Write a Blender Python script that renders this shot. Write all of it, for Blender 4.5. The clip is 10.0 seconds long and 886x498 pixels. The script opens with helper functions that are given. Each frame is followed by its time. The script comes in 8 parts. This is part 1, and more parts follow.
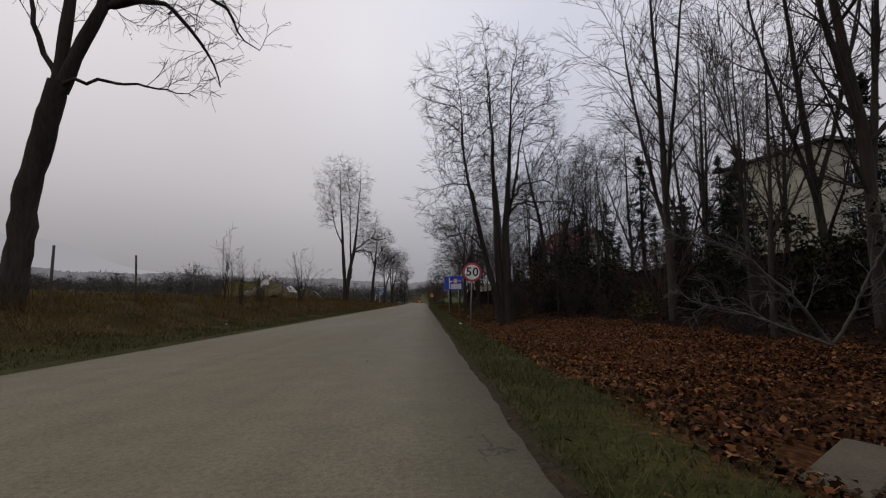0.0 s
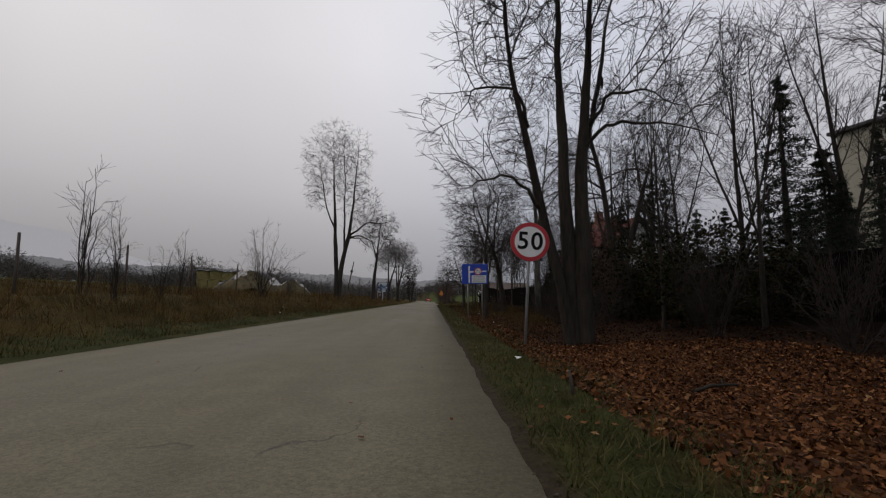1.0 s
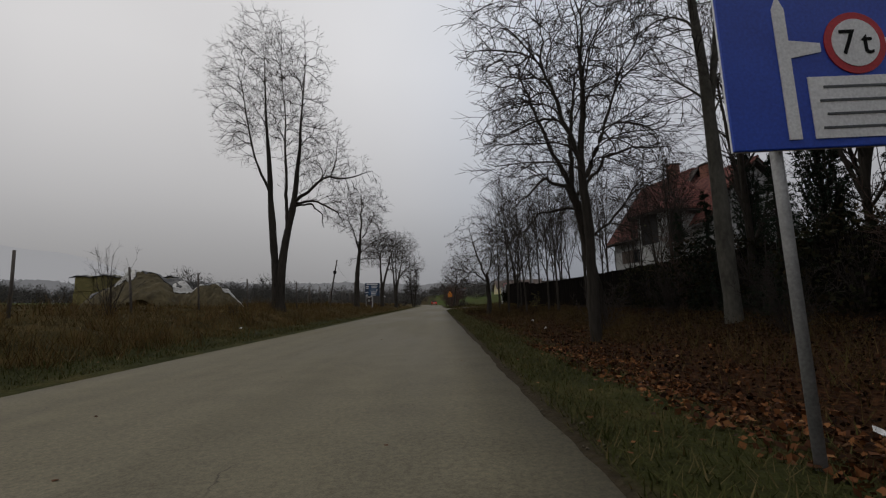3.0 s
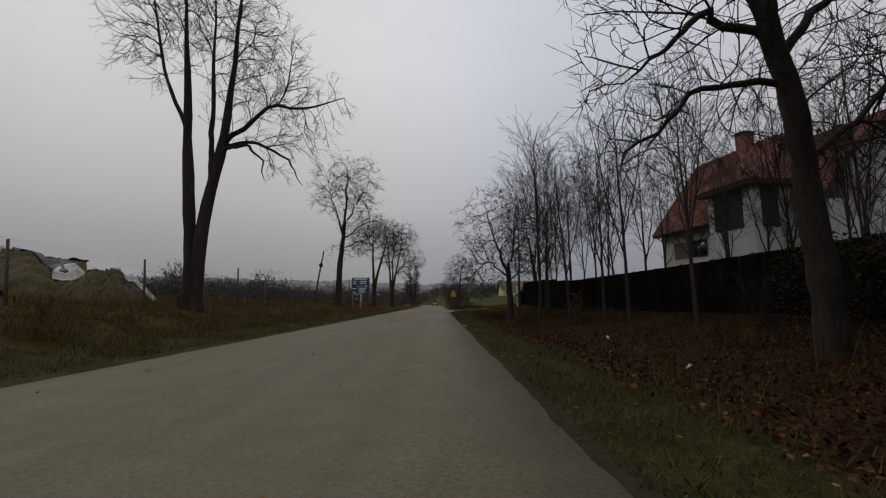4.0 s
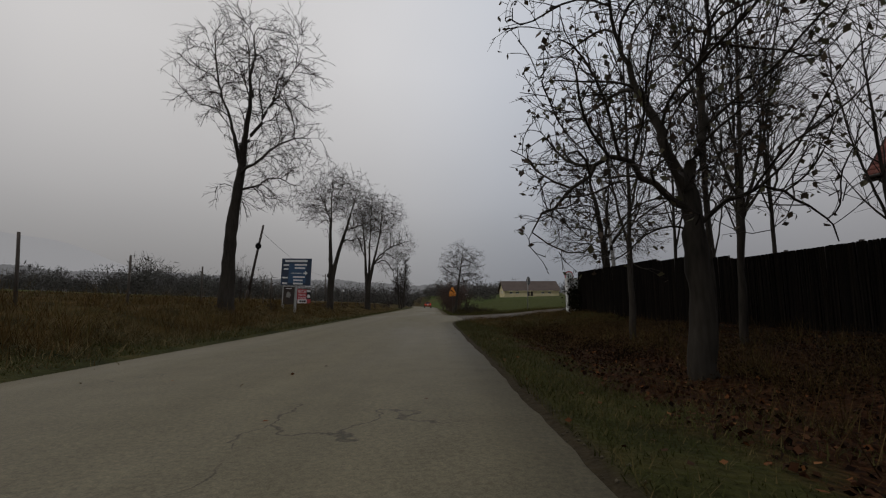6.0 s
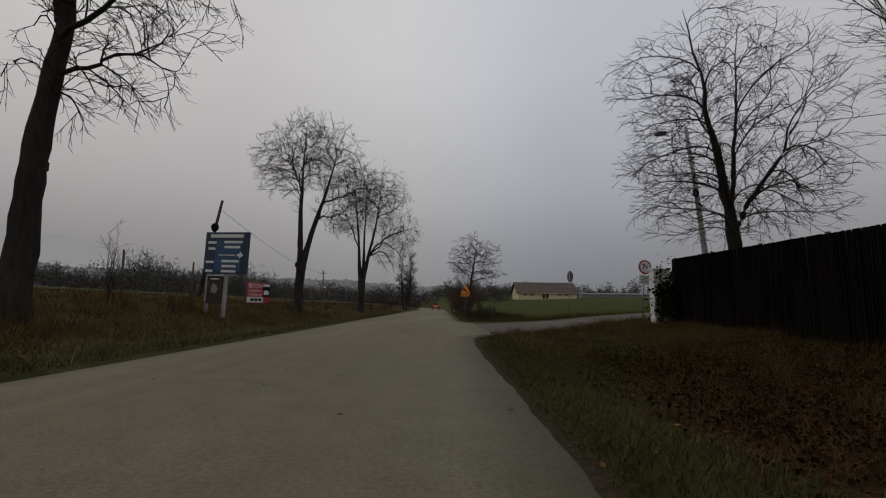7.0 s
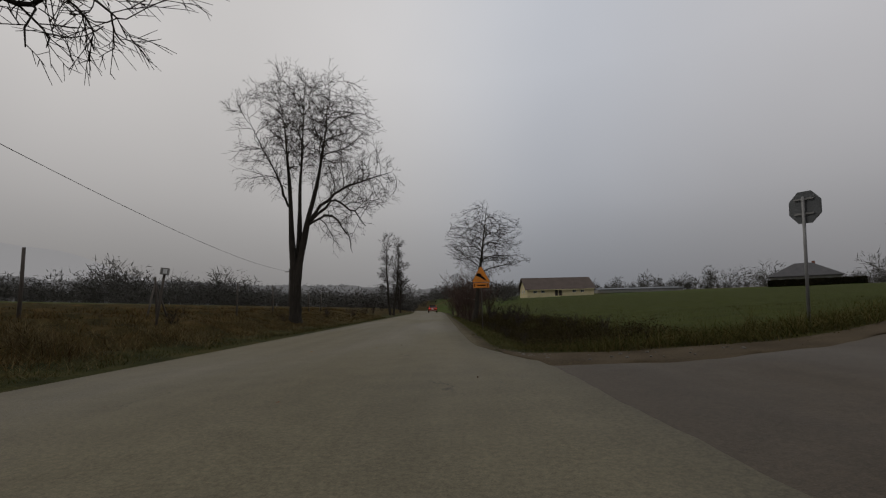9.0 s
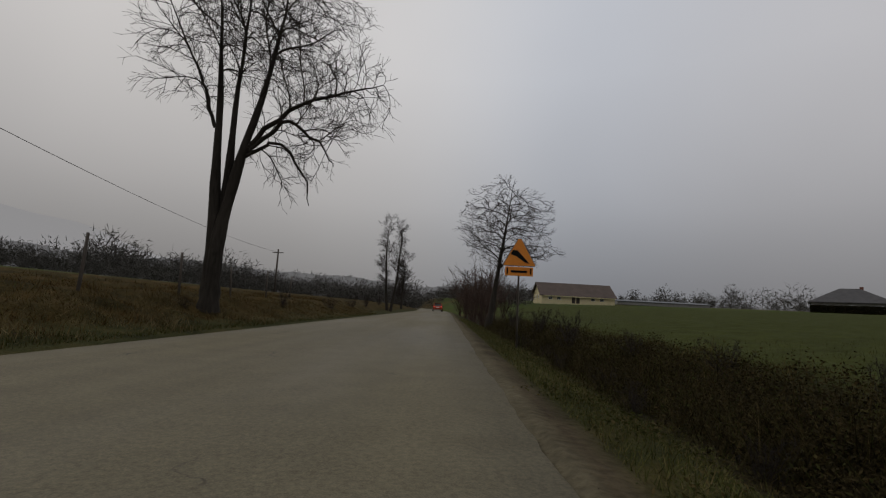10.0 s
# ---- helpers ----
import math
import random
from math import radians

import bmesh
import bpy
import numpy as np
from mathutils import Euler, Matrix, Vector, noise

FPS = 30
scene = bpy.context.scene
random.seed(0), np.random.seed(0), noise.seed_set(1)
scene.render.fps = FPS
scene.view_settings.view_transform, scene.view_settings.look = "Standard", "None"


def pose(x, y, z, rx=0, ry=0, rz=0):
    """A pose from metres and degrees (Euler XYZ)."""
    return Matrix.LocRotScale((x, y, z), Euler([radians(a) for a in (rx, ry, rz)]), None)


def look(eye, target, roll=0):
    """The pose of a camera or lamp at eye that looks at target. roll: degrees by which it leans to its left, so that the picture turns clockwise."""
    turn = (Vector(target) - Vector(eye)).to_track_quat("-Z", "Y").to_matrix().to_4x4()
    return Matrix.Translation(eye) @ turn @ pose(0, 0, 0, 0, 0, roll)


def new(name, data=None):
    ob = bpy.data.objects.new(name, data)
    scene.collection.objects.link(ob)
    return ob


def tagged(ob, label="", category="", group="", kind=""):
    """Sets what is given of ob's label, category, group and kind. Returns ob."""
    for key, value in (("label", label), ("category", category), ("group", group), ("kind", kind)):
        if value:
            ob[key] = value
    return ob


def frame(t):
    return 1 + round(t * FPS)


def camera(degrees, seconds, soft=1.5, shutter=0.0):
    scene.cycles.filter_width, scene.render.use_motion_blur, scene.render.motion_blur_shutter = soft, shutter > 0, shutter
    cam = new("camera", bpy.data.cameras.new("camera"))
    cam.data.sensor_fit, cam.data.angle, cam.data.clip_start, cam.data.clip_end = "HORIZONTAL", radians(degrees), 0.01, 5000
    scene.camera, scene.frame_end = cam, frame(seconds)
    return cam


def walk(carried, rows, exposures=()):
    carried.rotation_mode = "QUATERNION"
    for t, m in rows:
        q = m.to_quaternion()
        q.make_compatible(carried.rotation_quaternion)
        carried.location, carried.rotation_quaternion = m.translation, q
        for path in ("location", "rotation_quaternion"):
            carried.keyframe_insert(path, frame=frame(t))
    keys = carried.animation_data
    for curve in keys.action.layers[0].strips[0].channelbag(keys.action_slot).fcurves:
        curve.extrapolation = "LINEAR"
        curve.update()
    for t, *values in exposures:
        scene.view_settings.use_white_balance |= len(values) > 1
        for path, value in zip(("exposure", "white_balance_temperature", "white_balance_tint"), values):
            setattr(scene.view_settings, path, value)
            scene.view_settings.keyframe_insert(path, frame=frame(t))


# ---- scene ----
# ---- camera and walk ----
cam = camera(86.1, 10.0, soft=1.2)
# t, x, y, z, yaw, pitch, roll
PATH = [
    (0.0, -0.036, 0.005, 0.841, -2.36, 6.23, -0.85),
    (0.5, 0.005, 5.127, 0.856, -0.15, 6.15, -0.63),
    (1.0, 0.037, 10.332, 0.838, -1.15, 6.09, 0.45),
    (1.5, -0.021, 15.289, 0.842, 1.35, 6.34, -0.21),
    (2.0, -0.115, 20.315, 0.871, 2.39, 6.20, 0.34),
    (2.5, -0.166, 25.098, 0.866, -1.02, 6.30, -2.91),
    (4.0, -0.277, 39.652, 0.849, -0.52, 6.49, -1.30),
    (4.5, -0.290, 44.487, 0.865, -2.02, 6.46, -1.81),
    (5.0, -0.268, 49.402, 0.859, -0.61, 6.61, -2.21),
    (5.5, -0.307, 54.313, 0.848, -1.43, 6.63, -0.62),
    (7.0, -0.259, 69.078, 0.913, -0.11, 6.84, 0.41),
    (7.5, -0.332, 73.809, 0.888, 0.75, 6.95, 1.00),
    (8.0, -0.315, 78.554, 0.852, -1.98, 7.03, 0.64),
    (8.5, -0.260, 83.050, 0.850, -2.10, 7.15, -0.03),
    (9.0, -0.151, 87.562, 0.839, -0.51, 7.12, -1.51),
    (9.5, -0.079, 92.220, 0.852, 0.79, 6.76, 0.65),
    (10.0, -0.060, 96.984, 0.828, 0.80, 7.00, 2.96),
]
EXPOSE = [(0.0, 0.08, 6500, 15), (1.0, 0.06, 6500, 13), (2.0, 0.0, 6500, 10), (4.5, -0.12, 6530, 10), (5.5, -0.15, 6550, 10), (7.0, -0.33, 6640, 10), (8.0, -0.31, 6680, 10), (10.0, -0.29, 6680, 10)]
walk(cam, [(t, pose(x, y, z, 90 + p, 0, w) @ pose(0, 0, 0, 0, 0, r)) for t, x, y, z, w, p, r in PATH], EXPOSE)

# ---- world and sun: an even, overcast autumn sky ----
world = bpy.data.worlds.new("overcast_sky")
scene.world = world
world.use_nodes = True
wn, wl = world.node_tree.nodes, world.node_tree.links
wn.clear()
w_out, w_bg = wn.new("ShaderNodeOutputWorld"), wn.new("ShaderNodeBackground")
w_sky = wn.new("ShaderNodeTexSky")
w_sky.sky_type, w_sky.sun_disc = "NISHITA", False
w_sky.sun_elevation, w_sky.sun_rotation, w_sky.dust_density = radians(28), radians(-40), 6.0
w_grey = wn.new("ShaderNodeHueSaturation")
w_grey.inputs["Saturation"].default_value, w_grey.inputs["Value"].default_value = 0.2, 0.02
w_co, w_sep = wn.new("ShaderNodeTexCoord"), wn.new("ShaderNodeSeparateXYZ")
w_side = wn.new("ShaderNodeMapRange")
w_side.inputs["From Min"].default_value, w_side.inputs["From Max"].default_value = -0.7, 0.8
w_side.interpolation_type = "SMOOTHSTEP"
w_ramp = wn.new("ShaderNodeValToRGB")
w_ramp.color_ramp.interpolation = "B_SPLINE"
while len(w_ramp.color_ramp.elements) < 4:
    w_ramp.color_ramp.elements.new(.5)
for el, (p, c) in zip(w_ramp.color_ramp.elements, ((0, (.575, .568, .578, 1)), (.37, (.790, .783, .795, 1)), (.68, (.545, .600, .700, 1)), (1, (.640, .632, .655, 1)))):
    el.position, el.color = p, c
w_noise, w_cloud = wn.new("ShaderNodeTexNoise"), wn.new("ShaderNodeMapRange")
w_noise.inputs["Scale"].default_value, w_noise.inputs["Detail"].default_value = 1.6, 3.0
w_cloud.inputs["To Min"].default_value, w_cloud.inputs["To Max"].default_value = 0.86, 1.12
w_mul, w_mix = wn.new("ShaderNodeMix"), wn.new("ShaderNodeMix")
w_mul.data_type = w_mix.data_type = "RGBA"
w_mul.blend_type = "MULTIPLY"
w_mul.inputs[0].default_value, w_mix.inputs[0].default_value = 1.0, 0.94
wl.new(w_co.outputs["Generated"], w_sep.inputs[0])
wl.new(w_co.outputs["Generated"], w_noise.inputs["Vector"])
wl.new(w_sep.outputs["X"], w_side.inputs["Value"])
wl.new(w_side.outputs[0], w_ramp.inputs[0])
wl.new(w_noise.outputs[0], w_cloud.inputs["Value"])
wl.new(w_ramp.outputs[0], w_mul.inputs[6])
wl.new(w_cloud.outputs[0], w_mul.inputs[7])
wl.new(w_sky.outputs[0], w_grey.inputs["Color"])
wl.new(w_grey.outputs[0], w_mix.inputs[6])
w_up = wn.new("ShaderNodeValToRGB")
w_up.color_ramp.interpolation = "CARDINAL"
while len(w_up.color_ramp.elements) < 4:
    w_up.color_ramp.elements.new(.5)
for el, (p, v) in zip(w_up.color_ramp.elements, ((0, .37), (.2, .67), (.45, .95), (1, 1.06))):
    el.position, el.color = p, (v, v, v, 1)
w_lift = wn.new("ShaderNodeMix")
w_lift.data_type, w_lift.blend_type = "RGBA", "MULTIPLY"
w_lift.inputs[0].default_value = 1.0
wl.new(w_sep.outputs["Z"], w_up.inputs[0])
wl.new(w_mul.outputs[2], w_lift.inputs[6])
wl.new(w_up.outputs[0], w_lift.inputs[7])
wl.new(w_lift.outputs[2], w_mix.inputs[7])
wl.new(w_mix.outputs[2], w_bg.inputs["Color"])
wl.new(w_bg.outputs[0], w_out.inputs["Surface"])
w_bg.inputs["Strength"].default_value = 1.05

sun = new("sun", bpy.data.lights.new("sun", "SUN"))
sun.data.energy, sun.data.angle, sun.data.color = 0.5, radians(25), (1.0, 0.96, 0.9)
sun.matrix_world = look((-40, 60, 50), (0, 50, 0))


# ---- materials ----
def material(name, rough=0.8, metal=0.0, spec=0.5):
    m = bpy.data.materials.new(name)
    m.use_nodes = True
    b = m.node_tree.nodes["Principled BSDF"]
    b.inputs["Roughness"].default_value, b.inputs["Metallic"].default_value = rough, metal
    b.inputs["Specular IOR Level"].default_value = spec
    return m, m.node_tree.nodes, m.node_tree.links, b


def node_noise(n, l, scale, detail=4.0, vec=None, stretch=None):
    t = n.new("ShaderNodeTexNoise")
    t.inputs["Scale"].default_value, t.inputs["Detail"].default_value = scale, detail
    if vec is None:
        vec = n.new("ShaderNodeNewGeometry").outputs["Position"]
    if stretch:
        mp = n.new("ShaderNodeMapping")
        mp.inputs["Scale"].default_value = stretch
        l.new(vec, mp.inputs["Vector"])
        vec = mp.outputs[0]
    l.new(vec, t.inputs["Vector"])
    return t.outputs[0]


def node_ramp(n, l, fac, stops):
    r = n.new("ShaderNodeValToRGB")
    els = r.color_ramp.elements
    while len(els) < len(stops):
        els.new(0.5)
    for e, (p, c) in zip(els, stops):
        e.position, e.color = p, (*c, 1) if len(c) == 3 else c
    l.new(fac, r.inputs[0])
    return r.outputs[0]


def node_mix(n, l, fac, a, b, kind="MIX"):
    m = n.new("ShaderNodeMix")
    m.data_type, m.blend_type = "RGBA", kind
    for k, v in ((0, fac), (6, a), (7, b)):
        if isinstance(v, (int, float)):
            m.inputs[k].default_value = v
        elif isinstance(v, tuple):
            m.inputs[k].default_value = (*v, 1)
        else:
            l.new(v, m.inputs[k])
    return m.outputs[2]


def node_math(n, l, op, a, b=0.5):
    m = n.new("ShaderNodeMath")
    m.operation = op
    for k, v in ((0, a), (1, b)):
        if isinstance(v, (int, float)):
            m.inputs[k].default_value = v
        else:
            l.new(v, m.inputs[k])
    return m.outputs[0]


def node_range(n, l, v, a, b, c=0.0, d=1.0):
    m = n.new("ShaderNodeMapRange")
    m.inputs["From Min"].default_value, m.inputs["From Max"].default_value = a, b
    m.inputs["To Min"].default_value, m.inputs["To Max"].default_value = c, d
    l.new(v, m.inputs["Value"])
    return m.outputs[0]


def node_bump(n, l, b, height, strength=0.3, dist=0.02):
    k = n.new("ShaderNodeBump")
    k.inputs["Strength"].default_value, k.inputs["Distance"].default_value = strength, dist
    l.new(height, k.inputs["Height"])
    l.new(k.outputs[0], b.inputs["Normal"])


def worn(name, a, b_col, scale=3.0, rough=0.7, metal=0.0, bump=0.15, fine=60.0, stretch=None, spec=0.5):
    """A surface of two near colours, blotched at one scale and grained at another."""
    m, n, l, b = material(name, rough, metal, spec)
    big, small = node_noise(n, l, scale, 5.0, stretch=stretch), node_noise(n, l, fine, 3.0, stretch=stretch)
    base = node_ramp(n, l, big, [(0.3, a), (0.7, b_col)])
    col = node_mix(n, l, 0.35, base, node_ramp(n, l, small, [(0.3, tuple(c * 0.6 for c in a)), (0.75, tuple(min(1, c * 1.35) for c in b_col))]))
    l.new(col, b.inputs["Base Color"])
    if bump:
        node_bump(n, l, b, small, bump, 0.01)
    return m


def by_piece(name, stops, rough=0.8, spec=0.3, thin=0.0):
    """Leaves and blades: each island of the mesh takes its own shade."""
    m, n, l, b = material(name, rough, 0.0, spec)
    geo = n.new("ShaderNodeNewGeometry")
    col = node_ramp(n, l, geo.outputs["Random Per Island"], stops)
    patch = node_noise(n, l, 0.8, 2.0)
    l.new(node_mix(n, l, 0.5, col, node_ramp(n, l, patch, [(0.3, (0.35, 0.35, 0.35)), (0.7, (1.0, 1.0, 1.0))]), "MULTIPLY"), b.inputs["Base Color"])
    if thin:
        b.inputs["Transmission Weight"].default_value = 0.0
        tr, mixer = n.new("ShaderNodeBsdfTranslucent"), n.new("ShaderNodeMixShader")
        l.new(col, tr.inputs["Color"])
        mixer.inputs[0].default_value = thin
        l.new(b.outputs[0], mixer.inputs[1])
        l.new(tr.outputs[0], mixer.inputs[2])
        l.new(mixer.outputs[0], n["Material Output"].inputs["Surface"])
    return m


def make_asphalt(name, dark, light, cracks=True, crack_scale=0.35):
    m, n, l, b = material(name, 0.75, 0.0, 0.15)
    pos = n.new("ShaderNodeNewGeometry").outputs["Position"]
    sep = n.new("ShaderNodeSeparateXYZ")
    l.new(pos, sep.inputs[0])
    blotch = node_noise(n, l, 0.35, 5.0, pos, (1.0, 0.22, 1.0))
    grain = node_noise(n, l, 90.0, 3.0, pos)
    patch = node_noise(n, l, 2.2, 4.0, pos)
    col = node_ramp(n, l, blotch, [(0.3, dark), (0.7, light)])
    col = node_mix(n, l, 0.45, col, node_ramp(n, l, grain, [(0.3, tuple(c * 0.45 for c in dark)), (0.7, tuple(c * 1.4 for c in light))]))
    col = node_mix(n, l, 0.25, col, node_ramp(n, l, patch, [(0.35, tuple(c * 0.75 for c in dark)), (0.65, light)]))
    mottle = node_noise(n, l, 26.0, 2.0, pos)
    col = node_mix(n, l, 0.4, col, node_ramp(n, l, mottle, [(0.35, (0.62, 0.60, 0.58)), (0.5, (1, 1, 1)), (0.66, (1.35, 1.30, 1.25))]), "MULTIPLY")
    track = node_noise(n, l, 1.0, 3.0, pos, (2.2, 0.05, 1.0))
    col = node_mix(n, l, 0.5, col, node_ramp(n, l, track, [(0.35, (0.84, 0.84, 0.84)), (0.65, (1.12, 1.12, 1.12))]), "MULTIPLY")
    stone = n.new("ShaderNodeTexVoronoi")
    stone.inputs["Scale"].default_value = 55.0
    l.new(pos, stone.inputs["Vector"])
    col = node_mix(n, l, node_range(n, l, stone.outputs["Distance"], 0.0, 0.22, 0.35, 0.0), col, tuple(c * 1.5 for c in light))
    if cracks:
        wob = n.new("ShaderNodeVectorMath")
        wob.operation = "ADD"
        wnz = n.new("ShaderNodeTexNoise")
        wnz.inputs["Scale"].default_value, wnz.inputs["Detail"].default_value = 1.3, 6.0
        l.new(pos, wnz.inputs["Vector"])
        l.new(pos, wob.inputs[0])
        l.new(wnz.outputs["Color"], wob.inputs[1])
        mp = n.new("ShaderNodeMapping")
        mp.inputs["Scale"].default_value = (1.0, 0.35, 1.0)
        l.new(wob.outputs[0], mp.inputs["Vector"])
        cr = n.new("ShaderNodeTexVoronoi")
        cr.feature = "DISTANCE_TO_EDGE"
        cr.inputs["Scale"].default_value = crack_scale
        l.new(mp.outputs[0], cr.inputs["Vector"])
        line = node_range(n, l, cr.outputs["Distance"], 0.0, 0.004, 1.0, 0.0)
        gate = node_range(n, l, node_noise(n, l, 0.5, 2.0, pos), 0.56, 0.62, 0.0, 0.8)
        col = node_mix(n, l, node_math(n, l, "MULTIPLY", line, gate), col, (0.02, 0.019, 0.017))
    l.new(col, b.inputs["Base Color"])
    l.new(node_range(n, l, blotch, 0.3, 0.7, 0.55, 0.82), b.inputs["Roughness"])
    node_bump(n, l, b, grain, 0.35, 0.006)
    return m


ASPHALT = make_asphalt("worn_asphalt", (0.102, 0.089, 0.056), (0.149, 0.131, 0.085))
ASPHALT_DARK = make_asphalt("side_asphalt", (0.050, 0.039, 0.026), (0.078, 0.062, 0.044), cracks=False)
DIRT = worn("trodden_brown_dirt", (0.040, 0.030, 0.0185), (0.094, 0.073, 0.047), 1.1, 0.95, bump=0.6, fine=30, spec=0.05)
GRAVEL = worn("sandy_grit", (0.050, 0.041, 0.028), (0.105, 0.090, 0.065), 1.4, 0.95, bump=0.5, fine=45, spec=0.1)
BIN_BROWN = worn("brown_bin", (0.07, 0.055, 0.04), (0.12, 0.098, 0.075), 3, 0.85, bump=0.2)
STONE = worn("pale_stone", (0.06, 0.055, 0.046), (0.14, 0.13, 0.112), 6, 0.9, bump=0.4)
BARK = worn("grey_brown_bark", (0.018, 0.0155, 0.013), (0.050, 0.043, 0.035), 2.5, 0.95, bump=0.8, fine=16, stretch=(1, 1, 0.18), spec=0.1)
BARK_PALE = worn("pale_smooth_bark", (0.042, 0.040, 0.033), (0.10, 0.094, 0.078), 3, 0.9, bump=0.4, fine=14, stretch=(1, 1, 0.5), spec=0.15)
TWIG = worn("twig_bark", (0.022, 0.018, 0.016), (0.045, 0.037, 0.032), 1.0, 0.9, bump=0, spec=0.1)
TWIG_RED = worn("reddish_twig_bark", (0.05, 0.032, 0.026), (0.085, 0.057, 0.045), 1.0, 0.9, bump=0, spec=0.1)
LEAF_DEAD = by_piece("fallen_leaf", [(0.0, (0.027, 0.0105, 0.005)), (0.35, (0.078, 0.029, 0.0105)), (0.75, (0.148, 0.055, 0.018)), (0.94, (0.21, 0.090, 0.031)), (1.0, (0.26, 0.145, 0.062))], 0.8, 0.12)
# old leaves, their brown lowered further to include the wood's heavy shade
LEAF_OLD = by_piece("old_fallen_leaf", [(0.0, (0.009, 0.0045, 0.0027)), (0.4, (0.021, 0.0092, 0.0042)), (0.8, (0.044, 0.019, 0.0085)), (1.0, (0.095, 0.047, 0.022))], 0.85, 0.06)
LEAF_OAK = by_piece("withered_leaf", [(0.0, (0.03, 0.022, 0.016)), (0.5, (0.075, 0.05, 0.032)), (1.0, (0.10, 0.10, 0.05))], 0.7, 0.3, 0.2)
LEAF_YELLOW = by_piece("yellow_leaf", [(0.0, (0.16, 0.14, 0.03)), (1.0, (0.32, 0.27, 0.06))], 0.7, 0.3, 0.25)
NEEDLE = by_piece("conifer_needles", [(0.0, (0.010, 0.016, 0.011)), (1.0, (0.028, 0.042, 0.026))], 0.85, 0.08)
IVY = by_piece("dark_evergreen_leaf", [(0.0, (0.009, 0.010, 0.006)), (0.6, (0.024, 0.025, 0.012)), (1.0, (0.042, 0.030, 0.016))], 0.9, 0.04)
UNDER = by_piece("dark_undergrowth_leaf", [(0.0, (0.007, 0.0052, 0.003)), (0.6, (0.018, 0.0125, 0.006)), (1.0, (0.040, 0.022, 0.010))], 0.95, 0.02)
BLADE = by_piece("grass_blade", [(0.0, (0.027, 0.031, 0.007)), (0.5, (0.055, 0.060, 0.014)), (0.8, (0.085, 0.070, 0.024)), (1.0, (0.12, 0.090, 0.036))], 0.75, 0.12, 0.2)
WEED = by_piece("withered_weed", [(0.0, (0.032, 0.037, 0.009)), (0.45, (0.064, 0.068, 0.016)), (0.75, (0.100, 0.080, 0.027)), (1.0, (0.15, 0.108, 0.044))], 0.85, 0.08, 0.2)
MOSSY = by_piece("mossy_grass_blade", [(0.0, (0.062, 0.070, 0.018)), (0.5, (0.112, 0.116, 0.032)), (0.85, (0.140, 0.120, 0.042)), (1.0, (0.17, 0.134, 0.058))], 0.8, 0.1, 0.2)
WEED_RUST = by_piece("rusty_weed", [(0.0, (0.038, 0.023, 0.009)), (0.4, (0.092, 0.054, 0.020)), (0.75, (0.15, 0.096, 0.037)), (1.0, (0.082, 0.076, 0.023))], 0.9, 0.05, 0.2)
WEED_BROWN = by_piece("brown_withered_weed", [(0.0, (0.018, 0.013, 0.006)), (0.5, (0.056, 0.040, 0.015)), (0.8, (0.10, 0.072, 0.029)), (1.0, (0.050, 0.060, 0.015))], 0.9, 0.05, 0.15)
BRAMBLE = by_piece("dark_bramble_leaf", [(0.0, (0.012, 0.010, 0.005)), (0.5, (0.042, 0.033, 0.014)), (0.85, (0.072, 0.053, 0.022)), (1.0, (0.050, 0.060, 0.017))], 0.9, 0.05, 0.1)
BLADE_DRY = by_piece("dry_grass_blade", [(0.0, (0.030, 0.018, 0.006)), (0.45, (0.070, 0.044, 0.016)), (0.8, (0.12, 0.080, 0.031)), (1.0, (0.046, 0.052, 0.012))], 0.85, 0.08, 0.15)
STRAW = by_piece("bleached_grass", [(0.0, (0.062, 0.046, 0.019)), (0.5, (0.125, 0.095, 0.042)), (1.0, (0.20, 0.155, 0.075))], 0.85, 0.08, 0.15)
# far trees: the haze of distance is mixed into these paler, greyer colours
FARWOOD_HAZED = by_piece("far_wood", [(0.0, (0.070, 0.066, 0.061)), (0.6, (0.098, 0.092, 0.085)), (1.0, (0.086, 0.085, 0.073))], 0.95, 0.05)
FARWOOD_GREEN_HAZED = by_piece("hazed_far_conifers", [(0.0, (0.075, 0.080, 0.074)), (1.0, (0.105, 0.110, 0.096))], 0.95, 0.1)
GALV = worn("galvanised_steel", (0.17, 0.17, 0.17), (0.27, 0.27, 0.265), 4, 0.6, 0.5, 0.05)
SIGN_BACK = worn("sign_back_grey", (0.075, 0.082, 0.086), (0.115, 0.122, 0.127), 3, 0.6, 0.3, 0.03)
WHITE = worn("white_sign_face", (0.66, 0.66, 0.65), (0.78, 0.78, 0.77), 4, 0.5, 0, 0.02)
RED = worn("red_sign_face", (0.36, 0.012, 0.02), (0.48, 0.02, 0.028), 4, 0.5, 0, 0.02)
BLUE = worn("blue_sign_face", (0.010, 0.045, 0.34), (0.018, 0.07, 0.46), 3, 0.45, 0, 0.02)
ORANGE = worn("orange_sign_face", (0.72, 0.21, 0.015), (0.85, 0.28, 0.02), 4, 0.5, 0, 0.02)
BLACK = worn("black_paint", (0.008, 0.008, 0.008), (0.016, 0.016, 0.016), 5, 0.85, 0, 0.02, spec=0.1)
NAVY = worn("dark_blue_board", (0.008, 0.022, 0.05), (0.014, 0.036, 0.078), 2, 0.5, 0, 0.02)
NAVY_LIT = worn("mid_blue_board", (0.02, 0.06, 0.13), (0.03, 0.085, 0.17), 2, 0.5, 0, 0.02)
POST_WOOD = worn("weathered_post", (0.045, 0.036, 0.03), (0.095, 0.08, 0.066), 4, 0.95, 0, 0.4, 30, (1, 1, 0.15))
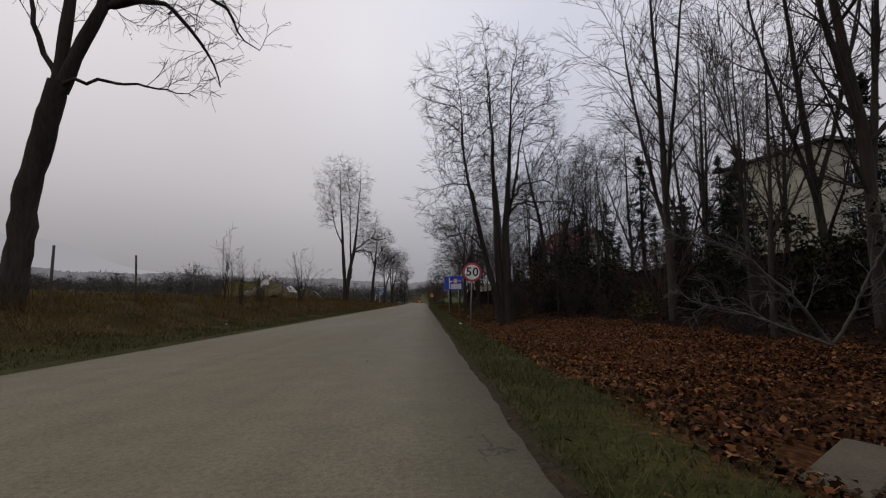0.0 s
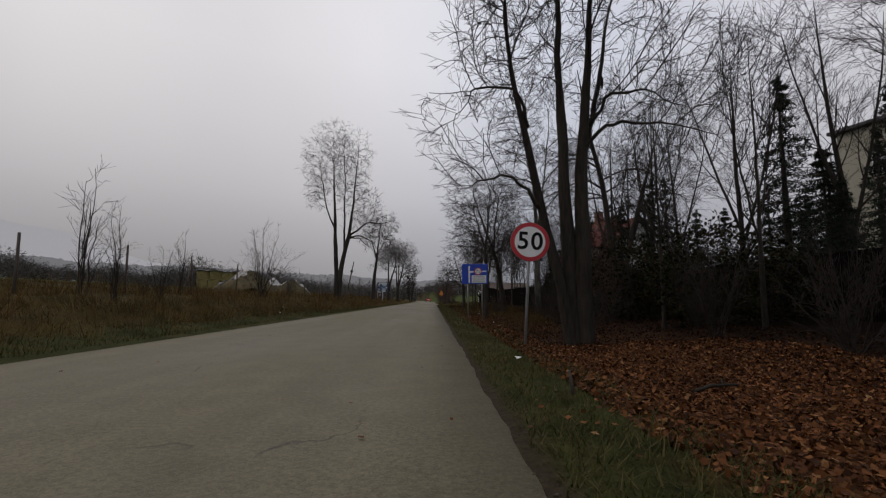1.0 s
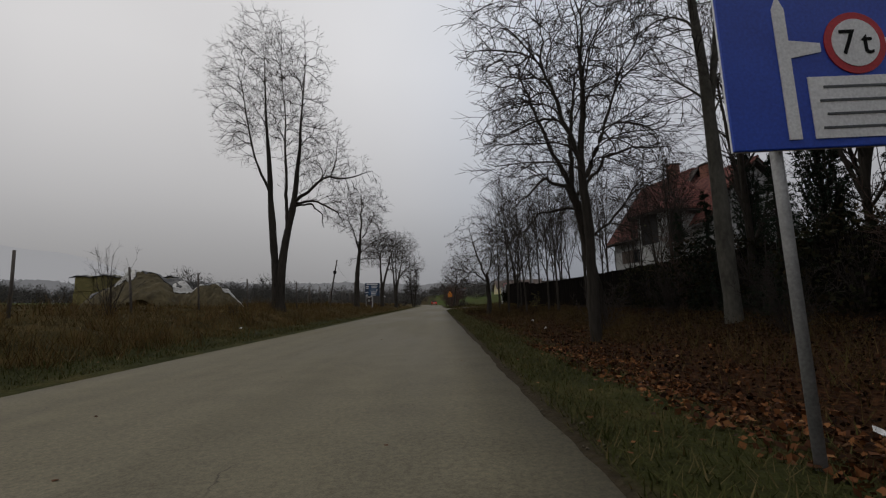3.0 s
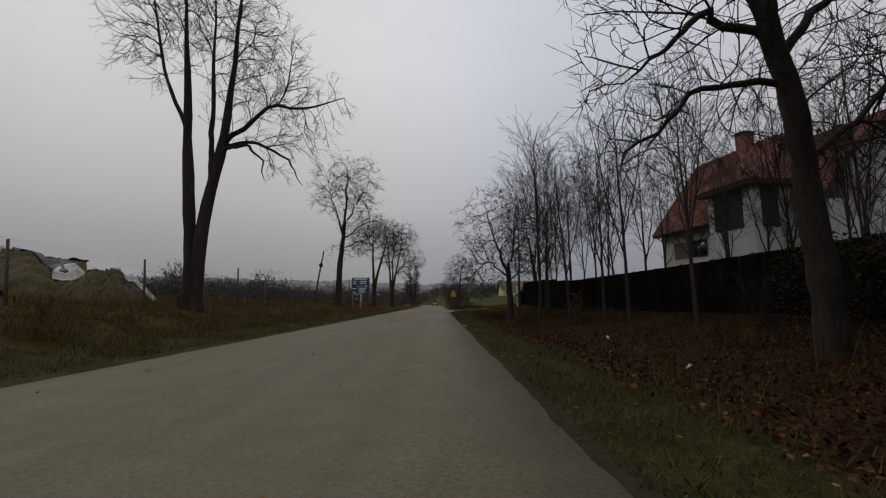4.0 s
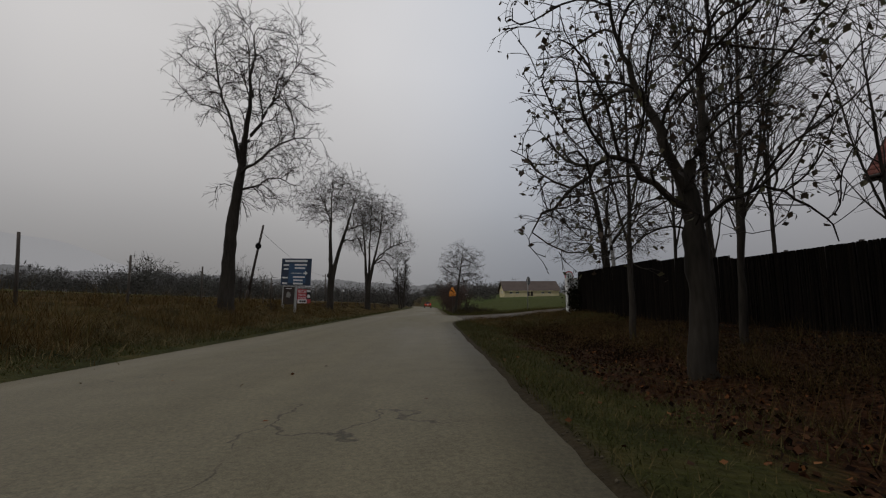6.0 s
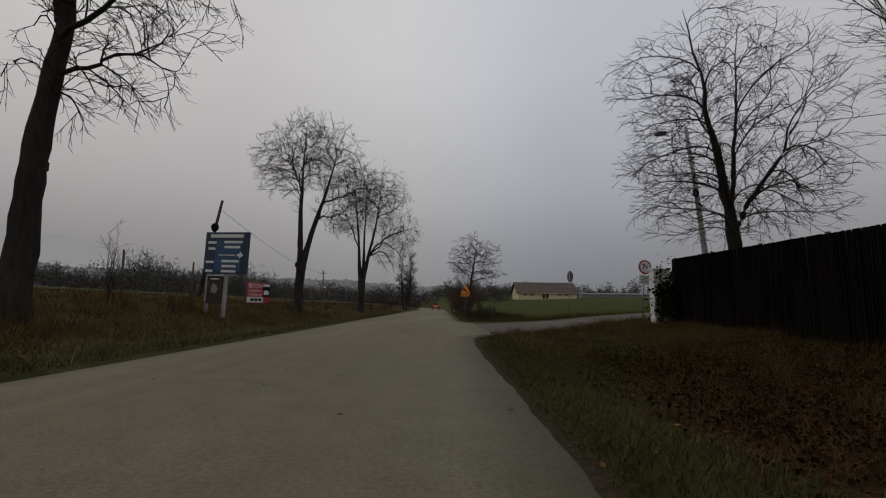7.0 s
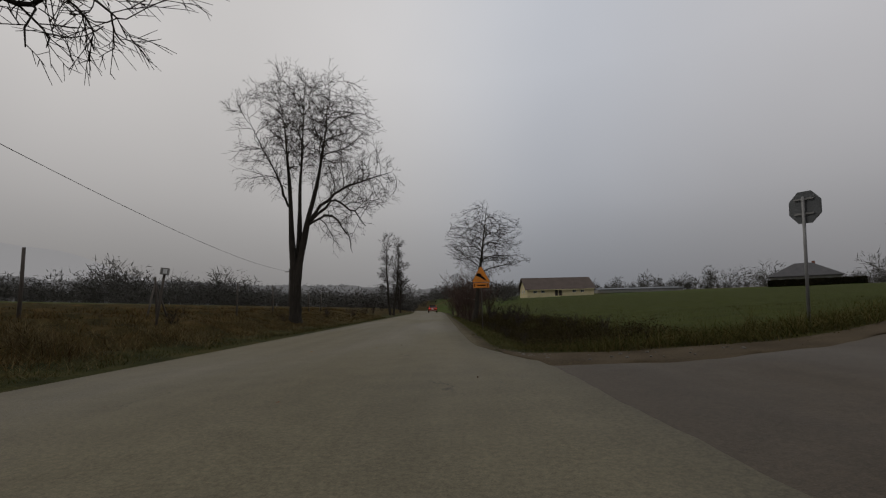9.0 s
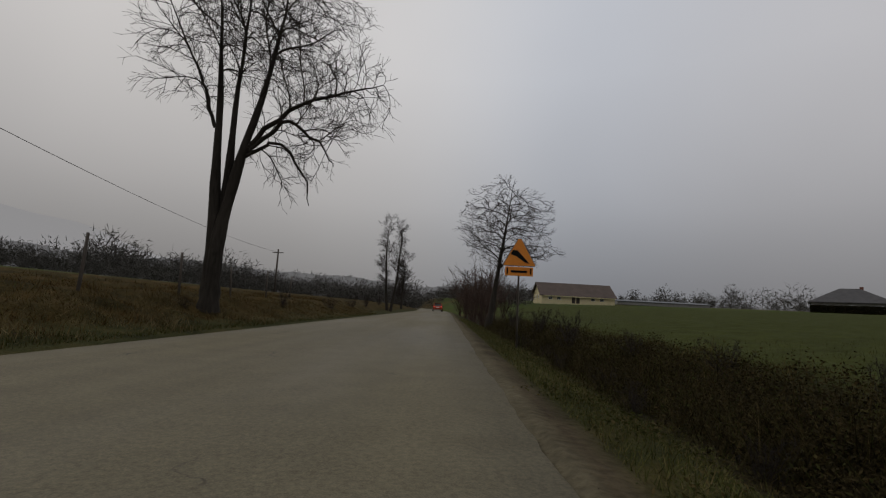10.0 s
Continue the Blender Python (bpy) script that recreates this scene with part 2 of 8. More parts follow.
CONCRETE = worn("weathered_concrete", (0.17, 0.165, 0.155), (0.29, 0.28, 0.265), 2, 0.9, 0, 0.25)
PLASTER = worn("white_plaster", (0.62, 0.62, 0.61), (0.78, 0.78, 0.77), 0.9, 0.85, 0, 0.1)
# unfinished plaster, dimmed as well for the trees' shade on the red-roofed house
PLASTER_OLD = worn("unfinished_plaster", (0.25, 0.25, 0.245), (0.43, 0.43, 0.42), 0.7, 0.9, 0, 0.15)
PLASTER_BEIGE = worn("pale_beige_plaster", (0.29, 0.275, 0.215), (0.37, 0.35, 0.28), 0.5, 0.9, 0, 0.1)
YELLOW = worn("yellow_painted_wall", (0.52, 0.38, 0.045), (0.64, 0.50, 0.08), 1.4, 0.8, 0, 0.1)
STAINED_SHADED = worn("stained_shaded_wall", (0.06, 0.045, 0.018), (0.15, 0.11, 0.04), 2.5, 0.9, 0, 0.15)
CREAM = worn("cream_plaster", (0.55, 0.47, 0.27), (0.66, 0.58, 0.36), 0.7, 0.9, 0, 0.05)
ROOF_DARK = worn("dark_roof", (0.035, 0.034, 0.036), (0.07, 0.067, 0.068), 1, 0.8, 0, 0.2)
ROOF_BROWN = worn("brown_roof_sheet", (0.055, 0.038, 0.03), (0.09, 0.065, 0.052), 0.6, 0.8, 0, 0.1)
BRICK = worn("red_brick", (0.13, 0.05, 0.033), (0.22, 0.09, 0.06), 6, 0.9, 0, 0.3)
WOOD_DARK = worn("dark_timber", (0.02, 0.014, 0.011), (0.045, 0.032, 0.025), 4, 0.8, 0, 0.2)
BRUSH = by_piece("dark_brushwood", [(0.0, (0.004, 0.0032, 0.0026)), (0.6, (0.0075, 0.0056, 0.0045)), (1.0, (0.014, 0.0105, 0.0075))], 0.95, 0.1)
DARK_IN = worn("unlit_inside", (0.008, 0.008, 0.008), (0.015, 0.015, 0.015), 2, 0.9, 0, 0)
HAY = worn("old_straw", (0.032, 0.025, 0.011), (0.105, 0.082, 0.036), 1.4, 0.95, 0, 0.6, 40)
HAY_YELLOW = worn("yellow_straw_bale", (0.10, 0.088, 0.030), (0.20, 0.17, 0.062), 3, 0.95, 0, 0.6, 40)
TARP_DARK = worn("dark_plastic_sheet", (0.02, 0.02, 0.02), (0.05, 0.048, 0.045), 2, 0.6, 0, 0.2, 8)
TARP = worn("white_tarp", (0.20, 0.19, 0.17), (0.44, 0.43, 0.40), 2, 0.5, 0, 0.2, 8)
RUBBER = worn("tyre_rubber", (0.012, 0.012, 0.012), (0.022, 0.022, 0.022), 8, 0.85, 0, 0.1)
CAR_RED = worn("orange_red_car_paint", (0.33, 0.045, 0.018), (0.36, 0.052, 0.02), 1, 0.25, 0.25, 0)
CAR_CRIMSON = worn("red_car_paint", (0.30, 0.012, 0.016), (0.33, 0.016, 0.02), 1, 0.25, 0.2, 0)
CAR_GLASS = worn("car_window_glass", (0.012, 0.014, 0.015), (0.02, 0.022, 0.024), 1, 0.08, 0, 0)
RIM = worn("alloy_rim", (0.4, 0.4, 0.4), (0.5, 0.5, 0.5), 5, 0.35, 0.9, 0)
HOUSE_GLASS = worn("window_glass", (0.02, 0.023, 0.026), (0.035, 0.04, 0.045), 0.5, 0.06, 0, 0)
WIRE = worn("overhead_wire", (0.02, 0.02, 0.02), (0.03, 0.03, 0.03), 1, 0.6, 0, 0)
LAMP_GREY = worn("street_lamp_housing", (0.10, 0.105, 0.11), (0.16, 0.165, 0.17), 5, 0.5, 0.4, 0)


def lit(name, colour, power):
    m, n, l, b = material(name, 0.3)
    b.inputs["Base Color"].default_value = (*colour, 1)
    b.inputs["Emission Color"].default_value, b.inputs["Emission Strength"].default_value = (*colour, 1), power
    return m


TAIL = lit("tail_light", (0.9, 0.02, 0.015), 0.8)
HEAD = lit("headlight", (1.0, 0.92, 0.8), 2.5)


def make_tiles():
    m, n, l, b = material("red_clay_tiles", 0.8)
    pos = n.new("ShaderNodeNewGeometry").outputs["Position"]
    geo = n.new("ShaderNodeNewGeometry")
    col = node_ramp(n, l, geo.outputs["Random Per Island"], [(0.0, (0.105, 0.033, 0.026)), (0.6, (0.155, 0.047, 0.036)), (1.0, (0.20, 0.072, 0.054))])
    col = node_mix(n, l, 0.4, col, node_ramp(n, l, node_noise(n, l, 0.7, 4.0, pos), [(0.35, (0.45, 0.42, 0.4)), (0.65, (1, 1, 1))]), "MULTIPLY")
    l.new(col, b.inputs["Base Color"])
    return m


TILES = make_tiles()


def make_ground():
    """Verge grass, leaf litter under the trees, meadow and winter crop, by their stretch of the plan."""
    m, n, l, b = material("verge_and_fields", 0.95, 0.0, 0.05)
    pos = n.new("ShaderNodeNewGeometry").outputs["Position"]
    sep = n.new("ShaderNodeSeparateXYZ")
    l.new(pos, sep.inputs[0])
    X, Y = sep.outputs["X"], sep.outputs["Y"]
    wob = node_math(n, l, "MULTIPLY", node_math(n, l, "SUBTRACT", node_noise(n, l, 0.9, 5.0, pos), 0.5), 2.4)
    xw = node_math(n, l, "ADD", X, wob)
    n1, n2, n3 = node_noise(n, l, 1.2, 6.0, pos), node_noise(n, l, 14.0, 4.0, pos), node_noise(n, l, 0.05, 4.0, pos)
    grass = node_ramp(n, l, n1, [(0.3, (0.020, 0.022, 0.007)), (0.5, (0.036, 0.038, 0.012)), (0.7, (0.062, 0.053, 0.019))])
    edge = node_math(n, l, "ADD", X, node_math(n, l, "MULTIPLY", wob, 0.12))
    grass = node_mix(n, l, node_math(n, l, "MULTIPLY", node_range(n, l, edge, 0.3, 0.5), node_range(n, l, edge, 0.6, 0.74, 1.0, 0.0)), grass, (0.040, 0.032, 0.020))
    meadow = node_ramp(n, l, n1, [(0.28, (0.022, 0.019, 0.006)), (0.5, (0.046, 0.034, 0.010)), (0.72, (0.084, 0.053, 0.019))])
    far_meadow = node_ramp(n, l, n3, [(0.35, (0.052, 0.052, 0.018)), (0.5, (0.046, 0.070, 0.014)), (0.65, (0.076, 0.062, 0.024))])
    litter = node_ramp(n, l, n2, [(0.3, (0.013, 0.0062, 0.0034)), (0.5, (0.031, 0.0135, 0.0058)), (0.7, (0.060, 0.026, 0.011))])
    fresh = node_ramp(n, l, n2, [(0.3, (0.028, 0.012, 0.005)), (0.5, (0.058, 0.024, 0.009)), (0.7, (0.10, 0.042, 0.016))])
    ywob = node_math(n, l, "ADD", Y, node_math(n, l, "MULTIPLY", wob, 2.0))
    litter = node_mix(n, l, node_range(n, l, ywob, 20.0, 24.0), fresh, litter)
    # further in, the shade under the trees is painted on as near-black
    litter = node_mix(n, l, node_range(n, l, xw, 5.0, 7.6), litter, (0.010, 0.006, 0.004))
    crop = node_ramp(n, l, n1, [(0.3, (0.036, 0.044, 0.010)), (0.7, (0.055, 0.064, 0.015))])
    left = node_mix(n, l, node_range(n, l, X, -7.5, -6.4), meadow, grass)
    left = node_mix(n, l, node_range(n, l, X, -60.0, -30.0), far_meadow, left)
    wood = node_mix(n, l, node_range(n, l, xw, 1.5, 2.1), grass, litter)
    rank = node_ramp(n, l, n1, [(0.3, (0.016, 0.014, 0.005)), (0.5, (0.036, 0.030, 0.011)), (0.7, (0.058, 0.050, 0.017))])
    corner = node_mix(n, l, node_range(n, l, xw, 1.4, 2.4), grass, rank)
    field = node_mix(n, l, node_range(n, l, xw, 4.8, 6.0), node_mix(n, l, node_range(n, l, xw, 2.0, 2.6), grass, node_ramp(n, l, n2, [(0.3, (0.012, 0.010, 0.005)), (0.7, (0.036, 0.029, 0.012))])), crop)
    field = node_mix(n, l, node_range(n, l, edge, 0.85, 1.1, 1.0, 0.0), field, node_ramp(n, l, n1, [(0.3, (0.050, 0.040, 0.025)), (0.7, (0.088, 0.071, 0.045))]))
    field = node_mix(n, l, node_range(n, l, edge, 0.66, 0.8, 1.0, 0.0), field, node_ramp(n, l, n1, [(0.3, (0.085, 0.074, 0.049)), (0.7, (0.125, 0.110, 0.074))]))
    field = node_mix(n, l, node_range(n, l, Y, 175.0, 185.0), field, far_meadow)
    yw = node_math(n, l, "ADD", Y, wob)
    right = node_mix(n, l, node_range(n, l, yw, 76.0, 80.5), wood, node_mix(n, l, node_range(n, l, yw, 95.5, 97.5), corner, field))
    col = node_mix(n, l, node_range(n, l, X, -3.0, -2.0), left, right)
    col = node_mix(n, l, 0.5, col, node_ramp(n, l, n2, [(0.3, (0.35, 0.33, 0.3)), (0.65, (1.15, 1.12, 1.05))]), "MULTIPLY")
    l.new(col, b.inputs["Base Color"])
    node_bump(n, l, b, n2, 0.9, 0.06)
    return m


GROUND = make_ground()


# ---- mesh tools ----
def mesh_of(name, verts, quads=None, tris=None, smooth=False):
    """A mesh from arrays of places and corner indices."""
    me = bpy.data.meshes.new(name)
    verts = np.asarray(verts, dtype=np.float32).reshape(-1, 3)
    loops, starts, at = [], [], 0
    for faces, k in ((quads, 4), (tris, 3)):
        if faces is not None and len(faces):
            f = np.asarray(faces, dtype=np.int32).reshape(-1, k)
            loops.append(f.ravel())
            starts.append(at + np.arange(len(f), dtype=np.int32) * k)
            at += f.size
    loops, starts = np.concatenate(loops), np.concatenate(starts)
    me.vertices.add(len(verts))
    me.vertices.foreach_set("co", verts.ravel())
    me.loops.add(len(loops))
    me.loops.foreach_set("vertex_index", loops)
    me.polygons.add(len(starts))
    me.polygons.foreach_set("loop_start", starts)
    if smooth:
        me.polygons.foreach_set("use_smooth", np.ones(len(starts), dtype=bool))
    me.update(calc_edges=True)
    return me


def link(name, me, mat, parent=None, label="", m=None):
    if mat is not None and not me.materials:
        me.materials.append(mat)
    ob = new(name, me)
    ob.parent = parent
    if m is not None:
        ob.matrix_basis = m
    if label:
        ob["label"] = label
    return ob


def part(name, bm, mat, parent=None, label="", m=None):
    """Links a bmesh as one mesh object under a thing or a part."""
    me = bpy.data.meshes.new(name)
    bm.normal_update()
    bm.to_mesh(me)
    bm.free()
    return link(name, me, mat, parent, label, m)


def thing(name, m, label, category, group="", kind=""):
    ob = new(name)
    ob.matrix_basis = m
    ob.empty_display_size = 0.2
    return tagged(ob, label, category, group, kind)


def bm_box(sx, sy, sz, at=(0, 0, 0), bevel=0.0, turn=None, bm=None):
    """A box that stands on at, edges rounded."""
    own = bmesh.new()
    bmesh.ops.create_cube(own, size=1.0)
    bmesh.ops.scale(own, vec=(sx, sy, sz), verts=own.verts)
    if bevel:
        bmesh.ops.bevel(own, geom=own.edges[:], offset=bevel, segments=2, affect="EDGES", profile=0.5)
    bmesh.ops.translate(own, vec=(0, 0, sz / 2), verts=own.verts)
    if turn is not None:
        bmesh.ops.transform(own, matrix=turn, verts=own.verts)
    bmesh.ops.translate(own, vec=at, verts=own.verts)
    if bm is None:
        return own
    me = bpy.data.meshes.new("tmp")
    own.to_mesh(me)
    own.free()
    bm.from_mesh(me)
    bpy.data.meshes.remove(me)
    return bm


def bm_prism(outline, depth, at=(0, 0, 0), bevel=0.0):
    """An outline in x and z, pushed through y by depth (centred)."""
    bm = bmesh.new()
    low = [bm.verts.new((x, -depth / 2, z)) for x, z in outline]
    top = [bm.verts.new((x, depth / 2, z)) for x, z in outline]
    bm.faces.new(low)
    bm.faces.new(top[::-1])
    for i in range(len(outline)):
        j = (i + 1) % len(outline)
        bm.faces.new((low[j], low[i], top[i], top[j]))
    bmesh.ops.recalc_face_normals(bm, faces=bm.faces)
    if bevel:
        bmesh.ops.bevel(bm, geom=[e for e in bm.edges if e.calc_face_angle(0) > 0.5], offset=bevel, segments=2, affect="EDGES")
    bmesh.ops.translate(bm, vec=at, verts=bm.verts)
    return bm


def disc_outline(r, n=40, z=0.0, sx=1.0):
    return [(sx * r * math.cos(2 * math.pi * k / n), z + r * math.sin(2 * math.pi * k / n)) for k in range(n)]


def bm_tube(points, radii, sides=10, cap=True):
    """A tapered tube along points."""
    bm = bmesh.new()
    P = [Vector(p) for p in points]
    rings = []
    for i, p in enumerate(P):
        d = (P[min(i + 1, len(P) - 1)] - P[max(i - 1, 0)]).normalized()
        ref = Vector((1, 0, 0)) if abs(d.x) < 0.8 else Vector((0, 1, 0))
        u = d.cross(ref).normalized()
        v = d.cross(u)
        r = radii[i] if isinstance(radii, (list, tuple)) else radii
        rings.append([bm.verts.new(p + r * (math.cos(2 * math.pi * k / sides) * u + math.sin(2 * math.pi * k / sides) * v)) for k in range(sides)])
    for a, b in zip(rings, rings[1:]):
        for k in range(sides):
            bm.faces.new((a[k], a[(k + 1) % sides], b[(k + 1) % sides], b[k]))
    if cap:
        bm.faces.new(rings[0][::-1])
        bm.faces.new(rings[-1])
    bmesh.ops.recalc_face_normals(bm, faces=bm.faces)
    for f in bm.faces:
        f.smooth = len(f.verts) == 4
    return bm


def lettering(name, text, size, at, mat, parent, width=None, bold=0.0, yaw=0.0):
    """Words as a thin mesh that faces -y, centred on at."""
    cu = bpy.data.curves.new(name, "FONT")
    cu.body, cu.size, cu.extrude, cu.offset = text, size, 0.002, bold
    cu.align_x, cu.align_y = "CENTER", "CENTER"
    ob = bpy.data.objects.new(name, cu)
    scene.collection.objects.link(ob)
    bpy.context.view_layer.update()
    me = bpy.data.meshes.new_from_object(ob.evaluated_get(bpy.context.evaluated_depsgraph_get()))
    bpy.data.objects.remove(ob)
    bpy.data.curves.remove(cu)
    co = np.zeros(len(me.vertices) * 3, dtype=np.float32)
    me.vertices.foreach_get("co", co)
    co = co.reshape(-1, 3)
    if width:
        co[:, 0] *= width / max(1e-6, np.ptp(co[:, 0]))
    co = np.stack([co[:, 0], -co[:, 2], co[:, 1]], 1)
    me.vertices.foreach_set("co", co.astype(np.float32).ravel())
    me.update()
    me.materials.clear()
    return link(name, me, mat, parent, m=pose(*at, 0, 0, yaw))


# ---- the lie of the land ----
LEFT_EDGE, RIGHT_EDGE = -5.34, 0.54


def bend(y):
    """How far the road has swung to the left at y."""
    y = np.asarray(y, dtype=float)
    return -0.0006 * np.clip(y - 160, 0, 120) ** 2 - 0.14 * np.clip(y - 280, 0, None)


NEAR = np.array([(0.4, 82.0), (0.65, 82.6), (0.85, 83.5), (1.3, 84.3), (1.9, 85.0), (2.6, 85.6), (4.3, 87.3), (7.6, 90.6), (16.0, 95.4), (40.0, 109.4), (120.0, 157.2)])
FAR = np.array([(0.4, 102.5), (0.65, 98.9), (0.9, 97.0), (1.25, 95.55), (1.6, 95.1), (2.0, 94.75), (3.0, 94.4), (5.3, 94.8), (7.0, 95.4), (16.0, 100.9), (40.0, 114.7), (120.0, 162.8)])


def side_near(x):
    return np.interp(x, NEAR[:, 0], NEAR[:, 1])


def side_far(x):
    return np.interp(x, FAR[:, 0], FAR[:, 1])


def off_side(x, y, near=0.35, far=0.35):
    """True where a place lies clear of the side road."""
    return (y < side_near(x) - near) | (y > side_far(x) + far)


def right_edge(y):
    """The road's right side, which opens into the junction."""
    return np.interp(y, [80.5, 81.3, 82.2, 83.3, 83.9, 84.4, 94.2, 95.3, 96.9, 98.2, 100.0, 103.0, 110.0, 120.0], [RIGHT_EDGE, .56, .63, .8, 1.05, 1.42, 1.42, 1.3, .88, .66, .56, .55, .54, RIGHT_EDGE])


def rough_land(x, y):
    bank = np.clip((-6.2 - x) / 1.2, 0, 1) * np.clip((40 + x) / 20, 0, 1)
    lumps = 0.09 * np.sin(1.9 * y + 1.3 * np.sin(.7 * x)) * np.sin(1.5 * x + .8 * np.sin(.5 * y)) + 0.06 * np.sin(3.7 * y + 2.1 * x)
    return bank * lumps + 0.035 * np.sin(1.7 * x + 0.6 * y) * np.sin(1.1 * y - 0.5 * x) + 0.025 * np.sin(3.9 * x - 2.3 * y) + 0.02 * np.sin(5.1 * y + 1.3 * x)


def land(x, y):
    """The ground's height."""
    x, y = np.asarray(x, dtype=float), np.asarray(y, dtype=float)
    u = x - bend(y)
    lx = [-3000, -500, -300, -14, -9.5, -8.2, -7.0, -6.0, -5.44, -5.22, -5.0, -3]
    lz = [36, 22, 14.0, 1.2, 0.80, 0.55, 0.20, 0.05, 0.015, -0.02, -0.08, -0.08]
    left = np.interp(u, lx, lz)
    rx = [-3, 0.35, 0.5, 0.68, 1.6, 2.6, 3.4, 5.5, 8, 12, 30, 80, 3000]
    wood = np.interp(u, rx, [-0.08, -0.08, -0.02, 0.015, -0.06, -0.2, -0.28, -0.12, 0.15, 0.4, 1.0, 2.0, 10])
    mouth = np.interp(u, rx, [-0.08, -0.08, -0.03, -0.01, -0.01, 0.02, 0.05, 0.15, 0.36, 0.56, 1.1, 2.2, 10])
    field = np.interp(u, [-3, 0.35, 0.5, 0.68, 1.5, 2.4, 3.2, 4.3, 5.2, 12, 40, 100, 3000], [-0.08, -0.08, -0.02, 0.012, -0.08, -0.5, -0.6, -0.2, 0.05, 0.45, 1.1, 2.2, 14])
    field = field + .0215 * (np.clip(y, 110, 400) - 110) * np.clip((u - 5) / 15, 0, 1)
    mouth = mouth + .33 * np.exp(-((x - 18.6) ** 2 / 40 + (y - 105.2) ** 2 / 9)) * np.clip((y - side_far(x) - .3) / 1.0, 0, 1)
    field = field + .33 * np.exp(-((x - 18.6) ** 2 / 40 + (y - 105.2) ** 2 / 9)) * np.clip((y - side_far(x) - .3) / 1.0, 0, 1)
    a, b = np.clip((y - 78) / 6, 0, 1), np.clip((y - 96.2) / 3.0, 0, 1)
    a, b = a * a * (3 - 2 * a), b * b * (3 - 2 * b)
    right = wood * (1 - a) + mouth * a
    right = right * (1 - b) + field * b
    z = np.where(u < -2.5, left, right)
    off = np.clip(np.maximum(LEFT_EDGE - 0.3 - u, u - RIGHT_EDGE - 0.3) / 1.5, 0, 1)
    on_side = ~off_side(x, y, 0.4, 2.5)
    z = z + rough_land(x, y) * off * np.where(on_side & (x > 0.4), 0.0, 1.0)
    sunk = np.where((x > 0.5) & ~off_side(x, y, -0.1, -0.1), 0.05, 0.0)
    wide = (u > .3) & (u < right_edge(y) - .05) & (u > RIGHT_EDGE - .3)
    return np.where(wide & (y > 79) & (y < 121), np.minimum(z - sunk, -.06), z - sunk)


def side_top(x, y):
    u = x
    rx = [-3, 0.68, 1.6, 2.6, 3.4, 5.5, 8, 12, 30, 80, 3000]
    return np.interp(u, rx, [0.0, 0.0, 0.0, 0.02, 0.05, 0.15, 0.36, 0.56, 1.1, 2.2, 10]) + 0.012


def lay(xs, ys):
    gx, gy = np.meshgrid(xs, ys)
    n, m = len(xs), len(ys)
    i = (np.arange(m - 1)[:, None] * n + np.arange(n - 1)[None, :]).ravel()
    return gx, gy, np.stack([i, i + 1, i + n + 1, i + n], 1)


xs = np.unique(np.round(np.concatenate([-np.geomspace(30, 3000, 36)[::-1], np.arange(-30, -9, 0.9), np.arange(-9, -5, 0.16), np.arange(-5, 0.2, 0.6), np.arange(0.2, 6, 0.16), np.arange(6, 30, 0.8), np.geomspace(30, 3000, 36)]), 3))
ys = np.unique(np.round(np.concatenate([-np.geomspace(12, 600, 14)[::-1], np.arange(-12, 125, 0.55), np.arange(125, 260, 2.0), np.geomspace(260, 4000, 34)]), 3))
gx, gy, quads = lay(xs, ys)
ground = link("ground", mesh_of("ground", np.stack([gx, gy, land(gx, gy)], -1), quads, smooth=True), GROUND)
tagged(ground, "grassy verges, leaf-strewn wood floor, meadow and green crop field", "ground", kind="structure")

# road with frayed edges
ys = np.unique(np.concatenate([np.arange(-40, 0, 0.25), np.arange(0, 130, 0.1), np.arange(130, 420, 2.0)]))
rng = np.random.default_rng(3)


def fray(y, seed):
    return 0.018 * np.sin(0.9 * y + seed) + 0.014 * np.sin(2.7 * y + 2 * seed) + 0.010 * np.sin(7.1 * y + 3 * seed) + 0.006 * np.sin(13.7 * y + seed)


cols = []
for k, f in enumerate(np.linspace(0, 1, 9)):
    x = LEFT_EDGE + fray(ys, 1.0) * (f == 0) + (right_edge(ys) - LEFT_EDGE) * f + fray(ys, 4.0) * (f == 1) * 0.7 + bend(ys)
    cols.append(np.stack([x, ys, 0.006 * np.sin(0.31 * ys + k) * (0 < f < 1) + np.where((f == 0) | (f == 1), -0.006, 0.0)], 1))
drop = [c + np.array([0, 0, -0.12]) for c in (cols[0], cols[-1])]
grid = np.stack([drop[0], *cols, drop[1]], 1)
n = grid.shape[1]
i = (np.arange(len(ys) - 1)[:, None] * n + np.arange(n - 1)[None, :]).ravel()
road = link("road", mesh_of("road", grid, np.stack([i, i + 1, i + n + 1, i + n], 1), smooth=True), ASPHALT)
tagged(road, "narrow unmarked country road of worn pale grey asphalt", "road", kind="structure")

# side road, darker, with a gritty fringe at its mouth
xs = np.unique(np.concatenate([np.arange(1.33, 8, 0.15), np.arange(8, 120, 2.0)]))


